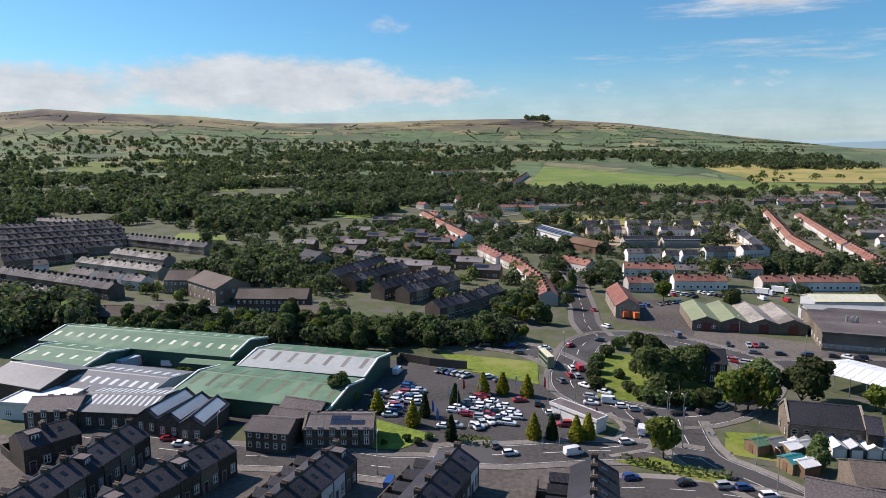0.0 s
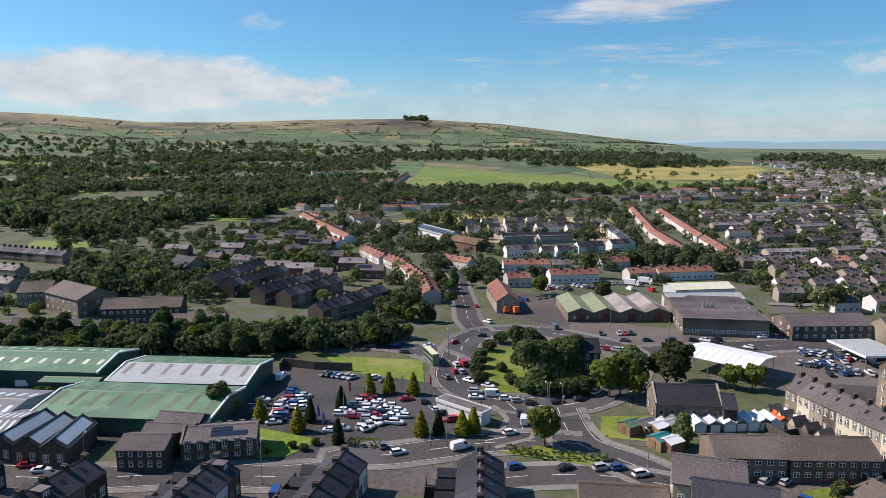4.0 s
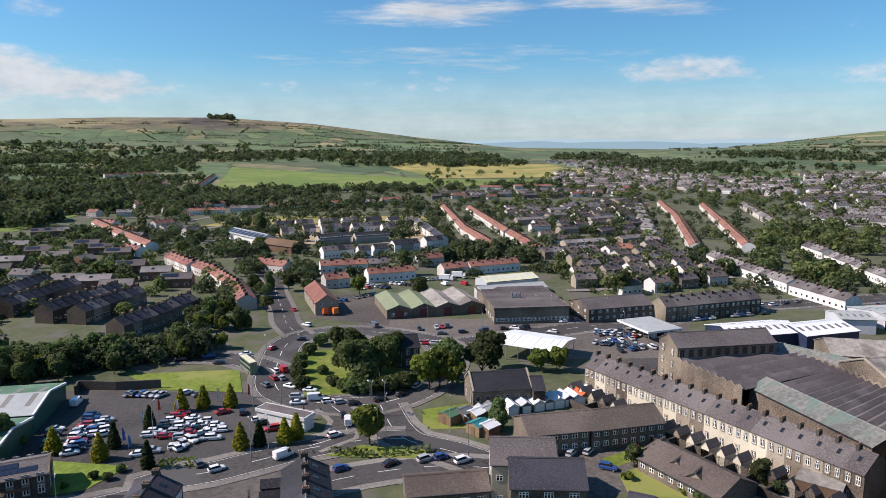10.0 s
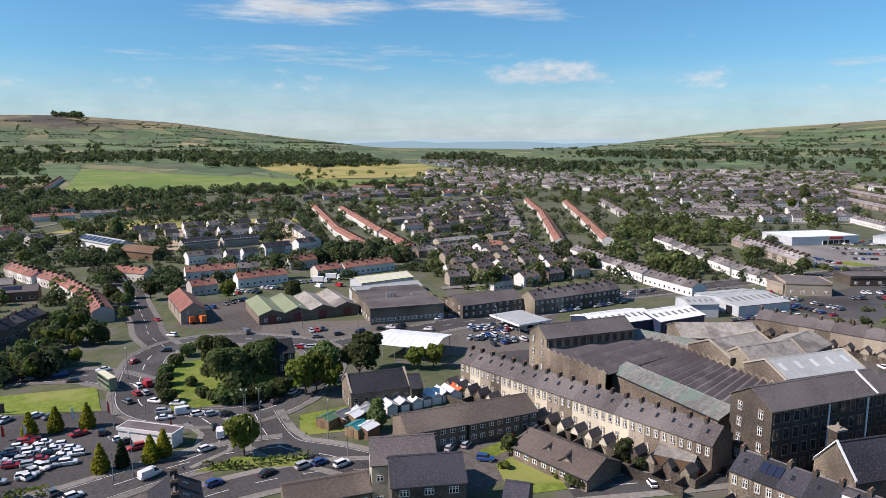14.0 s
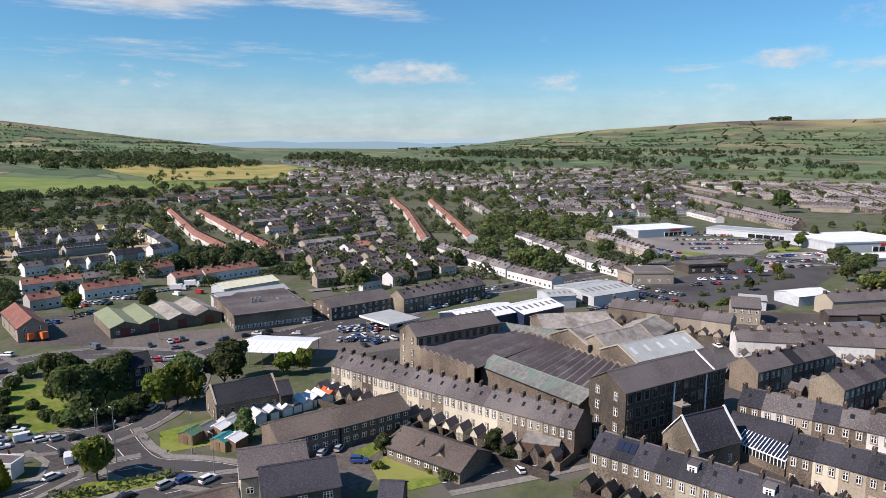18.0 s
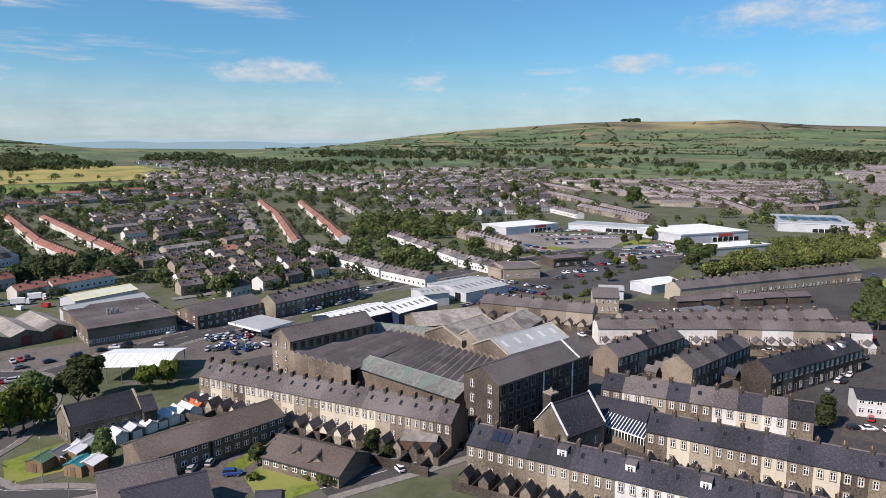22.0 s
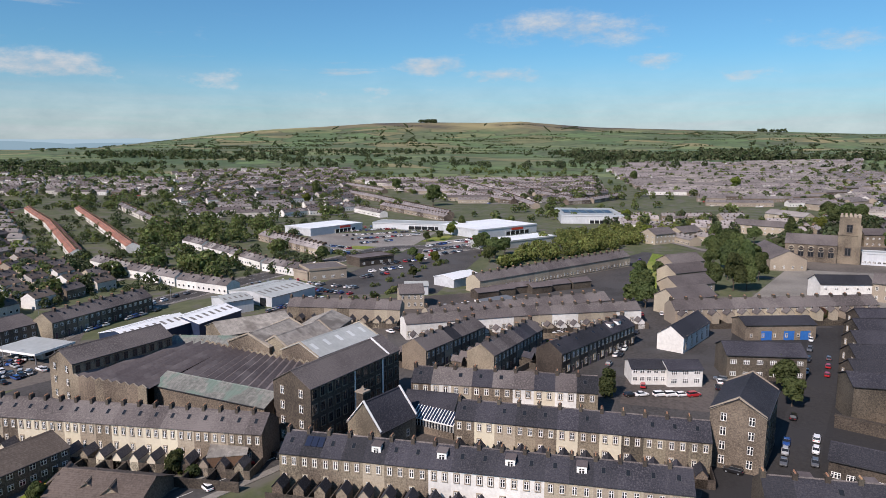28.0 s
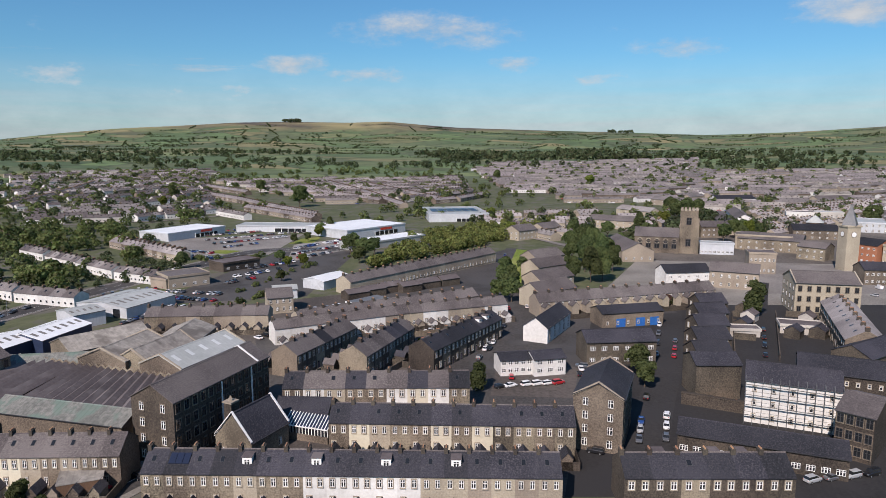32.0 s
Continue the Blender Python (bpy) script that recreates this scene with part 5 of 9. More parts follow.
flat_patch("town_paving", TARMAC_RED, ((-13.5, 105.4), (-9.7, 117.5), (34.2, 119.1), (33.4, 105.4)), 0.017, "worn tarmac streets between terraces", "street")
flat_patch("allotment", LAWN, ((53.4, 121.9), (57.7, 131.6), (69.6, 130.1), (64.2, 117.3)), 0.05, "rough grass plot with garden sheds", "lawn")


# ---- gyratory, car yard and the works to the west ----
road([(42.3, 195.0), (35.5, 177.6), (31.6, 162.3), (32.8, 152.6), (40.4, 143.2), (49.8, 139.2), (61.1, 142.7), (74.5, 156.0), (82.9, 173.5), (76.6, 187.7), (65.6, 198.6), (52.8, 201.9)], 10, 1.6, True, True)
road([(47.3, 201.5), (46.9, 217.8), (49.6, 235.3), (53.0, 262.1), (57.9, 297.7), (56.5, 356.6), (58.9, 411.6)], 7)
road([(33.6, 172.2), (26.8, 185.5), (15.6, 193.1), (5.3, 195.7), (-4.1, 199.1), (-21.8, 205.3), (-58.7, 226.4), (-92.2, 238.6), (-122.3, 226.4), (-131.1, 211.9)], 9)
road([(50.1, 138.0), (48.1, 125.7), (48.7, 118.0), (54.2, 110.2), (58.5, 101.4), (62.8, 92.4)], 9)
road([(40.1, 142.2), (40.9, 132.9), (37.3, 126.3), (30.3, 124.1)], 6, 1.2)
road([(48.6, 119.2), (40.1, 122.2), (30.0, 123.1), (19.0, 122.0), (11.7, 121.2), (2.1, 121.7), (1.7, 117.5), (-9.6, 116.2), (-23.6, 119.8), (-49.0, 122.6), (-84.3, 133.0)], 8.5)
road([(58.1, 100.6), (50.7, 105.2), (40.7, 108.0), (30.4, 108.7), (22.0, 107.1)], 7)
road([(82.5, 171.8), (97.9, 172.8), (115.7, 172.6), (136.8, 172.3), (160.8, 168.2), (179.9, 173.6), (225.0, 164.8), (271.9, 154.3), (317.8, 142.2), (362.5, 127.3), (375.2, 74.6), (411.4, 53.6)], 11)
flat_patch("lawn", LAWN, ((43.9, 184.0), (71.9, 180.6), (58.9, 144.4), (35.6, 150.2)), 0.16, "mown grass of the traffic island", "lawn")
flat_patch("car_yard", ASPHALT, ((-22.5, 183.0), (25.3, 158.6), (30.0, 123.1), (-23.2, 135.4)), 0.04, "worn asphalt of the car sales yard", "yard")
flat_patch("lawn_strip", LAWN, ((-1.3, 185.5), (25.4, 176.7), (23.4, 159.4), (4.2, 170.8)), 0.10, "mown grass bank above the yard", "lawn")
flat_patch("lawn_corner", LAWN, ((-18.3, 140.8), (-1.5, 129.9), (-8.4, 123.5), (-17.5, 124.2)), 0.12, "mown lawn with clipped conifers", "lawn")
flat_patch("verge", LAWN, ((31.6, 118.5), (39.4, 120.2), (51.0, 112.1), (47.2, 110.1)), 0.14, "grass verge between two roads", "lawn")
flat_patch("works_yard", ASPHALT, ((-126.9, 199.1), (-51.0, 177.4), (-11.6, 142.0), (-74.3, 127.6)), 0.035, "asphalt works yard between the sheds", "yard")
garden_wall([(-11.7, 178.4), (-3.4, 174.0), (6.2, 170.9)], 2.2, 0.5, label="high stone retaining wall behind the yard")
garden_wall([(-11.7, 178.4), (-12.1, 174.4)], 2.2, 0.5, label="short return of the stone retaining wall")
shed("green_warehouse", -109.8, 192.5, -52.0, 177.4, 19, 4.2, 6.0, GREEN_WALL, GREEN_SHEET, "long green sheet-clad warehouse with rooflights", "warehouse", lights=16, lightmat=STRIP_YELLOW, span=(0.62, 0.36), coping=WHITE)
shed("green_warehouse", -107.6, 175.5, -86.0, 168.6, 16.6, 4.0, 5.2, GREEN_WALL, GREEN_SHEET, "green sheet-clad side bay with rooflights", "warehouse", lights=5, lightmat=STRIP_YELLOW, span=(0.62, 0.36), coping=WHITE)
shed("green_warehouse", -48.5, 171.4, -16.2, 163.1, 19, 4.0, 5.4, GREEN_WALL, PALE_SHEET, "large warehouse with pale and green sheet roof", "warehouse", lights=7, coping=WHITE, roof2=GREEN_SHEET, lightmat=STRIP_GREY, span=(0.96, 0.05))
_f, _b = 10.6, 8.6
shed("green_warehouse", -57.6, 154.5, -20.8, 144.4, _f + _b, 3.9, 5.2, GREEN_WALL, GREEN_SHEET, "large warehouse with green sheet roof and white verges", "warehouse", lights=9, off=(_f - _b) / 2, coping=WHITE, lightmat=STRIP_GREEN, span=(0.96, 0.05))
shed("container_office", -66.6, 170.4, -53.1, 167.2, 5, 2.8, 3.2, GREEN_WALL, GREEN_SHEET, "low green steel store beside the warehouse", "store")
shed("works_shed", -103.6, 157.5, -86.7, 151.3, 15, 4.5, 6.5, STONE_DARK, GREY_SHEET, "old stone works shed with dark sheet roof", "works")
shed("works_shed", -85.5, 156.3, -62.7, 150.0, 17.5, 3.6, 5, GREY_CLAD, GREY_SHEET, "works shed with shallow grey sheet roof and rooflights", "works", lights=9, span=(0.8, 0.3))
shed("works_shed", -76.4, 141.1, -59.5, 139.4, 15, 3.8, 5, STONE_DARK, GREY_SHEET, "stone workshop with grey sheet roof and rooflights", "works", lights=13, span=(0.95, 0.1), windows="tall", bays=6, sides="f")
flat_block("works_office", -94.6, 138.3, -81.6, 136.5, 13, 3.6, RENDER_WHITE, WHITE_SHEET, "white flat-roofed works building", "works", "wide", 1, 3)
shed("stone_workshop", -85.8, 136.4, -75.6, 137.4, 9, 4.2, 5.8, STONE_DARK, SLATE_BROWN, "stone workshop with slate roof and chimneys", "works", windows="tall", storeys=2, bays=4, gables="b")
for _a, _b in (((-59.9, 130.6), (-56.3, 142.9)), ((-54.6, 128.4), (-52.0, 140.4)), ((-49.5, 126.8), (-48.0, 138.3))):
    _o = shed("north_light_bay", *_a, *_b, 5.0, 3.7, 5.4, STONE_DARK, SLATE, "stone workshop bay with long glazed roof lights", "works", windows="tall", bays=1, gables="a", sides="")
    _n, _ = run(*_a, *_b)
    # pale sheet colour stands in for sky reflected in the glass
    part("roof_glazing", slab(0.8, _n - 0.8, -2.3, 5.4 - 2.3 * 0.68 + 0.06, -0.35, 5.4 - 0.35 * 0.68 + 0.06, 0.05), ROOFLIGHT, _o, "long glazed roof light")
shed("stone_shop", -37.0, 126.7, -28.6, 125.2, 7.5, 4.2, 5.6, STONE_DARK, SLATE_BROWN, "two-storey stone workshop with slate roof", "works", windows="small", storeys=2, bays=5)
_o = shed("stone_shop", -26.8, 128.1, -13.6, 128.1, 8.4, 4.1, 5.4, STONE_DARK, SLATE_BROWN, "stone shop with solar panels on the slate roof", "shop", windows="tall", storeys=2, bays=6, gables="b", coping=STONE)
for _i in range(11):
    _y0 = -3.1 + 1.3 * (_i // 7)
    part("solar_panel", slab(5.0 + (_i % 7) * 0.95, 5.9 + (_i % 7) * 0.95, _y0, 5.4 + _y0 * 0.31 + 0.1, _y0 + 1.2, 5.4 + (_y0 + 1.2) * 0.31 + 0.1, 0.04), SOLAR, _o)
part("shop_fascia", Solid().box(0.6, 10.4, -4.45, -4.2, 1.9, 2.4), TIMBER, _o, "pale timber shop fascia")
shed("stone_shop", -33.2, 138.2, -24.5, 135.0, 5.5, 3.8, 5.2, STONE_DARK, SLATE_BROWN, "rear stone store with stepped slate roofs", "works")
shed("stone_shop", -34.5, 132.7, -25.3, 130.2, 5.5, 3.8, 5.2, STONE_DARK, SLATE_BROWN, "rear stone store with stepped slate roofs", "works")
for _p in ((-14.3, 141.8), (-6.3, 134.9), (9.4, 153.0), (14.0, 153.2), (19.6, 151.6), (18.1, 128.6), (26.3, 127.4), (28.9, 128.6)):
    cone(*_p, 1.05, "gold")
for _p in ((-3.9, 139.6), (1.6, 127.8), (21.6, 128.3), (2.7, 145.8)):
    cone(*_p, 1.0, "dark")
for _p in ((-16.3, 129.0), (-11.6, 126.0), (-7.1, 127.5), (-2.9, 128.0), (-4.8, 125.8)):
    bush(*_p, 0.6)
hedge([(3.8, 126.9), (8.7, 125.6)], 1.5, 2.4, LEAF_LIGHT, "low clipped hedge beside the car yard", 3)
hedge([(33.4, 119.0), (38.9, 115.1)], 1.4, 2.0, LEAF, "clipped hedge between two roads", 4)
hedge([(40.3, 114.5), (50.4, 112.1)], 1.4, 2.0, LEAF, "clipped hedge between two roads", 5)
# rows of cars for sale
for _r in (((1.7, 141.3), (10.2, 151.9)), ((4.6, 139.2), (11.6, 148.2)), ((7.5, 137.4), (14.0, 145.5)), ((9.9, 135.2), (15.9, 142.1)), ((13.3, 134.4), (16.1, 139.2)), ((-11.6, 142.6), (-7.8, 159.5)), ((-8.5, 146.5), (-5.0, 155.2)), ((-0.8, 133.4), (3.7, 134.2))):
    _n, _a = run(*_r[0], *_r[1])
    cars(*_r[0], *_r[1], max(2, round(_n / 1.95)), -14 - _a, where="for sale in the yard", group="cars for sale", colours=["white"] * 7 + ["black"] * 2 + ["red", "grey", "blue", "silver"], skip=0.03)
car(7.0, 133.6, -12, "white", "suv", where="for sale in the yard")
car(-11.5, 139.8, 0, "white", where="for sale in the yard")
cars(-1.5, 169.1, 6.5, 164.5, 6, 75)
cars(10.9, 164.6, 14.5, 161.1, 3, 75)
cars(23.5, 141.5, 25.6, 133.6, 4, 75)
car(17.5, 148.2, 10, "red")
car(21.3, 146.2, 80, "black")
car(9.9, 124.8, 100, "grey")
car(24.7, 121.4, 20, "white", "van")
# traffic round the gyratory
for _x, _y, _d, _c, _k in ((34.2, 150.0, -20, "silver", ""), (38.0, 153.2, -35, "white", ""), (37.8, 147.3, -10, "white", "van"), (33.4, 146.5, -15, "white", ""), (40.0, 144.5, -5, "white", ""), (42.4, 142.7, 0, "silver", ""), (44.7, 140.7, 5, "black", ""), (51.0, 140.6, 12, "black", ""), (56.5, 141.4, 20, "black", ""), (62.0, 144.8, 35, "white", ""),
                           (32.0, 165.3, 100, "red", ""), (33.5, 170.8, 100, "white", ""), (35.5, 170.5, 95, "red", "van"), (29.1, 161.2, 110, "grey", ""), (34.3, 157.7, -50, "white", ""), (33.7, 164.6, 100, "silver", ""), (37.0, 191.0, 40, "red", ""), (52.1, 211.8, 130, "white", ""), (53.1, 233.8, 100, "red", ""), (46.6, 196.4, 160, "black", ""),
                           (40.6, 135.3, 80, "black", ""), (40.3, 131.1, 75, "white", "van"), (36.0, 126.2, 10, "white", ""), (12.7, 121.2, 10, "white", ""), (19.6, 190.8, 175, "blue", ""), (12.4, 191.1, 175, "black", ""), (21.3, 183.6, 160, "black", ""), (28.9, 188.6, 175, "white", ""), (12.0, 195.7, 170, "silver", ""),
                           (32.9, 111.8, 10, "blue", ""), (41.7, 109.9, 14, "black", ""), (48.1, 108.7, 10, "silver", ""), (51.1, 108.2, 8, "blue", ""), (54.1, 105.2, 8, "white", ""), (-51.0, 125.1, 0, "white", ""), (-54.2, 127.6, 0, "red", ""), (-4.3, 109.9, 70, "yellow", ""), (-9.1, 109.2, 80, "blue", "van"), (-3.6, 112.6, 70, "silver", ""), (-32.6, 124.6, 5, "blue", "van")):
    car(_x, _y, _d, _c, _k, where="in the traffic")
bus(27.5, 174.8, 99)
for _p in ((46.0, 133.0), (48.9, 131.8), (22.4, 123.6), (19.2, 123.7), (15.6, 201.9), (32.9, 178.6), (29.2, 143.6), (42.2, 118.0), (125.2, 188.8), (147.1, 179.5), (174.3, 185.4), (-42.7, 122.6), (-11.7, 113.6), (56.1, 106.8), (88.1, 196.5)):
    lamp(*_p, 90)
for _p, _c in (((4.7, 153.9), RED), ((8.3, 151.4), WHITE), ((17.3, 156.0), WHITE), ((24.0, 155.1), RED), ((-1.4, 136.3), BLUE), ((-2.4, 140.1), BLUE), ((32.3, 137.1), RED), ((1.3, 148.6), WHITE)):
    flag(*_p, 30, _c)
flat_block("white_showroom", 23.3, 140.3, 31.0, 130.7, 3.2, 3.0, RENDER_WHITE, FELT, "long low white-painted building beside the road", "building", parapet=0.2)
# island planting
for _x, _y, _s in ((50.2, 152.3, 1.0), (51.1, 163.4, 1.0), (56.3, 155.0, 0.95), (61.1, 161.6, 0.8)):
    BIGTREE.place(_x, _y, _s, "spreading broadleaf tree on the traffic island")
for _x, _y, _s in ((41.0, 175.3, 1.2), (38.9, 168.5, 1.3), (37.1, 162.2, 1.2), (36.9, 155.8, 1.3), (45.0, 181.8, 1.3), (50.1, 188.5, 1.4), (55.8, 190.5, 1.3), (43.8, 155.0, 1.0), (45.2, 150.2, 1.2), (47.2, 147.7, 1.5), (49.6, 146.3, 1.6), (52.2, 145.6, 1.6), (54.9, 145.3, 1.6), (58.2, 145.5, 1.6), (60.4, 146.3, 1.5), (44.1, 163.9, .9)):
    bush(_x, _y, _s * 1.05, 0, "dense dark green island shrub")
for _x, _y, _s in ((64.1, 142.2, 1.25), (67.2, 143.0, 1.2), (79.5, 144.3, 1.1), (84.7, 149.2, 1.2), (41.1, 119.8, 1.05), (95.0, 142.5, .8), (99.6, 140.5, .85), (71.7, 147.6, 1.1), (-23.1, 145.5, .9)):
    tree(_x, _y, _s)
# works yard clutter
def skip(x, y, deg, paint, label):
    ob = thing("skip", pose(x, y, 0.04, 0, 0, deg), label, "skip")
    s = Solid().prism([(-1.6, 0.3), (1.6, 0.3), (2.3, 1.7), (-2.3, 1.7)], -1.0, 1.0)
    part("body", s, paint, ob, at=pose(0, 0, 0, 0, 0, 90))
    for y0 in (-1.04, 0.98):
        part("rim", Solid().box(y0, y0 + 0.06, -2.35, 2.35, 1.6, 1.75), paint, ob)


def container(x, y, deg, paint, label):
    ob = thing("shipping_container", pose(x, y, 0.04, 0, 0, deg), label, "container")
    s = Solid().box(-3, 3, -1.2, 1.2, 0.1, 2.6)
    for i in range(20):
        s.box(-2.95 + i * 0.3, -2.8 + i * 0.3, -1.24, 1.24, 0.25, 2.45)
    part("body", s, paint, ob)
    part("door", Solid().box(3.0, 3.06, -1.1, -0.02, 0.2, 2.5).box(3.0, 3.06, 0.02, 1.1, 0.2, 2.5), paint, ob)


skip(-80.3, 175.8, 5, RED, "red steel skip in the works yard")
skip(-78.5, 177.4, 20, RED, "red steel skip in the works yard")
container(-89.3, 176.6, 20, WHITE, "white steel container in the works yard")
container(-67.8, 173.9, 3, GREEN_WALL, "green steel container in the works yard")
container(-82.7, 172.6, 60, GREY_CLAD, "grey steel container in the works yard")
car(-85.1, 176.2, 30, "white", "van", where="in the works yard")
car(-72.4, 173.4, 0, "white", "van", where="in the works yard")
car(-11.6, 167.7, 70, "white", "van", where="behind the warehouse")
for _q in ((-67.1, 162.4), (-65.3, 164.5), (-23.5, 147.9), (-20.8, 149.0)):
    bush(*_q, 1.7, 1)
cars(-14.7, 154.8, -15.3, 143.9, 4, 80, where="beside the warehouse")
cars(-10.3, 150.8, -10.4, 140.3, 6, 85, where="for sale in the yard", group="cars for sale", skip=0)
cars(-7.3, 153.4, -5.5, 145.6, 4, 85, where="for sale in the yard", group="cars for sale", skip=0)
cars(5.9, 133.0, 12.0, 137.8, 4, 80, where="for sale in the yard", group="cars for sale", skip=0)


# ---- mill quarter ----
_o = shed("mill_tower_range", 120.2, 123.0, 145.4, 116.0, 9.2, 9.7, 12.2, STONE, SLATE_BROWN, "three-storey stone mill range with slate roof", "mill", windows="mill", storeys=3, bays=11, gables="a")


def weaving_shed(a, b, c, d, teeth, z0, z1):
    """Saw-tooth roofed shed: ridges run from edge a-b over to edge d-c."""
    ob = thing("weaving_shed", Matrix(), "stone weaving shed with saw-tooth felt roof and zigzag parapet", "mill")
    A, B, C, D = (Vector((*q, 0)) for q in (a, b, c, d))
    up = Vector((0, 0, 1))
    for k in range(teeth):
        s = Solid()
        p, q = A.lerp(B, k / teeth), A.lerp(B, (k + 1) / teeth)
        if k >= teeth * 0.4:
            p, q = (v + (D - A).normalized() * 6.0 for v in (p, q))
        r, t = D.lerp(C, k / teeth), D.lerp(C, (k + 1) / teeth)
        m, n = p.lerp(q, 0.5), r.lerp(t, 0.5)
        s.face([p + up * z0, m + up * z1, n + up * z1, r + up * z0][::-1])
        s.face([m + up * z1, q + up * z0, t + up * z0, n + up * z1][::-1], 1)
        part("roof_tooth", s, (FELT, FELT), ob)
        for e, f, g in ((p, q, m), (t, r, n)):
            if e is p and k >= teeth * 0.4:
                continue
            s = Solid()
            o = (A - D).normalized() * (0.35 if e is p else -0.35)
            hi = 0.4
            s.face([e, f, f + up * (z0 + hi), g + up * (z1 + hi), e + up * (z0 + hi)])
            s.face([f + o, e + o, e + o + up * (z0 + hi), g + o + up * (z1 + hi), f + o + up * (z0 + hi)])
            s.face([e + up * (z0 + hi), g + up * (z1 + hi), g + o + up * (z1 + hi), e + o + up * (z0 + hi)], 1).face([g + up * (z1 + hi), f + up * (z0 + hi), f + o + up * (z0 + hi), g + o + up * (z1 + hi)], 1)
            part("parapet_wall", s, (STONE, STONE_PALE), ob)
    s = Solid()
    for e, f in ((B, C), (D, A)):
        s.face([e, f, f + up * (z0 + 0.3), e + up * (z0 + 0.3)]).face([f, e, e + up * (z0 + 0.3), f + up * (z0 + 0.3)])
    part("end_wall", s, STONE, ob)


weaving_shed((119.0, 119.1), (113.8, 65.9), (140.7, 71.3), (152.4, 116.3), 22, 6.5, 7.15)
_o = shed("weaving_annexe", 124.6, 98.0, 119.2, 67.9, 2 * 4.2, 6.2, 8, STONE, MOSSY, "stone annexe with weathered sheet roof and streaked wall", "mill", doors=(("f", 0.78, 3.2, 3.4, TEAL),))
for _a, _b, _w, _m in (((146.9, 91.3), (163.8, 88.6), 13, ASBESTOS), ((146.9, 83.8), (163.6, 79.8), 9, ASBESTOS), ((143.4, 75.3), (165.1, 68.7), 12, PALE_SHEET)):
    shed("mill_hall", *_a, *_b, _w, 8.4, 11, STONE, _m, "gabled stone mill hall with cement sheet roof", "mill", lights=5 if _m is PALE_SHEET else 0, coping=STONE_PALE)
shed("mill_hall", 149.8, 115.6, 153.9, 97.5, 9, 6, 8, STONE, MOSSY, "low stone mill hall with weathered roof", "mill")
shed("mill_hall", 161.2, 110.9, 178.0, 98.1, 14, 6.5, 9, STONE, ASBESTOS, "stone mill hall with pale cement sheet roof", "mill")
shed("mill_hall", 167.5, 84.8, 185.3, 85.9, 12, 6, 8.4, STONE, ASBESTOS, "rear mill hall with sheet roof", "mill")
flat_block("end_workshop", 97.9, 70.2, 100.9, 64.1, 6, 3.4, TIMBER, ASBESTOS, "flat-roofed lean-to workshop with timber boards", "workshop", parapet=0)

# ---- chapel, lock-ups and courtyard housing ----
_o = shed("chapel", 68.8, 130.9, 81.7, 127.3, 9.4, 4.4, 7.2, STONE, SLATE, "stone chapel with slate roof and arched windows", "chapel", windows="gable", bays=6, gables="a", coping=STONE_PALE)
_L = run(68.8, 130.9, 81.7, 127.3)[0]
for _i in range(6):
    part("window_arch", Solid().cyl(0, 0, -0.05, 0.05, 0.66, 0, 14).cyl(0, 0, 0.05, 0.07, 0.48, 1, 14), (STONE_PALE, GLASS), _o, at=pose(_L * (_i + 0.5) / 6, -4.72, 2.6, 90))
shed("chapel_porch", 81.1, 124.5, 83.4, 123.6, 8, 4.6, 6.5, STONE_DARK, SLATE, "lower stone wing beside the chapel", "chapel", windows="small", bays=2)
shed("old_lodge", 63.4, 164.1, 69.6, 162.7, 9, 5.6, 8, STONE_DARK, SLATE, "stone house behind the island trees", "house", windows="tall", storeys=2, bays=3, gables="b")
LOCKUP = [(RENDER_WHITE, WHITE_SHEET, "white"), (TIMBER, PALE_SHEET, "timber"), (GREY_SHEET, GREY_CLAD, "grey"), (TIMBER, ORANGE, "orange-roofed timber"), (GREY_CLAD, GREY_SHEET, "grey")]
for _x, _y, _k in ((66.9, 119.3, 1), (69.6, 119.8, 4), (74.2, 120.1, 0), (77.3, 119.8, 2), (80.4, 119.5, 0), (83.0, 119.5, 2), (85.4, 119.1, 0), (88.0, 119.1, 2), (90.1, 118.9, 0), (92.1, 118.8, 3), (95.0, 119.1, 0)):
    _w, _r, _n = LOCKUP[_k]
    shed("lock_up_garage", _x, _y, _x + 0.6, _y + 4.6, 2.5, 1.9, 2.6, _w, _r, _n + " lock-up garage in a row behind the chapel", "garage", over=0.12, group="lock-up garages", doors=(("a", 0.5, 1.9, 1.6, GREEN_WALL if _k == 1 else WHITE),))
for _x, _y, _r, _n in ((58.5, 122.2, GREEN_SHEET, "green-roofed timber"), (61.6, 122.1, GREY_SHEET, "dark"), (63.8, 120.6, WHITE_SHEET, "white"), (66.8, 120.9, PALE_SHEET, "pink"), (62.7, 113.5, WHITE_SHEET, "white"), (61.3, 114.9, TEAL, "teal-roofed")):
    shed("garden_shed", _x, _y, _x + 3.4, _y + 1.2, 3.6, 2.1, 2.8, TIMBER, _r, _n + " garden shed beside the allotment", "shed", over=0.12, group="garden sheds", doors=(("a", 0.5, 1.0, 1.8, TIMBER),))
shed("courtyard_flats", 67.4, 106.3, 79.1, 103.5, 9.6, 4.3, 6.5, STONE, TILE_BROWN, "two-storey courtyard flats with brown tiled roof", "flats", windows="plain", storeys=2, bays=6)
shed("courtyard_flats", 79.3, 103.2, 94.5, 100.2, 9.6, 4.3, 6.5, STONE, TILE_BROWN, "two-storey courtyard flats with brown tiled roof", "flats", windows="plain", storeys=2, bays=8)
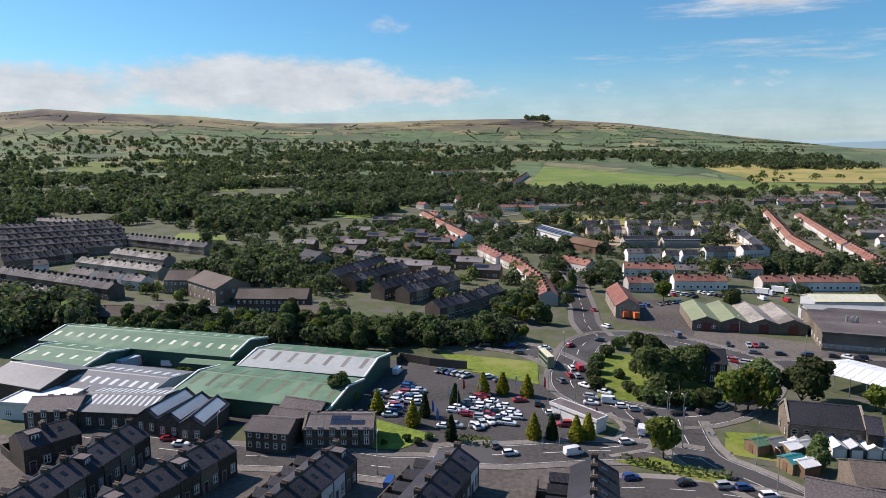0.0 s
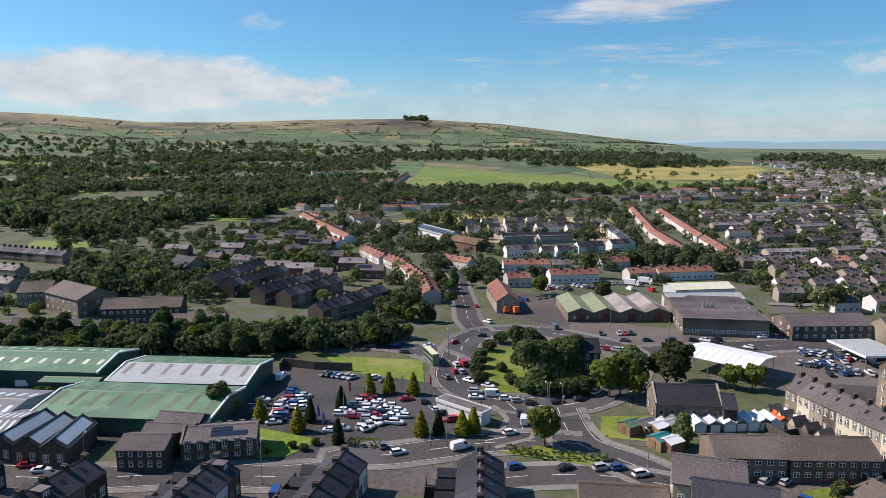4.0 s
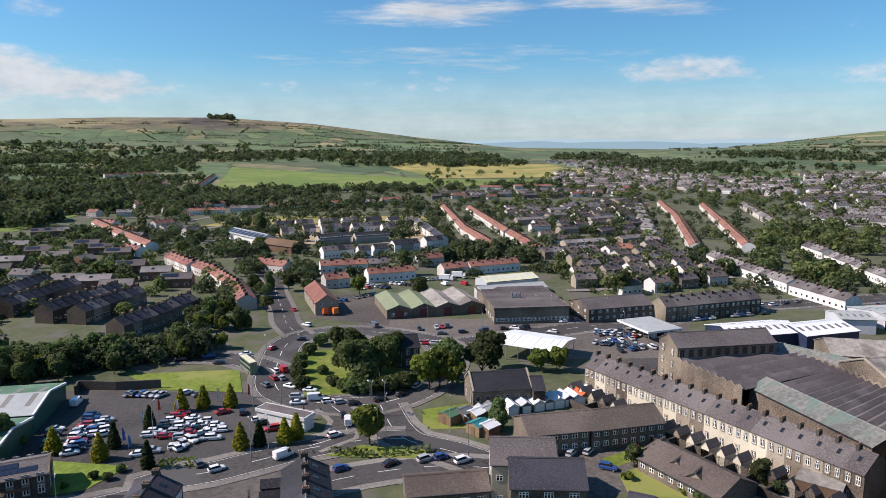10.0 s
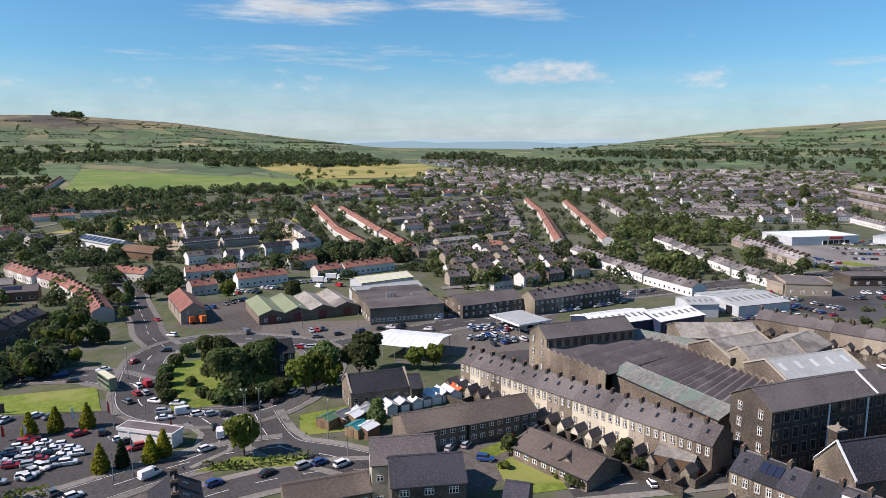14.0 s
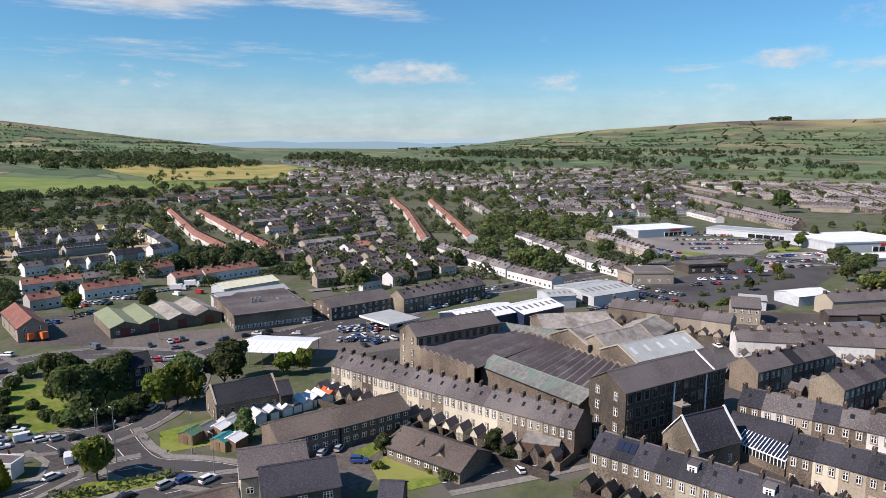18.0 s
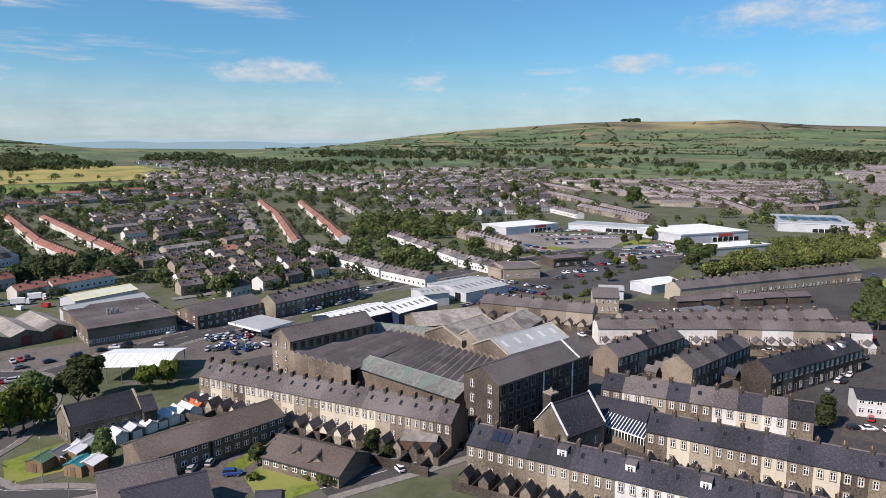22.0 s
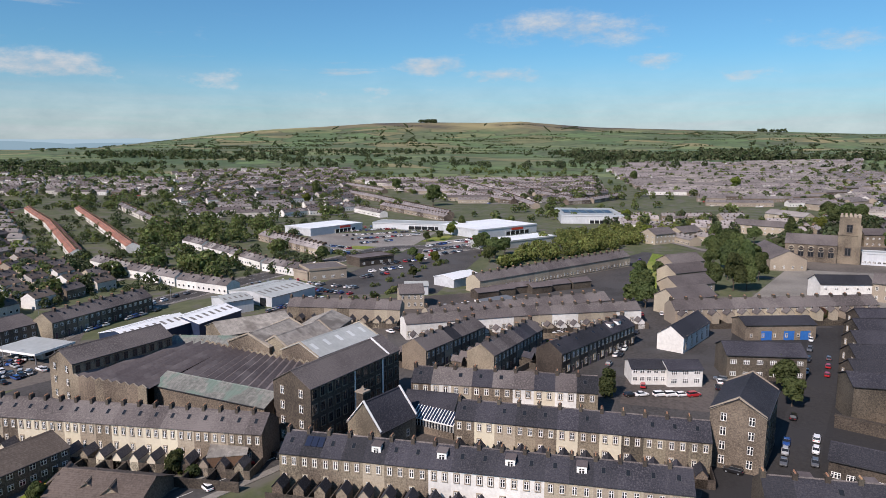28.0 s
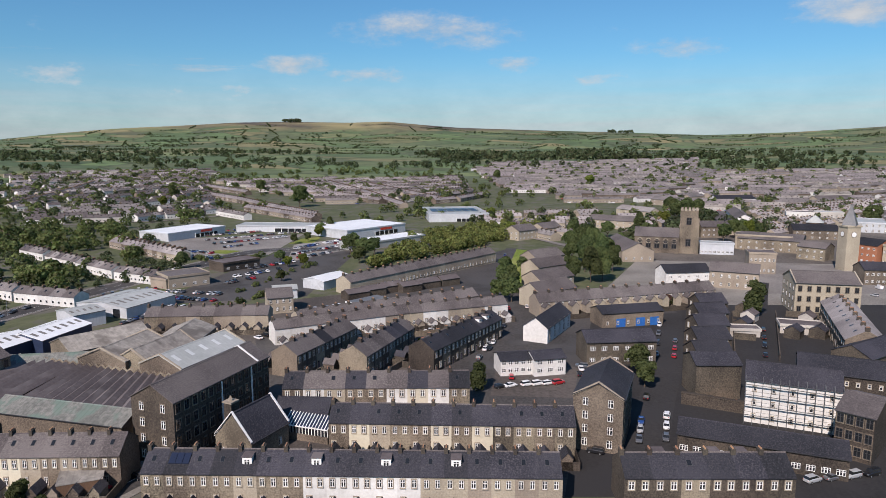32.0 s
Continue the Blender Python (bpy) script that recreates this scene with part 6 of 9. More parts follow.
for _p in ((84.0, 109.0), (89.4, 106.7), (76.8, 107.5), (95.8, 106.5)):
    shed("entrance_porch", _p[0], _p[1], _p[0] - 2.4, _p[1] - 1.6, 3.6, 2.4, 3.8, STONE, TILE_BROWN, "tiled entrance porch of the courtyard flats", "porch")
shed("corner_flats", 53.3, 93.5, 62.6, 88.7, 9.5, 7.4, 10, STONE_PALE, SLATE_BROWN, "stone corner flats with slate roof and scaffolding", "flats", windows="plain", storeys=2, bays=4, gables="a")
shed("corner_flats", 52.0, 85.3, 62.0, 80.1, 9.5, 7.6, 10.2, STONE_DARK, SLATE, "three-storey stone flats with slate roof", "flats", windows="wide", storeys=3, bays=3, gables="b")
shed("roadside_shop", 39.2, 96.7, 52.0, 92.9, 7.5, 3, 4.6, STONE, TILE_BROWN, "low roadside shop with brown tiled roof", "shop", windows="wide", bays=5)
shed("bungalow_row", 86.1, 89.3, 87.7, 72.7, 10, 2.4, 4.7, STONE, TILE_BROWN, "row of stone bungalows with brown tiled roof", "bungalow", windows="plain", bays=8)
for _p in ((84.8, 89.2), (83.9, 82.8), (83.6, 78.0)):
    shed("bungalow_porch", _p[0] + 4, _p[1] + 1.5, _p[0], _p[1], 4.2, 2.5, 4.2, STONE_PALE, TILE_BROWN, "gabled stone porch of the bungalows", "porch")
shed("hipped_house", 64.6, 72.1, 66.7, 69.5, 10, 5.2, 8, STONE_DARK, SLATE, "stone house with steep slate roof", "house", windows="tall", storeys=2, bays=3)
flat_patch("courtyard", TARMAC_RED, ((69.1, 101.3), (91.0, 96.0), (82.3, 84.3), (65.9, 83.2)), 0.04, "tarmac parking court of the flats", "yard")
flat_patch("back_lane", TARMAC_RED, ((98.1, 103.5), (102.6, 100.5), (94.1, 64.5), (90.2, 67.1)), 0.05, "rear lane between yards and bungalows", "lane")
flat_patch("bungalow_lawn", LAWN, ((77.0, 89.1), (85.8, 90.3), (83.0, 74.1), (71.9, 78.8)), 0.06, "front lawns of the bungalows", "lawn")
flat_patch("flats_lawn", LAWN, ((78.1, 95.3), (92.5, 96.7), (92.5, 93.4), (77.6, 91.4)), 0.07, "grass in front of the courtyard flats", "lawn")
for _x, _y, _d, _c in ((73.9, 99.0, 30, "silver"), (77.3, 98.2, 30, "silver"), (86.3, 95.3, 60, "red"), (85.7, 93.3, 60, "yellow"), (76.5, 91.4, -50, "blue"), (93.7, 67.5, 60, "white"), (107.8, 61.9, 60, "black"), (104.2, 66.0, 60, "red")):
    car(_x, _y, _d, _c, where="parked by the housing court")
for _x, _y, _s in ((67.7, 115.4, .6), (81.5, 90.3, .5), (96.8, 76.0, .5), (69.8, 140.8, .9), (98.5, 76.8, .45)):
    tree(_x, _y, _s)
for _x, _y in ((77.3, 87.1), (82.7, 79.1), (82.5, 75.6), (98.2, 77.8), (97.6, 74.7), (97.1, 72.5), (87.9, 106.6), (85.4, 110.1), (84.3, 112.7), (83.4, 73.9)):
    bush(_x, _y, 0.9)
# yards behind the mill terrace
_a, _b = Vector((107.8, 63.1)), Vector((100.9, 126.0))
_d = (_b - _a).normalized()
_n = Vector((-_d.y, _d.x)) if Vector((-_d.y, _d.x)).x < 0 else Vector((_d.y, -_d.x))
for _i in range(15):
    _p = _a + _d * (4.3 * _i + 2)
    garden_wall([tuple(_p + _n * 7.4), tuple(_p + _n * 13.5)], 1.7, 0.25, label="stone yard wall behind the terrace")
garden_wall([tuple(_a + _n * 13.6), tuple(_b + _n * 13.6)], 1.8, 0.3, label="long stone wall closing the back yards")

# ---- along the main road ----
def gable_works(ax, ay, bx, by, n, depth, eave, ridge, roofs):
    """A run of gabled bays, their gables on the road from a to b."""
    length, ang = run(ax, ay, bx, by)
    d = Vector((bx - ax, by - ay)).normalized()
    back_ = Vector((-d.y, d.x))
    for i in range(n):
        p = Vector((ax, ay)) + d * (length * (i + 0.5) / n)
        q = p + back_ * depth
        shed("works_bay", p.x, p.y, q.x, q.y, length / n, eave, ridge, STONE, roofs[i % len(roofs)], "gabled stone works bay on the main road", "works", doors=(("a", 0.5, 2.8, 2.8, MAROON),), windows="plain", sides="", gables="a" if i == 0 else "", over=0.15, group="works bays")


gable_works(78.5, 208.4, 111.9, 202.5, 4, 24, 3.2, 4.8, [OLIVE, OLIVE, ASBESTOS, ASBESTOS])
_o = flat_block("brick_factory", 107.8, 187.5, 131.7, 179.7, 36, 5.2, STONE, FELT, "large factory with ribbed flat roof and many windows", "factory", "wide", 1, 14, 0.3, "fa")
for _i in range(9):
    _L = math.hypot(*(Vector((107.8, 187.5)) - Vector((131.7, 179.7))))
    part("roof_rib", Solid().prism([(2 + _i * 3.8, 5.3), (4.8 + _i * 3.8, 5.3), (4.4 + _i * 3.8, 5.9)], 0.6, _L - 0.6), SLATE_BROWN, _o)
for _i in range(3):
    part("roof_vent", Solid().cyl(9 + _i * 1.4, 14, 5.2, 7.4, 0.4), STEEL, _o)
shed("cream_shed", 124.8, 227.8, 147.6, 227.1, 10, 6, 7.5, GREY_CLAD, CREAM, "shed with cream sheet roof and rooflights", "works", lights=8)
shed("store_shed", 117.7, 216.9, 143.9, 213.8, 8, 5, 6.4, GREY_CLAD, PALE_SHEET, "pale sheet-roofed store behind the factory", "works")
shed("brick_depot", 137.6, 182.6, 161.9, 178.9, 14, 4.6, 6.8, STONE, SLATE_BROWN, "stone depot with brown slate roof", "depot", windows="plain", storeys=2, bays=9, gables="a")
terrace([House("shop_house", 4.6, 8, 5.2, 7.8, STONE, SLATE_BROWN, "plain", rear=False)], 160.2, 169.3, 199.3, 165.0, "stone shop house facing the main road", "main road terrace")
_L = run(224.0, 44.7, 235.1, 35.7)[0]
_o = thing("filling_station", pose(224.0, 44.7, 0, 0, 0, run(224.0, 44.7, 235.1, 35.7)[1]), "filling station canopy with grey fascia and pale shop", "filling station")
part("canopy", Solid().box(0, _L, 0, 9, 3.3, 3.75), GREY_SHEET, _o)
part("fascia", Solid().box(-0.1, _L + 0.1, -0.12, 0, 3.2, 3.85), GREY_CLAD, _o)
part("fascia", Solid().box(-0.12, 0, 0, 9, 3.2, 3.85), WHITE, _o)
part("shop", Solid().box(1, _L - 1, 6, 8.8, 0, 3.2), RENDER_WHITE, _o)
for _x in (2, _L - 2):
    part("column", Solid().box(_x - 0.15, _x + 0.15, 1.8, 2.1, 0, 3.3), STEEL, _o)
    part("fuel_pump", Solid().box(_x + 0.6, _x + 1.1, 1.7, 2.2, 0.1, 1.5, 0, 0.05), RED, _o)
_L, _d = run(138.9, 150.3, 150.9, 149.3)
_o = thing("car_wash_canopy", pose(138.9, 150.3, 0, 0, 0, _d), "white flat-roofed canopy and kiosk beside the main road", "canopy")
part("roof", Solid().box(-0.3, _L + 0.3, -0.3, 15.3, 2.9, 3.2), PALE_SHEET, _o)
part("fascia", Solid().box(-0.4, _L + 0.4, -0.42, -0.3, 2.7, 3.3), WHITE, _o)
part("fascia", Solid().box(-0.42, -0.3, -0.3, 15.3, 2.7, 3.3), WHITE, _o)
part("kiosk_wall", Solid().box(_L * 0.35, _L - 0.4, 2.5, 14.9, 0, 2.9), RENDER_WHITE, _o)
part("shop_window", Solid().box(_L * 0.42, _L - 1.0, 2.42, 2.5, 0.7, 2.2), GLASS, _o)
for _x in (0.3, _L * 0.5, _L - 0.3):
    part("column", Solid().box(_x - 0.12, _x + 0.12, 0.1, 0.34, 0, 2.9), STEEL, _o)
_o = thing("marquee", pose(96.2, 161.8, 0, 0, 0, run(96.2, 161.8, 107.1, 146.4)[1]), "large white fabric-roofed canopy over a yard", "canopy")
_L = run(96.2, 161.8, 107.1, 146.4)[0]
_W = 5.8
for _i in range(10):
    for _s in (-1, 1):
        part("roof_panel", slab(_L * _i / 10 + 0.05, _L * (_i + 1) / 10 - 0.05, 0, 5.4, _s * (_W + 2.0), 4.3, 0.06), WHITE_SHEET, _o)
for _i in range(6):
    for _s in (-1, 1):
        part("post", Solid().cyl(_L * (_i + 0.1) / 5.3, _s * (_W + 1.6), 0, 4.4, 0.1), STEEL, _o)
flat_patch("main_car_park", TARMAC_RED, ((107.8, 147.0), (125.1, 177.2), (172.2, 164.9), (133.2, 136.3)), 0.04, "tarmac car park by the main road", "yard")
flat_patch("works_forecourt", TARMAC_RED, ((51.6, 194.3), (76.7, 213.4), (131.8, 180.4), (117.6, 166.4)), 0.038, "tarmac forecourt of the works", "yard")
flat_patch("depot_yard", TARMAC_RED, ((55.3, 222.4), (72.4, 253.9), (97.0, 243.5), (76.3, 201.5)), 0.042, "tarmac depot yard with parked lorries", "yard")
cars(82.1, 191.7, 93.4, 190.6, 6, 80, where="outside the works")
cars(83.8, 184.7, 117.3, 178.3, 5, 0, where="along the main road")
cars(126.3, 162.8, 145.5, 161.4, 7, 80, where="in the main road car park")
cars(127.2, 154.8, 137.2, 154.3, 5, 75, where="in the main road car park")
cars(124.5, 146.5, 137.0, 145.9, 7, 75, where="in the main road car park")
cars(127.1, 180.1, 162.0, 177.4, 7, 5, where="along the main road")
cars(171.6, 169.2, 246.6, 164.6, 12, 2, where="along the main road", skip=0.3)
cars(64.2, 236.6, 88.8, 247.0, 9, 80, False, where="in the depot yard")
cars(85.3, 257.6, 98.7, 260.5, 5, 80, False, where="in the depot yard")
for _x, _y, _c in ((120.4, 251.3, "white"), (128.0, 248.1, "red"), (71.3, 201.4, "grey")):
    car(_x, _y, 100, _c, "van", where="in the depot yard")
for _p, _q, _n in (((228.6, 63.1), (245.2, 48.5), 9), ((210.0, 56.8), (223.5, 46.5), 7), ((205.4, 50.5), (204.3, 39.9), 8), ((213.7, 49.3), (212.9, 41.7), 6), ((157.0, 93.5), (174.7, 84.9), 6), ((192.6, 71.2), (216.6, 61.4), 8), ((206.5, 120.8), (223.8, 116.2), 6), ((213.8, 117.9), (220.7, 115.8), 3)):
    cars(*_p, *_q, _n, 75 if _n > 6 else 5, where="beside the main road", group="main road cars")


for _p, _q, _n, _d in (((131.2, 166.3), (143.6, 154.8), 9, 80), ((124.3, 154.8), (136.9, 143.9), 9, 80), ((110.2, 180.7), (120.1, 170.2), 6, 0), ((100.5, 263.0), (112.1, 251.2), 8, 80), ((116.7, 263.3), (137.9, 260.2), 9, 80), ((89.0, 265.9), (96.8, 253.5), 6, 75), ((70.2, 181.8), (84.9, 172.3), 8, 0), ((169.1, 162.9), (199.9, 158.7), 10, 5), ((130.6, 165.0), (141.3, 153.3), 7, 75), ((122.9, 156.4), (133.9, 145.1), 7, 75), ((278.1, 160.4), (307.3, 146.5), 9, 80), ((244.3, 154.3), (263.9, 133.0), 9, 75)):
    cars(*_p, *_q, _n, _d, where="parked by the main road", group="main road cars", skip=0.15)
for _p in ((14.8, 197.7), (23.7, 146.9), (46.2, 132.4), (46.2, 124.2), (3.1, 140.9), (96.1, 174.4), (129.3, 186.5), (136.1, 157.9), (184.2, 168.1), (214.7, 165.6), (57.4, 117.4), (58.1, 161.1)):
    lamp(*_p, 60)


def lorry(x, y, deg, paint, label):
    ob = thing("lorry", pose(x, y, 0.06, 0, 0, deg) @ Matrix.Scale(0.76, 4), label, "lorry")
    part("box_body", Solid().box(-4.2, 2.0, -1.2, 1.2, 0.9, 3.5, 0, 0.04), paint, ob)
    part("cab", Solid().box(2.2, 4.0, -1.15, 1.15, 0.5, 2.9, 0, 0.15), paint, ob)
    part("windscreen", Solid().box(3.86, 3.95, -1.0, 1.0, 1.7, 2.5), GLASS, ob)
    part("chassis", Solid().box(-4.1, 3.9, -0.5, 0.5, 0.5, 0.9), RUBBER, ob)
    for sx in (-3.0, -1.8, 3.0):
        for sy in (-1.0, 1.0):
            part("wheel", WHEEL, None, ob, at=pose(sx, sy, 0.48) @ Matrix.Diagonal((1.5, 1.5, 1.5, 1)))


lorry(125.1, 259.3, -40, WHITE, "white box lorry parked behind the works")
lorry(132.8, 262.6, -40, WHITE, "white box lorry parked behind the works")
lorry(60.9, 225.3, 100, ORANGE, "orange lorry in the corner yard")
lorry(64.1, 223.7, 100, ORANGE, "orange lorry in the corner yard")


# ---- streets to the east ----
D2 = "stone terraced house with slate roof and chimney"
terrace(MIXED_2, 125.8, -15.5, 124.1, 31.0, D2, "second terrace", n=12, seed=11)
terrace([K_PALEB, K_BROWN, K_WHITEB, K_STONE, K_CREAM], 145.1, 5.3, 141.3, 45.6, D2, "third terrace", seed=12)
terrace(WHITE_2, 213.8, 28.4, 191.0, 65.3, "white-rendered terraced house with slate roof", "white terrace", seed=13)
terrace(WHITE_2, 228.7, -3.2, 213.8, 28.0, "white or stone terraced house with slate roof", "white terrace", seed=14)
MID_STONE = [kinds(True, STONE, SLATE_BROWN, w=4.4, d=7.8, eave=5.0, ridge=7.2), kinds(True, STONE_PALE, SLATE_BROWN, w=4.4, d=7.8, eave=5.0, ridge=7.2)]
MID_TALL = [kinds(True, STONE_PALE, SLATE_BROWN, w=4.4, d=8.4, eave=5.0, ridge=7.4, rear=False)]
terrace(MID_STONE, 239.8, 7.6, 201.9, 61.4, D2, "fourth terrace", seed=15)
terrace(MID_TALL, 337.7, 2.4, 258.6, 59.0, "tall stone terraced house with slate roof", "fifth terrace", seed=16)
terrace(MID_STONE, 208.0, 71.3, 202.7, 109.1, D2, "rear terrace", seed=17)
terrace(STONE_2, 161.5, 52.3, 188.8, 42.8, D2, "cross street terrace", seed=18)
terrace(STONE_2, 161.9, 34.9, 190.1, 26.4, D2, "cross street terrace", seed=19)
terrace(DARK_2, 168.6, 18.5, 202.3, 0.9, D2, "cross street terrace", seed=20)
terrace(DARK_2, 108.4, -47.6, 106.3, -20.6, D2, "town terrace", seed=21)
for _x, _y, _l in ((247.3, 55.9, 1), (253.9, 50.7, 1), (260.9, 44.9, 1), (262.6, 37.5, 1), (270.0, 30.7, 1), (276.6, 23.1, 1)):
    shed("back_garage", _x, _y, _x + 6.0, _y - 7.0, 6, 2.8, 4, STONE_DARK, FELT, "dark felt-roofed garage behind the terraces", "garage", over=0.1, group="back garages")
shed("school_hall", 115.3, 47.5, 125.2, 43.7, 8.6, 4.6, 9.5, STONE, SLATE, "steep slate-roofed hall with pale stone gable", "hall", windows="tall", bays=2, gables="a", coping=WHITE)
shed("school_wing", 133.6, 44.6, 133.8, 33.6, 9, 3.6, 5.8, STONE, SLATE, "slate-roofed wing of the hall", "hall", windows="tall", bays=5)
for _a, _b, _n in (((126.0, 41.4), (123.6, 32.0), 14), ((119.6, 43.2), (125.4, 41.8), 8)):
    _L, _d = run(*_a, *_b)
    _o = thing("conservatory", pose(*_a, 0, 0, 0, _d), "white-framed glass conservatory behind the hall", "conservatory")
    part("base_wall", Solid().box(0, _L, 0, 3.0, 0, 1.5), STONE, _o)
    part("front_glass", Solid().box(0.05, _L - 0.05, 0.03, 0.07, 1.5, 2.9), GLASS, _o)
    part("roof_glass", slab(0, _L, 0, 2.92, 3.0, 4.6, 0.04), SOLAR, _o)
    part("eaves_beam", Solid().box(-0.1, _L + 0.1, -0.12, 0.05, 2.85, 3.05), WHITE, _o)
    for _i in range(_n + 1):
        _x = _L * _i / _n
        part("glazing_bar", Solid().box(_x - 0.07, _x + 0.07, -0.03, 0.1, 1.5, 2.9), WHITE, _o)
        part("rafter", slab(_x - 0.08, _x + 0.08, 0, 3.02, 3.0, 4.7, 0.1), WHITE, _o)
shed("tall_chapel", 124.6, -19.9, 140.4, -24.6, 9.4, 11.0, 13.7, STONE, SLATE, "tall stone chapel with gable front and slate roof", "chapel", windows="mill", storeys=4, bays=5, gables="a", coping=STONE_PALE)
shed("white_workshop", 169.3, -1.1, 171.4, -9.2, 7, 4.2, 5.4, RENDER_WHITE, SLATE, "white-painted two-storey building by the car park", "building", windows="plain", storeys=2, bays=5)
shed("white_workshop", 169.6, -9.4, 172.2, -17.4, 7, 4.5, 5.8, RENDER_WHITE, SLATE, "white-painted two-storey building by the car park", "building", windows="wide", storeys=2, bays=3)
shed("white_gable_house", 196.9, -12.4, 217.3, -21.2, 7.6, 4.8, 7.6, RENDER_WHITE, SLATE, "house with white gable and slate roof", "house", windows="tall", storeys=2, bays=5, gables="")
terrace([kinds(True, STONE_PALE, SLATE_BROWN, w=5.0, d=8, eave=5.2, ridge=7.8, rear=True, out=(0.0, 3.2, 3.9, 5.2))], 256.3, -80.1, 230.3, -13.8, "pale stone terraced house with gabled bay", "upper terrace", seed=22)
shed("garage_workshop", 218.5, -33.3, 224.9, -53.8, 9, 4.8, 6.4, STONE, SLATE, "stone garage workshop with blue doors", "workshop", windows="small", bays=6, doors=(("f", .3, 3.2, 2.8, BLUE), ("f", .62, 3.2, 2.8, BLUE), ("f", .85, 3, 2.8, BLUE)))
shed("stone_block", 181.1, -23.9, 184.2, -42.6, 10, 6.4, 8.6, STONE_DARK, SLATE, "dark stone block with slate roof", "building", windows="wide", storeys=2, bays=6)
for _a, _b in (((174.9, -51.2), (176.7, -60.3)), ((188.6, -55.0), (190.5, -64.5)), ((203.0, -59.3), (205.1, -68.8)), ((218.0, -63.8), (220.3, -73.4)), ((231.7, -68.1), (234.2, -77.4))):
    shed("hill_street_house", *_a, *_b, 8.4, 5.4, 8, STONE_DARK, SLATE, "dark slate-roofed house stepping up the steep street", "house", windows="tall", storeys=2, bays=3, gables="ab", group="hill street houses")
shed("retaining_block", 158.4, -46.2, 159.1, -56.5, 9, 8.2, 10, STONE_DARK, SLATE, "windowless dark stone building", "building")
_w = 5.1
_o = shed("scaffolded_hall", 146.4, -54.8, 140.3, -71.5, 2 * _w, 9.3, 12, RENDER_WHITE, SLATE, "white three-storey hall wrapped in scaffolding", "hall", windows="small", storeys=3, bays=5, sides="f")
_L = run(146.4, -54.8, 140.3, -71.5)[0]
for _i in range(12):
    for _y in (-_w - 0.5, -_w - 1.5):
        part("scaffold_pole", Solid().cyl(_L * _i / 11, _y, 0, 10.4, 0.055, 0, 6), GREY_SHEET, _o)
for _k in range(4):
    part("scaffold_board", Solid().box(0, _L, -_w - 1.1, -_w - 0.75, 2.2 * _k + 1.9, 2.2 * _k + 1.94), GREY_SHEET, _o)
    part("scaffold_rail", Solid().box(0, _L, -_w - 1.54, -_w - 1.49, 2.2 * _k + 2.9, 2.2 * _k + 2.95), GREY_SHEET, _o)
shed("slate_range", 163.6, -72.9, 157.1, -89.3, 13, 6.5, 9, STONE_DARK, SLATE, "dark slate-roofed range behind the white hall", "building", windows="small", storeys=2, bays=8)
shed("slate_range", 173.9, -90.5, 184.3, -104.3, 10, 5.5, 8, STONE_DARK, SLATE, "dark slate-roofed range behind the white hall", "building", windows="small", bays=4)
terrace([kinds(True, STONE, SLATE_PALE, w=6, d=10, eave=6.4, ridge=9.4, rear=False)], 228.8, -113.3, 182.8, -98.8, "brown-roofed stone house on the steep lane", "steep lane houses", seed=31)
# grey render on both stores stands in for white walls in shade
flat_block("yard_store", 212.6, -88.8, 209.8, -101.0, 7, 2.8, RENDER_GREY, FELT, "low pale-walled yard buildings", "store", "plain", 1, 5)
flat_block("yard_store", 207.5, -71.8, 207.0, -80.8, 5, 2.4, RENDER_GREY, FELT, "low pale-walled yard buildings", "store")
flat_block("gallery_block", 369.2, -109.6, 366.7, -126.4, 8, 6, GREY_CLAD, PALE_SHEET, "pale modern block with a glazed band", "building", "wide", 1, 8)
flat_block("red_tarmac_wall", 150.6, -42.5, 144.3, -57.5, 1.0, 2.6, STONE_DARK, STONE_DARK, "mossy stone boundary wall of the parking court", "wall", parapet=0)
flat_patch("parking_court", BRICK_RED, ((150.9, -46.0), (159.3, -48.3), (160.0, -58.1), (150.5, -54.9)), 0.05, "red brick paved parking court", "yard")
car(156.5, -50.1, 80, "black", where="in the parking court")
# STONE_DARK in place of STONE: cloud shade put into the wall colour
shed("long_stone_range", 128.5, -36.2, 119.5, -63.0, 8, 4.2, 6, STONE_DARK, SLATE, "long low stone range with many windows", "building", windows="wide", bays=12)
shed("corner_block", 131.9, -68.6, 127.8, -73.5, 14, 9, 11, STONE_DARK, SLATE_BROWN, "dark stone corner block with shallow roof", "building", windows="mill", storeys=3, bays=4, gables="a")
shed("civic_building", 246.3, -104.7, 243.5, -125.2, 16, 11, 14, STONE_PALE, SLATE_BROWN, "large pale stone civic building with slate roof", "civic building", windows="mill", storeys=3, bays=7, gables="ab", coping=STONE_PALE)
shed("stone_villa", 287.6, -90.2, 280.8, -107.5, 11, 7, 10, STONE_PALE, SLATE_BROWN, "pale stone gabled building", "building", windows="tall", storeys=2, bays=6, gables="ab")
shed("white_inn", 283.6, -68.9, 287.7, -87.9, 10, 6.4, 9, RENDER_WHITE, SLATE, "white-fronted inn with slate roof", "inn", windows="plain", storeys=2, bays=5)
shed("school_gable", 342.2, -71.7, 378.7, -67.5, 16, 5.5, 9.5, STONE_PALE, SLATE_BROWN, "broad gabled stone school building", "school", windows="tall", bays=4, gables="ab")
flat_block("shop_terrace", 391.2, -135.2, 380.9, -161.8, 12, 8, STONE_PALE, SLATE_BROWN, "flat-fronted stone shops in the town centre", "shop", "tall", 2, 8)
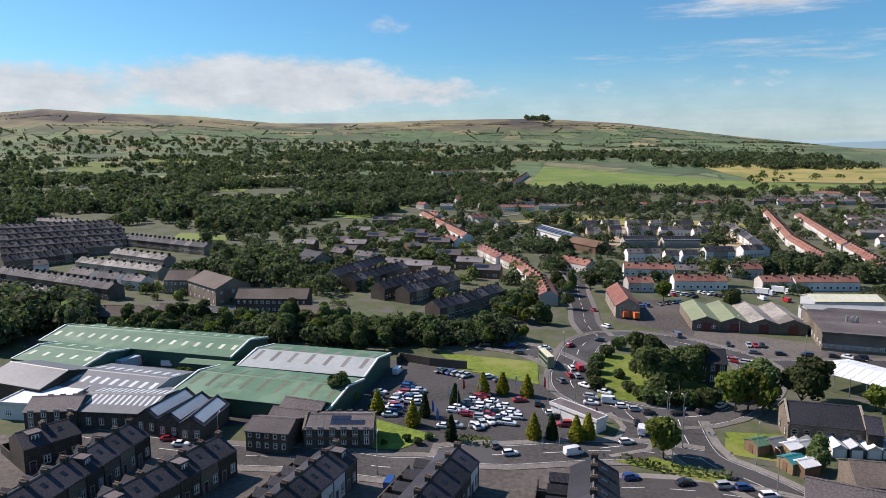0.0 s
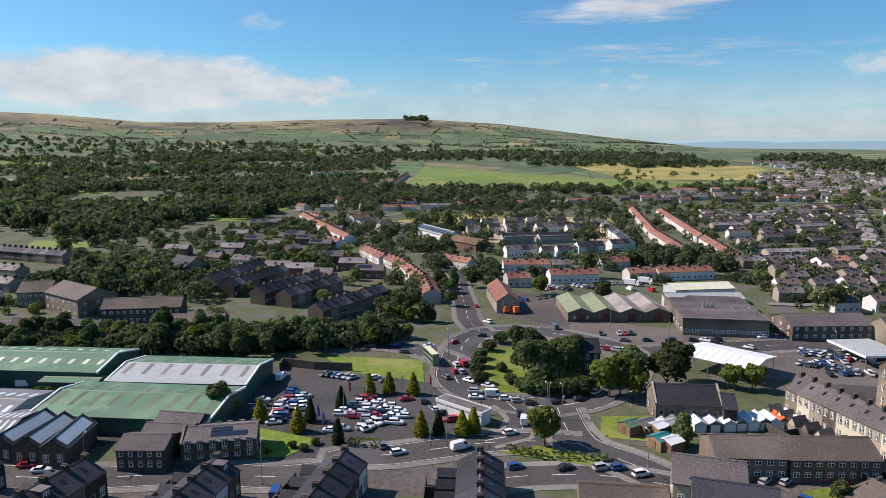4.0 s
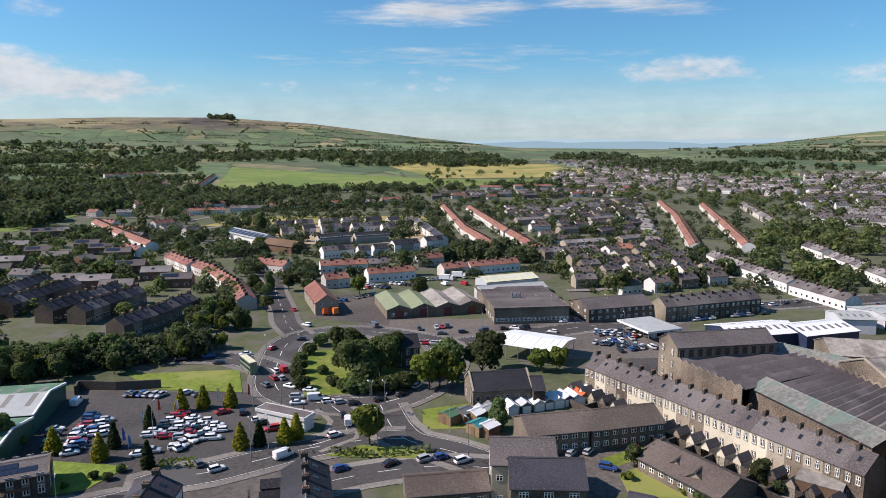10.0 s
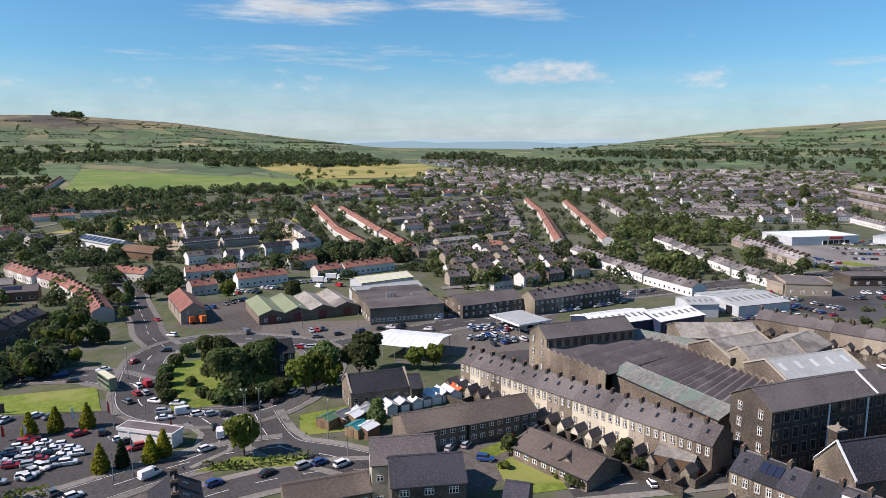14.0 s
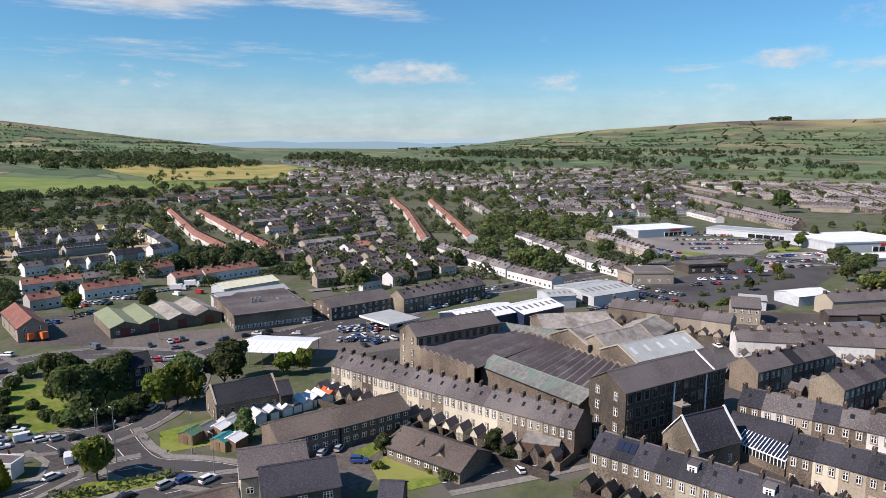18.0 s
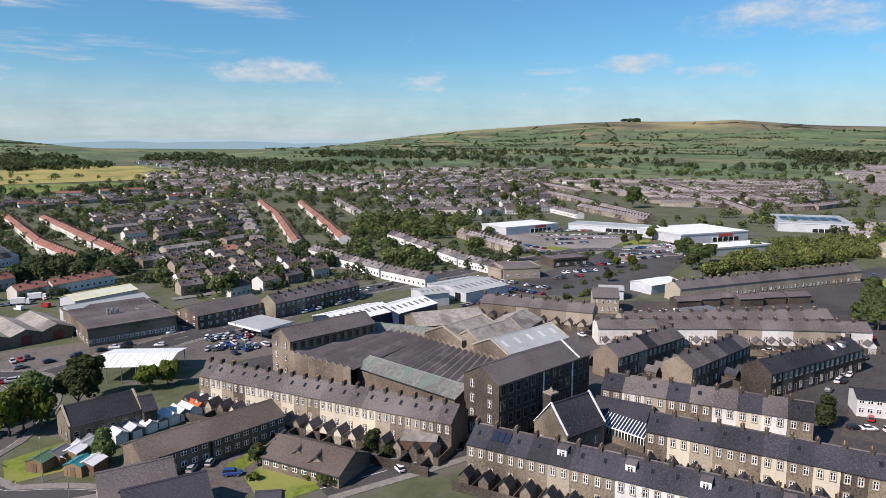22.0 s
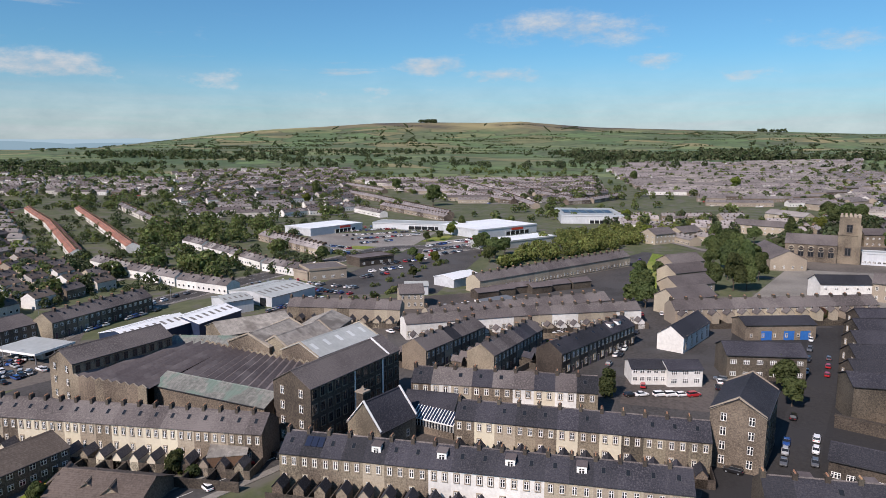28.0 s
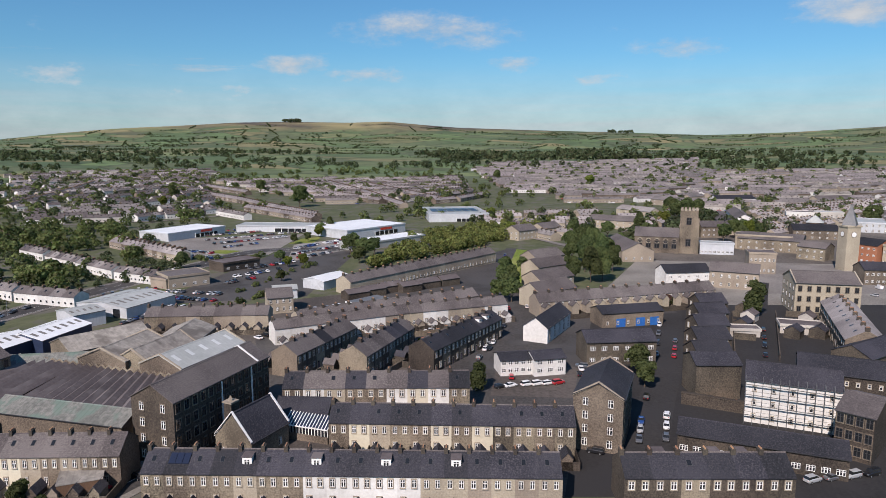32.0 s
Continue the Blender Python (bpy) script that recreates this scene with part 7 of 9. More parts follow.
# back yards between the cross streets
for _a, _b in (((163.0, 44.5), (189.0, 35.5)), ((164.0, 27.0), (196.0, 14.0)), ((150.0, 33.0), (158.0, 6.0)), ((196.0, 33.0), (208.0, 6.0))):
    garden_wall([_a, _b], 1.7, 0.3, STONE, "stone wall between the back yards")
for _x, _y, _k, _s in ((184.0, 31.5, 1, 1.1), (193.0, 21.0, 1, 1.0), (188.0, 24.5, 0, 0.8), (170.0, 39.0, 0, 0.7), (176.0, 22.5, 1, 0.9), (158.0, 28.0, 0, 0.9), (206.0, 12.0, 1, 0.9), (118.5, 8.0, 0, 0.6), (117.5, 26.0, 1, 0.6)):
    bush(_x, _y, _s, _k)
flat_patch("yard_paving", BRICK_RED, ((188.0, 27.0), (200.0, 21.5), (203.0, 12.0), (192.0, 15.0)), 0.055, "red brick paved back yard", "yard")
for _x, _y, _d, _c in ((180.0, 27.5, 70, "white"), (186.0, 33.5, 20, "silver"), (152.0, 24.0, 80, "white"), (160.5, 16.0, 70, "grey"), (206.0, 20.0, 110, "white")):
    car(_x, _y, _d, _c, where="parked in a back yard")
# church, clock tower
_o = thing("church", pose(369.0, -107.8, 0, 0, 0, run(369.0, -107.8, 375.0, -84.8)[1]), "sandstone parish church with square tower", "church")
part("tower", Solid().box(0, 9, -9, 0, 0, 23).box(-0.3, 9.3, -9.3, 0.3, 14, 14.6).box(-0.9, 1.1, -10, -8, 0, 19, 0, 0.2).box(-0.9, 1.1, -1, 1, 0, 19, 0, 0.2), STONE, _o)
for _i in range(5):
    part("merlon", Solid().box(_i * 1.9, _i * 1.9 + 1.1, -0.35, 0.05, 23, 24.1), STONE_PALE, _o)
    part("merlon", Solid().box(_i * 1.9, _i * 1.9 + 1.1, -9.05, -8.65, 23, 24.1), STONE_PALE, _o)
part("nave_wall", Solid().prism([(-12, 0), (2, 0), (2, 9), (-5, 13), (-12, 9)], 9, 32), STONE, _o)
part("nave_roof", slab(9, 32.3, -12.3, 8.9, -5, 13.2, 0.2), SLATE_BROWN, _o)
part("nave_roof", slab(9, 32.3, -5, 13.2, 2.3, 8.9, 0.2), SLATE_BROWN, _o)
_big = Matrix.Diagonal((2.2, 1.5, 2.2, 1))
for _i in range(5):
    for _y, _r in ((2.03, 180), (-12.03, 0)):
        part("window", WIN["mill"], None, _o, at=pose(11.5 + _i * 4.4, _y, 2.6, 0, 0, _r) @ _big)
        part("window_arch", Solid().cyl(0, 0, -0.06, 0.06, 1.5, 0, 14).cyl(0, 0, 0.06, 0.08, 1.1, 1, 14), (STONE_PALE, GLASS), _o, at=pose(11.5 + _i * 4.4, _y, 6.5, 90 if _r == 0 else -90))
for _z in (4, 15.5):
    for _x, _y, _r in ((4.5, 0.03, 180), (4.5, -9.03, 0), (-0.03, -4.5, -90)):
        part("window", WIN["mill"], None, _o, at=pose(_x, _y, _z, 0, 0, _r) @ _big)
_o = thing("clock_tower", pose(326.7, -164.1, 0, 0, 0, 10), "stone clock tower with a pale pyramid spire", "clock tower")
part("shaft", Solid().box(-3.2, 3.2, -3.2, 3.2, 0, 21).box(-3.6, 3.6, -3.6, 3.6, 20.4, 21.2), STONE_PALE, _o)
part("spire", Solid().cyl(0, 0, 21.2, 31, 4.2, 0, 4, 0.1), GREY_SHEET, _o)
for _r in (0, 90, 180, 270):
    part("clock_face", Solid().cyl(0, 0, 0, 0.12, 1.4, 0, 24).cyl(0, 0, 0.12, 0.16, 1.15, 1, 24), (STONE, WHITE), _o, at=pose(0, 0, 17, 0, 0, _r) @ pose(0, -3.25, 0, 90))
shed("red_brick_block", 357.8, -181.3, 344.0, -190.3, 14, 9.5, 12, BRICK_RED, SLATE, "red brick block with white windows", "building", windows="plain", storeys=3, bays=6)
for _x, _y in ((416.3, -10.5), (430.5, -26.8)):
    shed("flats_block", _x, _y, _x + 12, _y - 12, 12, 6, 9, STONE_PALE, SLATE_BROWN, "stone flats with slate roof", "flats", windows="plain", storeys=2, bays=5, gables="ab")
for _x, _y in ((247.5, -19.9), (270.8, -21.6), (298.7, -22.5), (323.5, -22.9)):
    shed("stepped_flats", _x - 6, _y + 7, _x + 6, _y - 7, 11, 6, 9, STONE_PALE, SLATE_BROWN, "stepped pale stone flats with slate roof", "flats", windows="plain", storeys=2, bays=5, group="stepped flats")
# roads and yards
road([(118.6, 57.0), (127.2, 45.6), (152.6, 50.1), (173.4, 59.8), (194.4, 68.5)], 6, 0, False)
road([(145.4, 4.0), (177.8, 1.6), (212.7, -2.2), (235.6, -6.3), (285.2, -1.5), (381.6, -9.7)], 6, 0, False)
road([(109.9, -25.8), (141.9, -34.3), (181.5, -46.9), (231.6, -60.0), (263.0, -68.8)], 8, 0, False, material=ASPHALT_SHADED)
road([(161.3, -64.7), (205.7, -80.3), (251.0, -96.1), (293.7, -112.9)], 7, 0, False, material=ASPHALT_SHADED)
road([(239.8, -6.4), (229.7, -34.0), (239.9, -63.0)], 6, 0, False)
road([(81.1, 74.9), (98.2, 66.4), (109.0, 61.6), (118.6, 57.0)], 6)
road([(109.8, -49.7), (117.1, -68.8)], 8, 0, False, material=ASPHALT_SHADED)
flat_patch("town_car_park", TARMAC_RED, ((152.3, 4.8), (170.9, -0.4), (174.9, -22.7), (152.3, -18.7)), 0.045, "tarmac car park behind the chapel", "yard")
flat_patch("mill_yard", TARMAC_RED, ((188.1, 128.1), (254.6, 104.0), (203.7, 66.7), (148.4, 49.0)), 0.03, "cobbled yards round the mill", "yard")
flat_patch("chapel_street", ASPHALT_SHADED, ((158.7, -30.1), (159.9, -45.6), (123.3, -35.3), (122.4, -23.7)), 0.03, "asphalt street beside the tall chapel", "street")
for _x, _y, _d, _c in ((164.7, -4.7, 0, "red"), (158.6, -4.3, -60, "white"), (159.7, -8.4, -60, "white"), (160.3, -10.9, -60, "white"), (160.9, -13.4, -60, "white"), (161.5, -16.0, -60, "red"), (157.7, -1.8, -60, "black"), (169.2, -13.4, 0, "black"), (172.6, -22.9, 0, "white"), (168.2, -21.9, 0, "black"), (222.3, -36.7, 0, "white"), (240.2, -11.9, 0, "white"), (237.2, -5.3, 0, "red")):
    car(_x, _y, _d, _c, where="parked in the town")
cars(177.6, 4.2, 202.7, -0.4, 6, 0, where="along the steep street")
cars(185.4, 1.7, 216.3, -4.0, 5, 0, where="along the steep street")
cars(223.7, -54.9, 181.2, -43.8, 4, 0, where="along the hill street")
cars(203.8, -54.8, 181.6, -48.7, 3, 0, where="along the hill street", colours=["red", "grey"])
cars(127.6, -28.4, 141.7, -31.9, 3, 0, where="beside the tall chapel")
cars(128.0, -33.7, 145.3, -38.1, 3, 0, where="beside the tall chapel")
cars(183.5, -73.5, 219.0, -86.1, 4, 0, where="along the lane", colours=["blue", "red", "black"])
cars(297.7, -1.5, 361.3, -6.2, 5, 0, where="along the upper street")
cars(114.9, -53.7, 119.2, -69.1, 4, 10, where="along the town street")
car(123.9, -19.6, 70, "black", "suv", where="beside the tall chapel")
car(153.2, -35.4, -17, "black", where="along the hill street")
car(174.6, -23.3, 75, "grey", "suv", where="beside the white offices")
for _x, _y, _s in ((156.1, 3.2, .62), (181.0, -38.6, .85), (160.8, -36.6, .8), (170.4, -37.0, .85), (233.8, -88.9, 1.1), (268.6, -7.1, .95), (312.3, -13.3, .8)):
    tree(_x, _y, _s)
BIGTREE.place(288.2, -41.0, .85, "large dense tree behind the terrace", sz=1.35)
BIGTREE.place(330.2, -52.1, .8, "large dense tree behind the terrace", sz=1.3)
BIGTREE.place(374.3, -48.1, 1.0, "large dense tree behind the terrace", sz=1.3)
TREES[1].place(244.0, -62.1, .5, "copper-leaved small tree in the street").children[1].data = quads_mesh("crown", leaf_cloud([(0, 0, 6, 3.6, 3.6, 3.6)], 1400, 0.4, 77), LEAF_COPPER)
# ---- retail park ----
shed("trade_unit", 152.7, 136.5, 174.5, 131.9, 14, 5.4, 7, BLUE_CLAD, WHITE_SHEET, "trade unit with white ribbed roof and navy cladding", "trade unit", lights=9, lightmat=STRIP_GREY)
shed("trade_unit", 171.1, 128.4, 189.5, 125.7, 13, 5.4, 7, BLUE_CLAD, WHITE_SHEET, "trade unit with white ribbed roof and navy cladding", "trade unit", lights=7, lightmat=STRIP_GREY)
shed("trade_unit", 202.7, 137.0, 211.2, 131.5, 12, 4.6, 5.6, GREY_CLAD, PALE_SHEET, "low trade unit with pale blue roof", "trade unit", lights=5, lightmat=STRIP_GREY)
_w = 2 * 11.3
_o = shed("curved_unit", 217.3, 133.6, 239.0, 127.1, _w, 3.7, 5.2, GREY_CLAD, PALE_SHEET, "car workshop with pale shallow sheet roof", "trade unit", doors=(("a", .2, 3.0, 3.0, GLASS), ("a", .5, 3.0, 3.0, GLASS), ("a", .8, 3.0, 3.0, GLASS)), lights=8, lightmat=STRIP_GREY)
flat_block("small_shop", 260.3, 131.8, 274.1, 124.9, 10, 4, STONE_PALE, FELT, "small flat-roofed stone shop", "shop", "wide", 1, 3)
shed("pale_unit", 250.1, 84.6, 253.2, 76.1, 9, 3.6, 4.6, GREY_CLAD, PALE_SHEET, "small trade unit with pale roof", "trade unit")
shed("pale_unit", 266.0, 73.0, 281.0, 65.5, 11, 3.6, 4.8, GREY_CLAD, WHITE_SHEET, "trade unit with white roof", "trade unit")
shed("ochre_house", 228.8, 79.8, 232.3, 71.8, 11, 5.6, 8, STONE_PALE, SLATE_BROWN, "ochre stone house with hipped slate roof", "house", windows="tall", storeys=2, bays=4)
def store(ax, ay, bx, by, depth, h, roof, label, sign=None, glazed=True):
    length, ang = run(ax, ay, bx, by)
    ob = flat_block("supermarket", ax, ay, bx, by, depth, h, GREY_CLAD, roof, label, "supermarket", parapet=0.3)
    if glazed:
        part("shop_front", Solid().box(length * 0.45, length * 0.85, -0.15, 0, 0.2, 2.5), GLASS, ob)
        for i in range(5):
            part("mullion", Solid().box(length * (0.45 + 0.08 * i), length * (0.45 + 0.08 * i) + 0.3, -0.35, -0.05, 0, 3.0), WHITE, ob)
    if sign:
        part("sign_board", Solid().box(length * 0.55, length * 0.75, -0.4, -0.1, 3.2, 4.6), sign, ob)
    return ob
store(392.4, 195.6, 433.6, 177.0, 26, 4.8, WHITE_SHEET, "grey supermarket with white roof and dark red sign", RED)
store(442.0, 172.7, 442.6, 114.9, 18, 4.2, PALE_SHEET, "long low grey retail store", None)
store(410.3, 90.3, 452.8, 59.9, 40, 5.4, WHITE_SHEET, "large white store with red glazed corner", RED)
flat_block("store_extension", 363.9, 73.7, 407.0, 42.1, 16, 4.0, PALE_SHEET, WHITE_SHEET, "white sheet-clad store extension", "supermarket")
_o = store(507.7, 49.0, 516.3, 4.2, 60, 6, PALE_SHEET, "white retail building with solar panels on the roof", None)
_L = run(507.7, 49.0, 516.3, 4.2)[0]
for _i in range(6):
    for _j in range(1, 3):
        part("solar_array", Solid().box(4 + _i * (_L - 8) / 6, 3 + (_i + 1) * (_L - 8) / 6, 6 + _j * 13, 17 + _j * 13, 6.2, 6.4), SOLAR, _o)
flat_patch("retail_car_park", CARPARK, ((342.4, 170.8), (405.3, 201.9), (433.0, 124.0), (349.7, 119.4)), 0.045, "large tarmac supermarket car park", "yard")
flat_patch("retail_car_park", ASPHALT, ((233.1, 126.5), (399.1, 114.3), (376.6, 74.7), (252.5, 72.1)), 0.04, "asphalt retail car parks and service roads", "yard")
# car park rows, seen over the roofs
for _k, (_p, _q) in enumerate((((429.8, 200.9), (476.0, 138.0)), ((414.8, 188.8), (464.7, 130.6)), ((398.4, 176.5), (441.7, 127.9)), ((383.6, 164.6), (418.2, 130.3)), ((370.3, 153.1), (389.0, 137.1)), ((342.5, 164.2), (330.1, 135.7)), ((356.1, 166.4), (349.6, 150.0)),
                               ((368.7, 111.4), (408.6, 92.0)), ((348.6, 106.8), (379.3, 90.0)), ((337.5, 100.3), (358.0, 87.9)), ((394.0, 100.2), (390.8, 86.2)), ((306.2, 114.9), (328.5, 99.1)), ((286.6, 114.4), (307.0, 99.4)), ((272.5, 112.7), (285.5, 104.3)), ((255.8, 129.4), (252.1, 105.5)), ((244.9, 125.1), (241.3, 103.3)), ((230.9, 124.2), (229.1, 109.8)))):
    cars(*_p, *_q, max(4, round(run(*_p, *_q)[0] / 2.1)), 85, False, where="in the retail car park", group="retail park cars", skip=0.16)
flat_patch("retail_car_park", CARPARK, ((326.6, 102.9), (385.8, 116.6), (420.9, 89.6), (369.9, 81.5)), 0.05, "tarmac car park beside the white store", "yard")
flat_patch("verge", LAWN, ((353.2, 162.1), (363.1, 152.2), (361.4, 135.8), (349.4, 136.3)), 0.06, "grass verge of the retail park", "lawn")
flat_patch("verge", LAWN, ((388.9, 121.1), (411.9, 119.2), (422.6, 109.5), (395.6, 107.5)), 0.06, "grass verge of the retail park", "lawn")
flat_block("bank_kiosk", 298.4, 123.5, 314.6, 112.1, 12, 4, STONE_DARK, FELT, "low dark flat-roofed restaurant in the car park", "restaurant", "wide", 1, 4)
flat_block("stone_kiosk", 260.6, 130.9, 272.3, 118.9, 14, 5, STONE_PALE, SLATE_BROWN, "low stone shop with dark roof in the car park", "shop", "wide", 1, 4)
for _x, _y, _s in ((325.3, 105.5, .7), (314.3, 98.4, .7), (317.8, 91.6, .8), (353.4, 76.3, 1.2), (339.3, 66.2, 1.2), (436.1, 113.0, .8), (447.1, 110.2, .9), (390.4, 118.0, .7), (398.8, 111.8, .7), (305.1, 146.3, .9), (280.5, 90.8, .6), (353.9, 63.4, 1.1), (326.8, 66.3, 1.0)):
    tree(_x, _y, _s)
for _n, _q in enumerate((((252.0, 104.0), (256.0, 100.0), (330.0, 84.0), (326.0, 88.0)), ((318.0, 128.0), (322.0, 126.0), (350.0, 118.0), (346.0, 122.0)), ((226.0, 100.0), (230.0, 98.0), (262.0, 82.0), (258.0, 86.0)), ((338.0, 78.0), (344.0, 74.0), (372.0, 66.0), (368.0, 72.0)), ((330.0, 168.0), (336.0, 164.0), (330.0, 132.0), (326.0, 136.0)))):
    thicket("planting_strip", *_q, 16, 1.2, 3.4, 120 + _n, "low shrubs and young trees between the parking bays", WOOD_LIGHT)
# ---- town centre ----
for _a, _b, _w, _e, _r, _m, _f, _n in (((442.1, -129.4), (443.3, -145.1), 12, 7, 10, STONE, SLATE_BROWN, 5), ((399.2, -141.1), (384.1, -169.6), 24, 6.5, 9, STONE, SLATE_BROWN, 8), ((297.0, -154.4), (296.4, -165.3), 11, 6.4, 9, STONE, SLATE, 5), ((490.3, -69.4), (473.5, -101.4), 13, 6, 9, STONE_PALE, SLATE_BROWN, 8),
                                       ((684.6, -212.9), (692.1, -252.0), 16, 6, 9, RENDER_WHITE, SLATE, 6), ((557.7, -190.6), (494.5, -176.4), 12, 6, 9, RENDER_WHITE, SLATE_BROWN, 3), ((527.6, -168.9), (449.7, -154.3), 12, 6, 9, STONE_PALE, SLATE_BROWN, 3), ((363.1, -159.4), (353.6, -169.0), 12, 6.5, 9, STONE, SLATE_BROWN, 4),
                                       ((439.3, -185.2), (435.2, -210.5), 14, 6, 9, STONE, SLATE, 6), ((676.3, -155.8), (634.4, -184.0), 12, 6, 9, STONE_PALE, TILE_GREY, 5), ((571.9, -104.6), (542.9, -125.5), 12, 6, 9, STONE_PALE, TILE_GREY, 5), ((679.6, -305.4), (693.1, -343.2), 14, 6, 9, STONE_PALE, SLATE_BROWN, 5)):
    shed("town_block", *_a, *_b, _w, _e, _r, _m, _f, "gabled stone or rendered building in the town centre", "building", windows="plain", storeys=2, bays=_n, sides="fb", group="town centre blocks")
for _a, _b, _dd, _h, _m, _f in (((314.5, -115.4), (312.6, -126.6), 10, 9.5, STONE_PALE, FELT), ((527.4, -218.2), (521.3, -236.0), 12, 8, RENDER_WHITE, FELT), ((521.4, -236.8), (515.5, -254.1), 12, 8.5, RENDER_GREY, PALE_SHEET), ((468.8, -236.2), (461.7, -256.4), 30, 7, GREY_CLAD, PALE_SHEET), ((340.5, -187.4), (333.4, -193.8), 12, 10, STONE_PALE, SLATE)):
    flat_block("town_shop", *_a, *_b, _dd, _h, _m, _f, "flat-roofed town centre shop with upper windows", "shop", "tall", 2, 6, group="town centre shops")
_o = thing("market_lantern", pose(458.0, -207.9, 0, 0, 0, 20), "pale glazed pyramid lantern over the market roof", "roof lantern")
part("base", Solid().box(-5, 5, -5, 5, 0, 8), STONE, _o)
part("roof", Solid().cyl(0, 0, 8, 12.5, 7.2, 0, 4, 0.3), PALE_SHEET, _o)
flat_patch("centre_yard", CARPARK, ((270.5, -101.1), (335.1, -116.4), (340.7, -189.6), (274.5, -153.8)), 0.03, "paved streets round the civic building", "street")
flat_patch("centre_street", TARMAC_RED, ((347.6, -64.7), (554.8, -101.9), (661.7, -363.0), (340.7, -189.6)), 0.02, "paved streets of the town centre", "street")
flat_patch("terrace_gardens", LAWN, ((285.0, 0.9), (381.5, -8.1), (372.3, -21.8), (274.6, -14.1)), 0.05, "grass slope beside the steep street", "lawn")
car(283.1, -155.7, 0, "white", "van", where="in the town centre")
cars(273.9, -145.4, 264.1, -147.8, 3, 10, where="in the town centre")
cars(392.9, -158.1, 624.2, -245.8, 12, 0, False, where="along the main shopping street")
for _x, _y, _s in ((418.6, -137.8, 1.3), (434.5, -149.8, 1.4), (440.6, -160.5, 1.4), (430.5, -163.7, 1.2), (409.7, -145.3, 1.2), (404.8, -81.5, 1.1), (396.1, -86.2, 1.2), (375.9, -69.2, .9), (498.4, -121.8, 1.4), (536.9, -139.6, 1.6), (558.7, -154.0, 1.7), (572.9, -166.9, 1.5), (605.3, -152.2, 1.4), (510.0, -274.1, 1.3), (516.8, -271.8, 1.2), (356.0, -59.0, 1.2), (384.1, -42.4, 1.1), (433.8, -71.4, 1.1), (432.2, -50.0, 1.2), (253.0, -1.4, .9), (248.7, -6.6, 1.0), (285.4, -3.9, .9), (458.1, -95.6, 1.2)):
    tree(_x, _y, _s)
# yards between the hill streets
for _p, _q in (((233.2, -81.4), (232.2, -88.3)), ((221.9, -77.6), (220.3, -83.9)), ((205.1, -72.3), (203.2, -78.2)), ((219.7, -95.2), (216.4, -104.4)), ((234.6, -99.4), (231.6, -110.1)), ((233.2, -81.2), (182.9, -65.2)), ((234.4, -96.0), (183.8, -77.3))):
    garden_wall([_p, _q], 2.0, 0.3, STONE_DARK, "yard wall behind the hill street")
for _x, _y, _c in ((215.0, -77.7, SLATE), (225.9, -83.6, FELT), (206.4, -89.7, SLATE), (223.7, -101.2, FELT), (207.0, -97.3, SLATE), (236.7, -85.5, SLATE_BROWN)):
    shed("yard_outhouse", _x, _y, _x + 4, _y - 3, 4.5, 2.6, 4.0, RENDER_GREY if _c is FELT else STONE_DARK, _c, "small outbuilding in a hill street yard", "outhouse", over=0.1, group="hill street outhouses")
_o = thing("bell_cote", pose(117.7, 48.6, 0, 0, 0, -20), "dark stone bell cote of the hall", "bell cote")
part("shaft", Solid().box(-0.9, 0.9, -0.9, 0.9, 0, 10.6), STONE_DARK, _o)
part("cap", Solid().box(-1.1, 1.1, -1.1, 1.1, 10.6, 10.9).cyl(0, 0, 10.9, 11.8, 0.5, 0, 4, 0.15), STONE_PALE, _o)
for _x, _y, _s, _z in ((287.6, -33.6, .7, 1.0), (291.0, -46.4, .72, 1.3), (311.6, -41.6, .8, 1.55), (312.6, -54.3, .65, 1.1), (335.6, -38.4, .75, 1.25), (350.1, -51.4, .8, 1.4), (263.3, -5.8, .75, .8), (298.0, -5.2, .7, .8)):
    BIGTREE.place(_x, _y, _s, "large dense tree behind the terrace", sz=_z)
fill_town = ((528.3, 17.3), (595.6, -71.1), (402.3, -49.6), (410.4, -17.8))


# ---- housing further out ----
def F(wall, roof, **k):
    a = dict(w=5.2, d=6.8, eave=3.8, ridge=5.8, windows="far", rear=False, doors=False)
    a.update(k)
    return House("house", wall=wall, roof=roof, far=True, **a)


RED_F = [F(RENDER_GREY, TILE_RED), F(RENDER_WHITE, TILE_RED)]
GREY_F = [F(RENDER_GREY, TILE_GREY), F(RENDER_GREY, SLATE_BROWN), F(STONE, SLATE_BROWN)]
WHITE_F = [F(RENDER_WHITE, SLATE_BROWN), F(RENDER_WHITE, TILE_GREY)]
STONE_W = [F(STONE_DARK, SLATE, w=4.0, d=7, eave=4.4, ridge=6.6), F(STONE, SLATE, w=4.0, d=7, eave=4.4, ridge=6.6), F(STONE, SLATE_BROWN, w=4.0, d=7, eave=4.4, ridge=6.6)]
STONE_F = [F(STONE, SLATE_PALE, w=5, d=7.6), F(STONE_PALE, SLATE_PALE, w=5, d=7.6)]
BROWN_F = [F(w_, r_, w=5.0, d=7.2) for w_, r_ in ((STONE_PALE, SLATE_PALE), (RENDER_GREY, SLATE_BROWN), (STONE_PALE, SLATE_BROWN), (RENDER_WHITE, SLATE_PALE), (STONE, TILE_GREY), (STONE_PALE, TILE_GREY))]
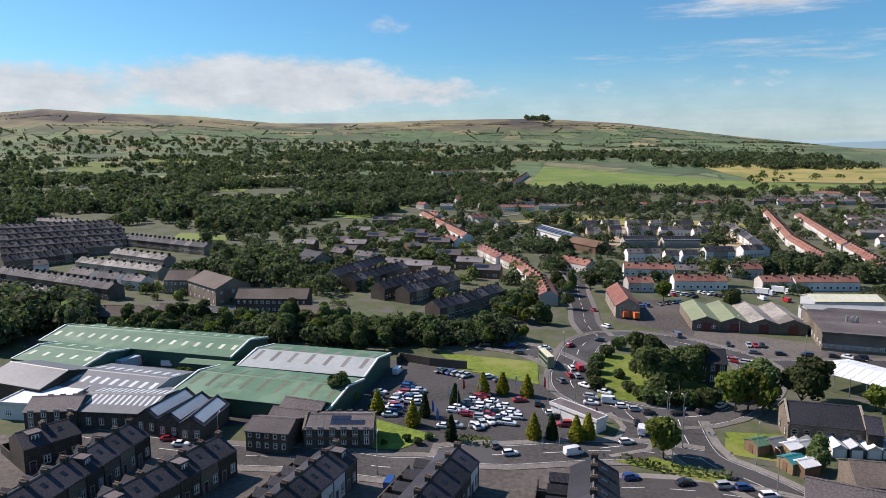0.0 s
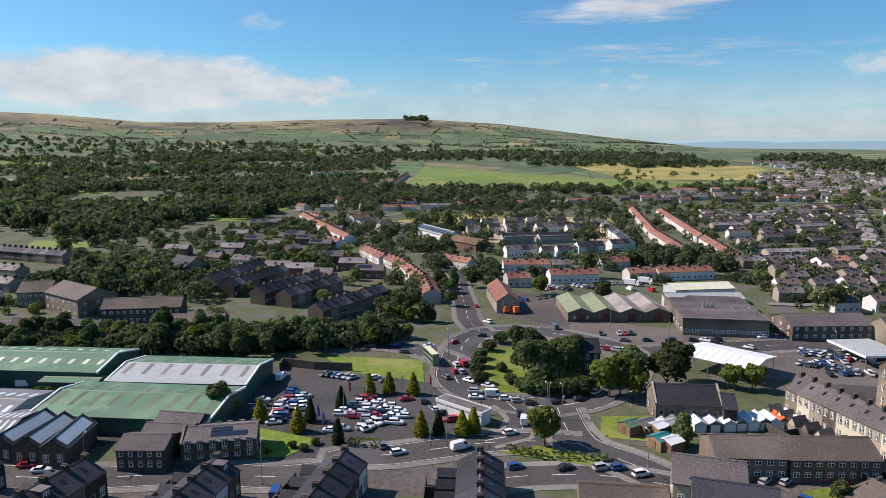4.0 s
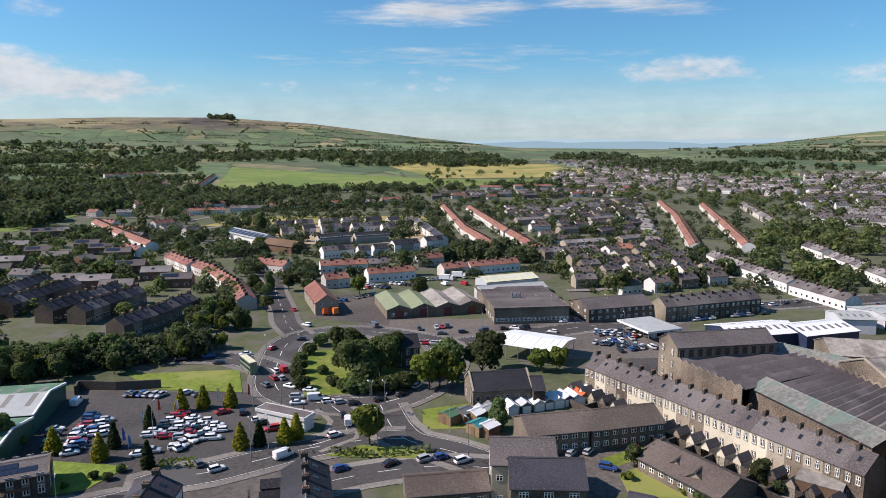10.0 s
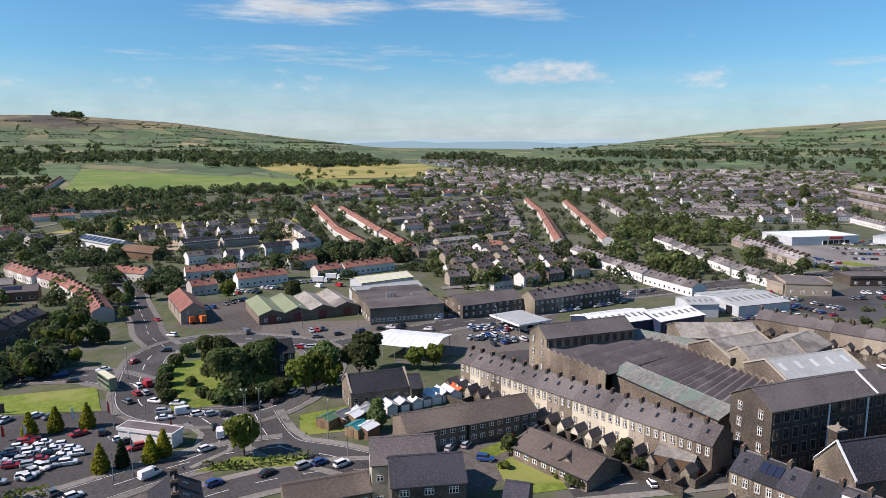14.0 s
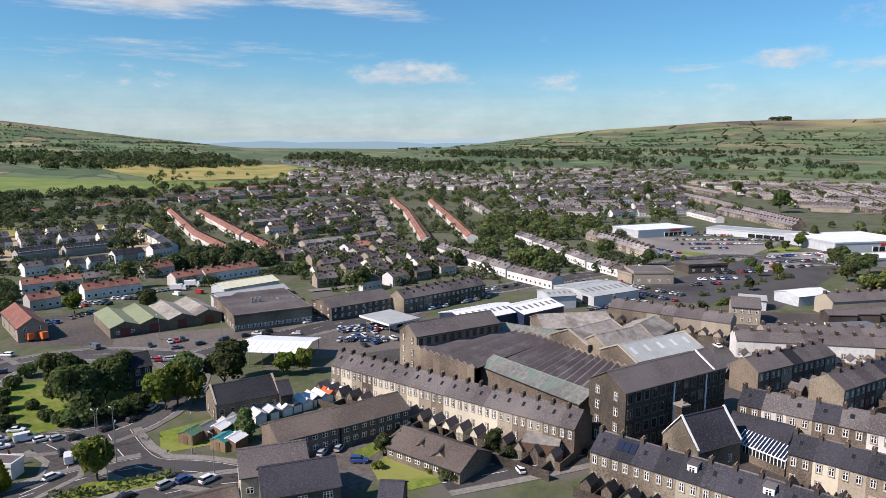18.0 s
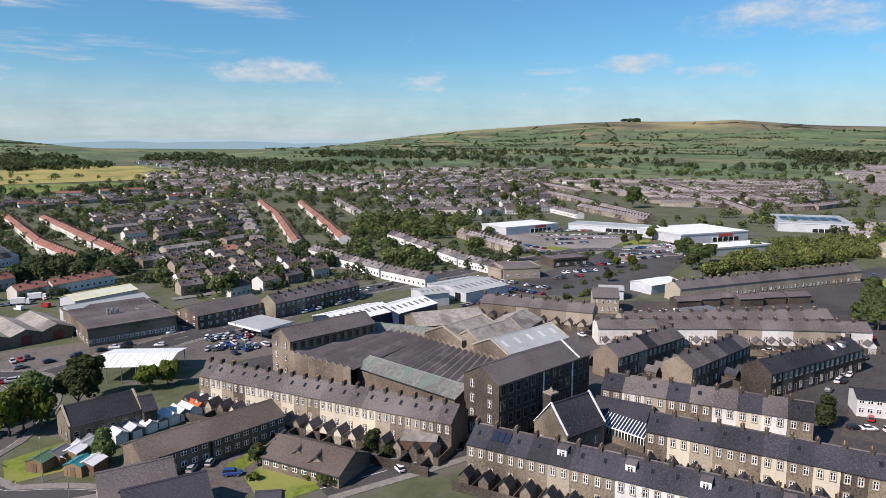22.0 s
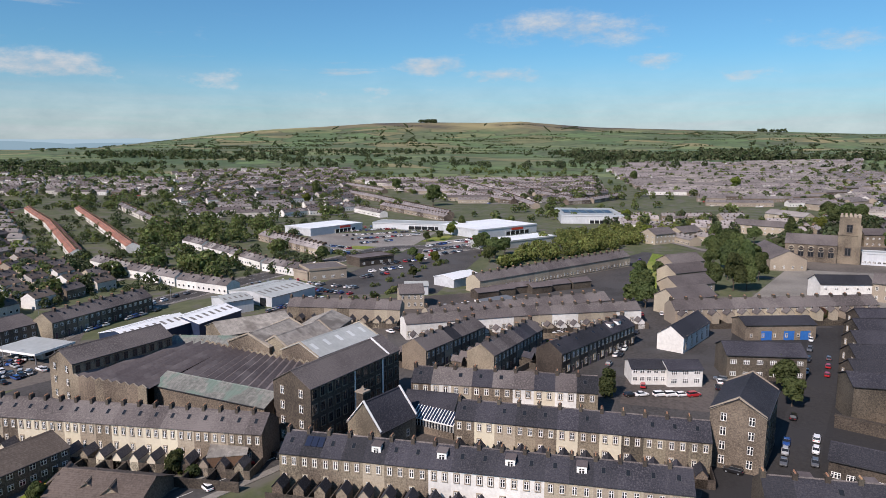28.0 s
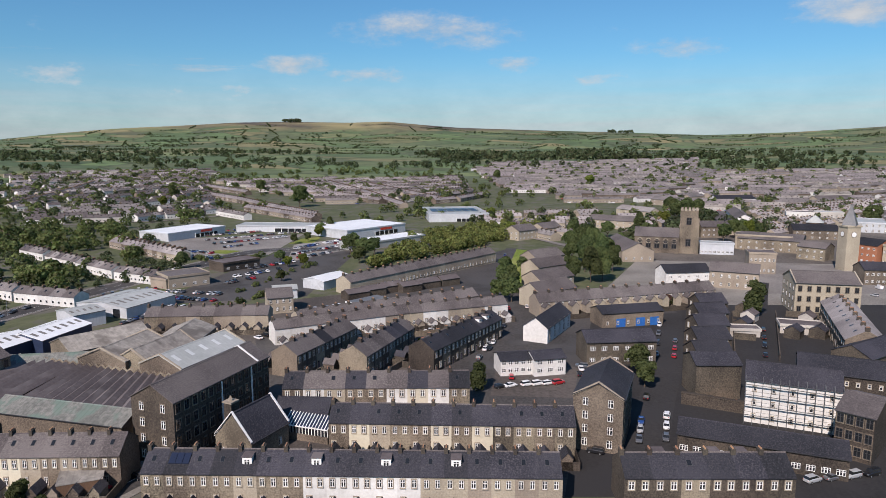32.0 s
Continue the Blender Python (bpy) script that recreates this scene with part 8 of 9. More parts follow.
TOWN_F = [F(w_, r_, w=5.4, d=7.6, chimney=False) for w_, r_ in ((STONE_PALE, SLATE_PALE), (STONE_PALE, TILE_GREY), (RENDER_WHITE, SLATE_PALE), (RENDER_GREY, ASBESTOS), (STONE, TILE_GREY))]
PALE_F = [F(STONE_PALE, ASBESTOS)]
NEW_F = [F(RENDER_WHITE, SLATE, w=4.4, d=6.2, eave=4.2, ridge=6.3, chimney=False), F(RENDER_WHITE, SLATE_BROWN, w=4.4, d=6.2, eave=4.2, ridge=6.3, chimney=False), F(STONE_PALE, SLATE, w=4.4, d=6.2, eave=4.2, ridge=6.3, chimney=False)]
BRICK_F = [F(BRICK_BROWN, TILE_GREY, w=7.5, chimney=False), F(BRICK_BROWN, SLATE_BROWN, w=7.5, chimney=False, panels=True)]
FLAT_F = [F(RENDER_GREY, TILE_GREY, w=9, eave=4.2, ridge=5.6, chimney=False), F(STONE_PALE, TILE_GREY, w=9, eave=4.2, ridge=5.6, chimney=False)]


SEMI_F = [F(w_, r_, w=4.6, d=6.4, eave=3.9, ridge=5.8) for w_, r_ in ((RENDER_GREY, TILE_BROWN), (STONE, SLATE_BROWN), (RENDER_WHITE, TILE_BROWN), (STONE_PALE, SLATE_BROWN))]


STREETS, PLOT_TREES = Solid(), []


def fill(k, label, group, a, b, c, d, pitch, seed, run_min=5, run_max=12, gap=9.0, skip=0.08, trees=0.5):
    """Streets inside the quarter a, b, c, d: rows from edge a-d over to b-c, pitch metres apart, gently bowed, with a lane before each second row and trees in the plots."""
    rng = random.Random(seed)
    A, B, C, D = (Vector(q) for q in (a, b, c, d))
    nrow = max(1, int(((D - A).length + (C - B).length) / 2 / pitch))
    bow = pitch * rng.uniform(0.5, 1.4) * rng.choice((-1, 1))
    for i in range(nrow):
        v = (i + 0.5) / nrow
        p, q = A.lerp(D, v), B.lerp(C, v)
        length = (q - p).length
        w = (q - p).normalized()
        side = Vector((-w.y, w.x))

        def at(x, off=0.0):
            u = x / length
            return p + w * x + side * (off + bow * math.sin(3.1 * u + 0.9 * seed))

        if i % 2 == 0:
            line = [at(length * n / 8, -pitch * 0.5) for n in range(9)]
            ribbon(smooth_line([tuple(r) for r in line], False, 25.0), 4.6, 0.35, s=STREETS)
        x = rng.uniform(0, 12)
        while x < length - 12:
            h = k[rng.randrange(len(k))]
            n = rng.randint(run_min, run_max)
            if rng.random() > skip:
                r0, r1 = at(x), at(min(length, x + n * h.w))
                ang = math.degrees(math.atan2(r1.y - r0.y, r1.x - r0.x)) + rng.uniform(-2, 2)
                dv = Vector((math.cos(radians(ang)), math.sin(radians(ang))))
                for j in range(n):
                    r = r0 + dv * (j * h.w)
                    if x + j * h.w > length:
                        break
                    h.place(pose(r.x, r.y, height(r.x, r.y) - 0.1, 0, 0, ang), label, group)
                    if rng.random() < 0.22:
                        e = r - side * (pitch * 0.5 - rng.choice((1.6, -1.6)))
                        if e.length > 290:
                            FAR_CARS.append((rng.choice(FAR_CAR_MESHES), pose(e.x, e.y, height(e.x, e.y) + 0.3, 0, 0, ang + 180 * rng.randrange(2)) @ Matrix.Scale(0.76, 4)))
                    if rng.random() < trees:
                        e = r + side * rng.uniform(0.36, 0.62) * pitch + w * rng.uniform(-3, 3)
                        PLOT_TREES.append((e.x, e.y, rng.uniform(1.6, 4.0) if rng.random() < 0.6 else rng.uniform(4.5, 8.5)))
            x += n * h.w + rng.uniform(0.5, 1.5) * gap
            if rng.random() < trees + 0.2:
                e = at(min(x, length) - gap * 0.5, rng.uniform(-0.3, 0.3) * pitch)
                PLOT_TREES.append((e.x, e.y, rng.uniform(4.5, 9.0)))


def plots():
    """Lanes and garden trees of the filled streets."""
    tagged(new("estate_lanes", STREETS.mesh("estate_lanes", CARPARK)), "pale tarmac lanes between the estate houses", "road", kind="structure")
    rng = np.random.default_rng(303)
    for name, m, k in (("garden_trees", WOOD, 0), ("garden_trees", WOOD_LIGHT, 1)):
        out = [far_tree(x, y, h, math.hypot(x, y), rng) for n, (x, y, h) in enumerate(PLOT_TREES) if (n % 3 == 0) == (k == 1)]
        tagged(new(name, quads_mesh(name, np.concatenate(out), m)), "trees and tall shrubs in the house gardens", "garden trees", kind="stuff")


def rows(k, label, group, *ends):
    """Rows of houses; each entry is ridge start and end."""
    for i, (ax, ay, bx, by) in enumerate(ends):
        terrace(k, ax, ay, bx, by, label, group, seed=i)


# west: stone streets and semis
rows(STONE_W, "stone terraced house with slate roof", "western rows",
     (-46.6, 277.7, -29.5, 313.9), (-37.6, 266.5, -18.1, 298.3), (-24.7, 251.9, -2.8, 281.6), (-15.0, 245.7, 4.1, 271.4), (-3.6, 221.8, 11.7, 237.8), (11.0, 239.7, 20.3, 249.8),
     (-188.1, 286.6, -123.8, 252.8), (-166.5, 252.8, -125.3, 237.8), (-182.4, 392.1, -124.2, 357.6),
     (-269.1, 410.5, -212.0, 446.4), (-252.4, 384.7, -196.1, 416.2), (-235.0, 357.6, -183.2, 389.7), (-219.9, 334.1, -174.6, 366.2), (-205.5, 311.8, -181.7, 341.7), (-288.0, 440.0, -227.3, 466.7))
rows(PALE_F, "house with pale sheeted roof", "western rows", (-166.6, 342.8, -130.9, 321.7), (-170.3, 316.8, -121.4, 291.5))
rows(WHITE_F, "white-rendered house with grey roof", "western rows", (-300.6, 492.8, -257.2, 477.6), (-187.5, 307.1, -182.3, 310.1), (-159.5, 289.4, -146.3, 282.6), (-142.4, 278.6, -132.5, 276.0), (-129.1, 273.6, -119.3, 269.9))
shed("care_home", -109.1, 267.4, -98.3, 267.4, 12, 5.6, 8.5, STONE, TILE_BROWN, "brown-roofed stone flats among trees", "flats", windows="plain", storeys=2, bays=6)
shed("care_home", -93.2, 262.0, -77.3, 246.0, 14, 6.4, 9.5, STONE, TILE_BROWN, "brown-roofed stone flats among trees", "flats", windows="plain", storeys=2, bays=6, gables="ab")
shed("care_home", -71.7, 235.1, -47.0, 234.1, 9, 5.4, 8, STONE_DARK, TILE_BROWN, "long two-storey stone flats with brown roof", "flats", windows="plain", storeys=2, bays=12)
shed("care_home", -113.9, 219.9, -97.3, 219.1, 9, 3, 5.5, STONE_DARK, TILE_BROWN, "low stone garages with brown roof", "garage")
shed("care_home", -94.3, 222.4, -80.2, 219.9, 8, 3, 5.5, STONE_DARK, TILE_BROWN, "low stone garages with brown roof", "garage")
shed("care_home", -49.8, 222.0, -31.6, 219.6, 8, 3, 5, STONE_DARK, TILE_BROWN, "low stone garages with brown roof", "garage")
shed("large_villa", -64.4, 314.3, -54.4, 302.5, 12, 6.5, 10, STONE, SLATE, "large stone villa among trees", "house", windows="tall", storeys=2, bays=4)
for _x, _y in ((-59.7, 387.7), (-48.4, 375.6), (-39.4, 405.9), (-30.1, 382.8), (-17.3, 422.9), (-9.8, 403.2), (-1.9, 382.8), (3.1, 337.7), (12.8, 316.4), (-20.8, 313.1), (-10.8, 306.6), (-2.9, 291.7), (19.4, 296.0), (-52.3, 435.0), (-51.0, 353.6), (-76.7, 375.6)):
    _h = BRICK_F[int(abs(_x)) % 2]
    _h.place(pose(_x - 6, _y + 2, height(_x, _y), 0, 0, -14) @ Matrix.Diagonal((1.7, 1, 1, 1)), "pair of brick houses with brown tiled roof", "brick pairs")
rows(BRICK_F, "brick terraced house", "brick pairs", (-51.2, 494.8, -29.7, 494.8))
# red-roofed crescents
rows(RED_F, "rendered house with red tiled roof", "red roofed rows",
     (-15.3, 540.3, -3.2, 481.4), (-3.2, 481.4, 14.8, 402.5), (21.3, 357.6, 29.0, 325.2), (26.0, 342.0, 36.1, 306.5), (36.0, 305.0, 39.8, 269.7), (39.6, 267.2, 38.4, 241.9),
     (-17.9, 1145.9, 56.3, 1177.0), (-3.2, 953.9, 59.0, 964.2), (47.5, 735.3, 84.2, 877.9), (84.2, 877.9, 134.2, 1098.8), (51.7, 648.6, 88.2, 660.6),
     (51.7, 599.3, 80.2, 596.9), (123.1, 623.4, 149.0, 613.0), (158.5, 627.4, 187.6, 622.7), (234.2, 635.3, 262.1, 632.4), (57.2, 321.2, 67.7, 305.5), (80.8, 300.3, 101.8, 297.0), (93.4, 272.4, 114.5, 271.1),
     (73.4, 268.0, 83.6, 268.3), (126.8, 297.7, 141.0, 298.7), (127.2, 269.6, 139.5, 270.3), (140.6, 269.6, 166.3, 269.6),
     (276.6, 585.6, 204.8, 395.9), (203.4, 393.0, 181.6, 313.8), (276.7, 526.8, 220.6, 366.9), (220.0, 363.8, 196.6, 293.9),
     (466.5, 496.8, 386.0, 392.5), (386.0, 392.5, 280.2, 270.1), (480.3, 457.3, 381.6, 343.3), (381.6, 343.3, 306.6, 258.4), (238.8, 284.5, 245.2, 280.2), (404.3, 742.2, 427.7, 727.0), (449.6, 736.2, 494.2, 719.1))
shed("red_corner_house", 65.1, 250.0, 62.2, 223.4, 8, 4.4, 7, STONE_PALE, TILE_RED, "corner house with steep red tiled roof", "house", windows="tall", storeys=2, bays=3, gables="ab")
rows(GREY_F, "grey pebble-dashed house with tiled roof", "grey rows",
     (86.4, 610.2, 115.5, 603.0), (192.9, 626.6, 221.4, 615.6), (337.6, 657.9, 364.4, 649.7), (400.9, 644.5, 436.3, 640.6), (468.1, 629.5, 500.3, 628.7), (103.0, 296.3, 111.8, 294.3), (193.9, 289.7, 225.8, 287.9), (518.5, 446.0, 448.3, 364.7), (448.3, 364.7, 376.2, 285.0),
     (566.8, 426.3, 686.0, 464.2), (694.8, 468.1, 853.2, 519.7))
rows(WHITE_F, "white-rendered terraced house with grey roof", "long white rows",
     (265.8, 244.8, 251.3, 212.9), (251.5, 212.8, 239.3, 178.6), (237.6, 176.8, 230.9, 149.0), (337.2, 246.0, 323.8, 223.9), (318.9, 219.5, 302.6, 193.3), (301.1, 192.1, 283.0, 164.4), (280.8, 162.5, 272.1, 140.5),
     (378.6, 218.5, 353.3, 186.8), (351.6, 185.6, 329.3, 155.5))
# new-build estate, part scaffolded
rows(NEW_F, "new white-rendered house with dark roof", "new estate",
     (92.1, 338.6, 108.9, 340.5), (109.6, 333.1, 116.1, 333.1), (118.7, 334.9, 126.3, 334.9), (133.2, 344.3, 148.7, 346.3), (154.5, 350.2, 166.0, 352.3), (90.8, 428.2, 99.4, 428.2), (107.0, 437.3, 115.0, 437.3), (118.2, 434.2, 136.3, 434.2), (139.2, 434.2, 158.4, 434.2), (156.0, 422.3, 165.1, 422.3),
     (95.4, 466.9, 105.9, 466.9), (110.2, 470.5, 122.4, 470.5), (127.1, 470.5, 140.4, 470.5), (143.6, 470.5, 155.4, 470.5), (159.7, 466.9, 172.1, 466.9), (174.2, 460.0, 183.4, 460.0), (185.3, 453.3, 193.8, 450.0), (191.0, 443.5, 183.5, 411.1), (182.6, 408.4, 175.9, 380.6), (175.2, 378.3, 167.8, 352.3))
flat_patch("building_site", EARTH, ((75.3, 397.5), (107.8, 494.7), (214.2, 487.7), (169.4, 369.5)), 0.06, "bare earth of the building site", "building site")
_o = shed("solar_roofed_range", 64.5, 440.6, 76.8, 397.3, 12, 4, 6.5, RENDER_WHITE, PALE_SHEET, "new range under scaffolding with solar panels", "house")
_L = run(64.5, 440.6, 76.8, 397.3)[0]
for _i in range(8):
    part("solar_panel", slab(_L * (_i + 0.1) / 8, _L * (_i + 0.8) / 8, -5.2, 4.7, -1.0, 6.3, 0.05), SOLAR, _o)
shed("timber_framed_range", 74.5, 383.0, 86.0, 360.7, 11, 4, 6.5, TIMBER, TIMBER, "unfinished range with bare timber roof", "house")
for _a, _b in (((102.8, 386.3), (122.3, 388.8)), ((125.4, 386.3), (146.1, 386.3))):
    _o = shed("scaffolded_row", *_a, *_b, 7, 4.2, 6.2, RENDER_GREY, SLATE, "unfinished house row wrapped in grey scaffolding", "house")
    _L = run(*_a, *_b)[0]
    for _i in range(12):
        part("scaffold_pole", Solid().cyl(_L * _i / 11, -4.8, 0, 5.8, 0.09, 0, 5), STEEL, _o)
    for _k in range(3):
        part("scaffold_board", Solid().box(0, _L, -4.8, -3.8, 1.5 + 1.6 * _k, 1.62 + 1.6 * _k), STEEL, _o)
garden_wall([(209.4, 446.3), (188.4, 387.6), (177.3, 343.2)], 1.8, 0.25, TIMBER, "pale timber fence round the new estate", "timber_fence", "fence")
for _i in range(8):
    _t = _i / 7
    _x, _y = Vector((420.0, 481.1)).lerp(Vector((274.2, 301.9)), _t)
    GREY_F[0].place(pose(_x, _y, 0, 0, 0, -60) @ Matrix.Diagonal((1.6, 1, 1, 1)), "grey gabled house stepping up the street", "stepped houses")
# distant streets
rows(STONE_F, "distant stone terraced house", "distant rows",
     (733.1, 327.4, 654.5, 248.1), (654.5, 248.1, 521.4, 137.9), (583.9, 216.9, 499.4, 133.4), (918.9, 227.5, 753.6, 141.3), (753.6, 141.3, 618.9, 82.7), (775.3, 208.8, 661.4, 110.1), (939.8, 196.4, 685.4, 56.4), (837.1, 365.6, 743.0, 274.6), (900.2, 315.9, 999.7, 234.7), (369.8, 215.4, 325.9, 155.2), (665.8, 60.0, 684.7, 40.4), (685.6, 37.9, 750.0, 10.5))
rows(WHITE_F, "white-rendered house with grey roof", "distant rows", (548.7, 228.0, 512.6, 190.5), (546.9, 249.9, 563.6, 238.1), (494.1, 271.4, 526.8, 256.6), (878.2, 436.0, 834.6, 372.7), (758.8, 448.3, 796.0, 411.6), (819.3, 164.2, 857.8, 108.4))
fill(GREY_F + WHITE_F, "distant rendered houses with grey roofs", "far estate", (718.2, 1030.6), (845.2, 642.1), (635.2, 483.6), (519.8, 749.1), 30, 31, 2, 4, 8)
fill(GREY_F + WHITE_F + BROWN_F, "distant rendered houses with grey roofs", "far estate", (974.1, 739.3), (1183.5, 493.6), (831.2, 363.1), (616.0, 454.6), 32, 32, 2, 5, 9)
fill(WHITE_F + GREY_F, "distant rendered houses on the hillside", "hillside homes", (875.5, 1309.8), (1060.5, 1220.2), (881.9, 881.5), (747.8, 945.9), 34, 33, 1, 3, 7)
fill(TOWN_F, "distant stone houses of the town", "town roofs", (1283.1, 43.9), (1429.4, -329.6), (833.2, -194.8), (781.0, -15.1), 24, 34, trees=0.16)
fill(TOWN_F, "distant stone houses of the town", "town roofs", (1104.2, -21.7), (1273.2, -381.3), (749.6, -226.2), (668.8, -73.7), 24, 38, trees=0.16)
fill(TOWN_F, "distant stone houses of the town", "town roofs", (1216.0, -354.9), (1255.3, -712.5), (626.6, -359.3), (621.4, -163.5), 26, 35, trees=0.16)
fill(TOWN_F, "distant stone houses of the town", "town roofs", (1525.6, 33.0), (1574.1, -458.0), (1230.0, -358.9), (1130.4, -3.6), 34, 36, trees=0.16)
fill(STONE_F + PALE_F, "stone houses of the town centre", "centre roofs", (623.0, -208.3), (656.6, -376.2), (484.1, -278.9), (439.9, -151.6), 22, 37, 2, 5, 6)
fill(STONE_F, "stone houses of the town centre", "centre roofs", (554.1, -92.8), (581.1, -153.1), (498.9, -127.9), (469.2, -82.7), 22, 39, 2, 4, 6)
fill(GREY_F + WHITE_F, "distant rendered houses with grey roofs", "mid estate", (608.0, 458.6), (871.1, 383.5), (552.1, 240.9), (449.3, 322.5), 30, 41, 2, 5, 8, 0.1)
fill(BROWN_F, "distant stone houses of the town", "mid rows", (942.9, 411.7), (1057.2, 51.5), (768.6, 24.9), (645.3, 162.2), 26, 42)
fill(SEMI_F + FLAT_F, "grey houses on the hillside estate", "hillside estate rows", (295.7, 532.8), (496.7, 537.5), (275.2, 294.5), (213.9, 313.9), 22, 43, 2, 3, 7, 0.1)
fill(GREY_F + RED_F, "grey and red roofed houses near the field", "field edge rows", (303.3, 715.4), (570.2, 637.9), (495.9, 554.5), (295.9, 639.9), 28, 44, 2, 4, 8)
fill(BRICK_F + GREY_F, "brick pairs on the western estate", "western estate rows", (-84.2, 379.8), (-8.1, 402.1), (4.4, 328.5), (-55.2, 338.3), 24, 45, 1, 2, 6, 0.2)
fill(RED_F + GREY_F, "red and grey roofed houses among trees", "wooded estate rows", (-39.1, 737.0), (89.2, 736.4), (56.1, 379.8), (22.9, 414.3), 34, 46, 2, 3, 14, 0.3)
fill(SEMI_F, "grey semis below the white rows", "lower semis", (202.2, 302.2), (274.3, 281.7), (229.5, 181.9), (155.6, 216.3), 15, 47, 2, 2, 3.5, 0.03)
fill(STONE_F + BROWN_F, "stone houses and flats above the terraces", "upper town", *fill_town, 20, 61, 2, 4, 6)
# fields
flat_patch("field", PASTURE, ((107.6, 887.6), (196.5, 1336.0), (435.2, 939.4), (347.2, 818.2)), 0.5, "bright mown playing field on the rise", "field", cut=14)
flat_patch("field", PASTURE, ((347.2, 818.2), (435.2, 939.4), (599.4, 834.8), (517.7, 787.8)), 0.5, "bright mown playing field on the rise", "field", cut=14)
flat_patch("meadow", HAY, ((440.1, 950.0), (526.7, 1528.5), (822.4, 1207.6), (694.6, 858.6)), 0.5, "dry yellow meadow above the playing field", "field", cut=14)
flat_patch("field", PASTURE, ((-101.8, 545.4), (-100.4, 656.2), (-28.8, 640.9), (-64.0, 532.8)), 0.25, "bright green park lawn among trees", "field", cut=6)
flat_patch("field", PASTURE, ((-178.9, 607.5), (-206.8, 769.6), (-152.9, 771.2), (-128.4, 607.5)), 0.25, "bright green park lawn among trees", "field", cut=6)
flat_patch("field", PASTURE, ((-282.4, 823.3), (-321.1, 1011.7), (-264.3, 1052.4), (-237.1, 808.2)), 0.3, "green meadow among trees", "field", cut=6)
flat_patch("bowling_green", PASTURE, ((-168.0, 414.3), (-174.4, 449.5), (-135.4, 432.6), (-132.6, 406.9)), 0.1, "bowling green behind the terrace", "lawn")
flat_patch("tennis_court", ASPHALT, ((-171.2, 477.6), (-181.4, 545.4), (-135.1, 532.8), (-135.4, 471.1)), 0.1, "grey hard tennis courts in the park", "court")
flat_patch("estate_green", HAY, ((50.1, 513.1), (107.4, 567.9), (238.9, 496.0), (195.9, 463.6)), 0.06, "rough dry grass round the new estate", "field")
for _c in (((-603.0, 930.1), (-695.3, 1164.4), (-579.1, 1106.6), (-502.8, 915.4)), ((-630.2, 1150.4), (-806.9, 1476.6), (-649.0, 1385.0), (-531.8, 1142.7)), ((-612.7, 1393.3), (-726.0, 1752.3), (-572.7, 1585.7), (-476.4, 1273.0)), ((-375.0, 680.0), (-411.2, 782.4), (-387.4, 800.4), (-348.0, 693.9))):
    flat_patch("field", PASTURE, _c, 0.5, "pasture between the woods", "field", cut=8)
# ---- trees ----
def grove(a, b, c, d, n, s0, s1, seed, label="broadleaf tree in full summer leaf", group="tree belt"):
    rng = random.Random(seed)
    A, B, C, D = (Vector(q) for q in (a, b, c, d))
    for i in range(n):
        u, v = rng.random(), rng.random()
        p = A.lerp(B, u).lerp(D.lerp(C, u), v)
        TREES[rng.randrange(4)].place(p.x, p.y, rng.uniform(s0, s1), label, group, rot=rng.uniform(0, 360))


grove((-100.4, 197.3), (-27.6, 196.1), (-29.7, 211.9), (-99.1, 213.3), 40, 0.6, 0.9, 1)
grove((-29.3, 185.0), (18.8, 188.7), (19.8, 199.1), (-31.4, 199.1), 34, 0.55, 0.85, 2)
grove((11.1, 196.1), (32.1, 196.1), (35.7, 238.6), (19.5, 238.6), 16, 0.45, 0.75, 3)
grove((37.9, 232.8), (61.1, 238.6), (69.7, 278.4), (47.4, 278.4), 7, 0.6, 0.9, 5)
thicket("tree_belt", (-101.2, 195.5), (18.9, 189.8), (20.5, 206.6), (-96.7, 211.9), 190, 3.6, 6.8, 41, "continuous belt of broadleaf trees behind the warehouses")
thicket("tree_belt", (18.5, 226.4), (33.8, 218.9), (39.9, 284.3), (22.6, 278.4), 12, 4, 6.5, 42, "broadleaf trees beside the road")
thicket("tree_belt", (-94.0, 278.4), (-61.5, 275.0), (-69.5, 338.3), (-116.1, 350.5), 60, 7, 11, 43, "tall dense trees round the villas")
thicket("tree_belt", (-61.9, 257.0), (-40.6, 260.0), (-48.2, 310.4), (-69.6, 325.3), 14, 6, 9, 44, "tall dense trees round the villas")
thicket("tree_belt", (-128.9, 177.4), (-123.5, 199.1), (-147.0, 238.6), (-174.3, 243.0), 34, 9, 13, 45, "dense dark trees beside the works")
thicket("tree_belt", (-120.9, 199.1), (-107.4, 200.9), (-124.4, 230.3), (-138.1, 230.3), 18, 8, 12, 46, "dense dark trees beside the works")
thicket("tree_belt", (240.3, 216.6), (246.1, 166.8), (297.3, 184.2), (303.6, 249.5), 18, 6, 9, 47, "garden trees between the white rows", WOOD_LIGHT)
thicket("tree_belt", (322.0, 269.1), (320.4, 178.1), (447.0, 250.3), (448.2, 342.3), 46, 7, 11, 48, "dense mature trees between the white rows", WOOD_LIGHT)
thicket("thicket", (309.7, 59.1), (403.4, -1.8), (538.9, -59.7), (430.1, 48.7), 260, 4, 6.8, 49, "bushy green thicket behind the tall terrace", WOOD_BRIGHT)
thicket("tree_belt", (375.4, -63.6), (396.6, -92.7), (469.9, -172.8), (518.7, -153.5), 30, 9, 14, 50, "trees round the church")
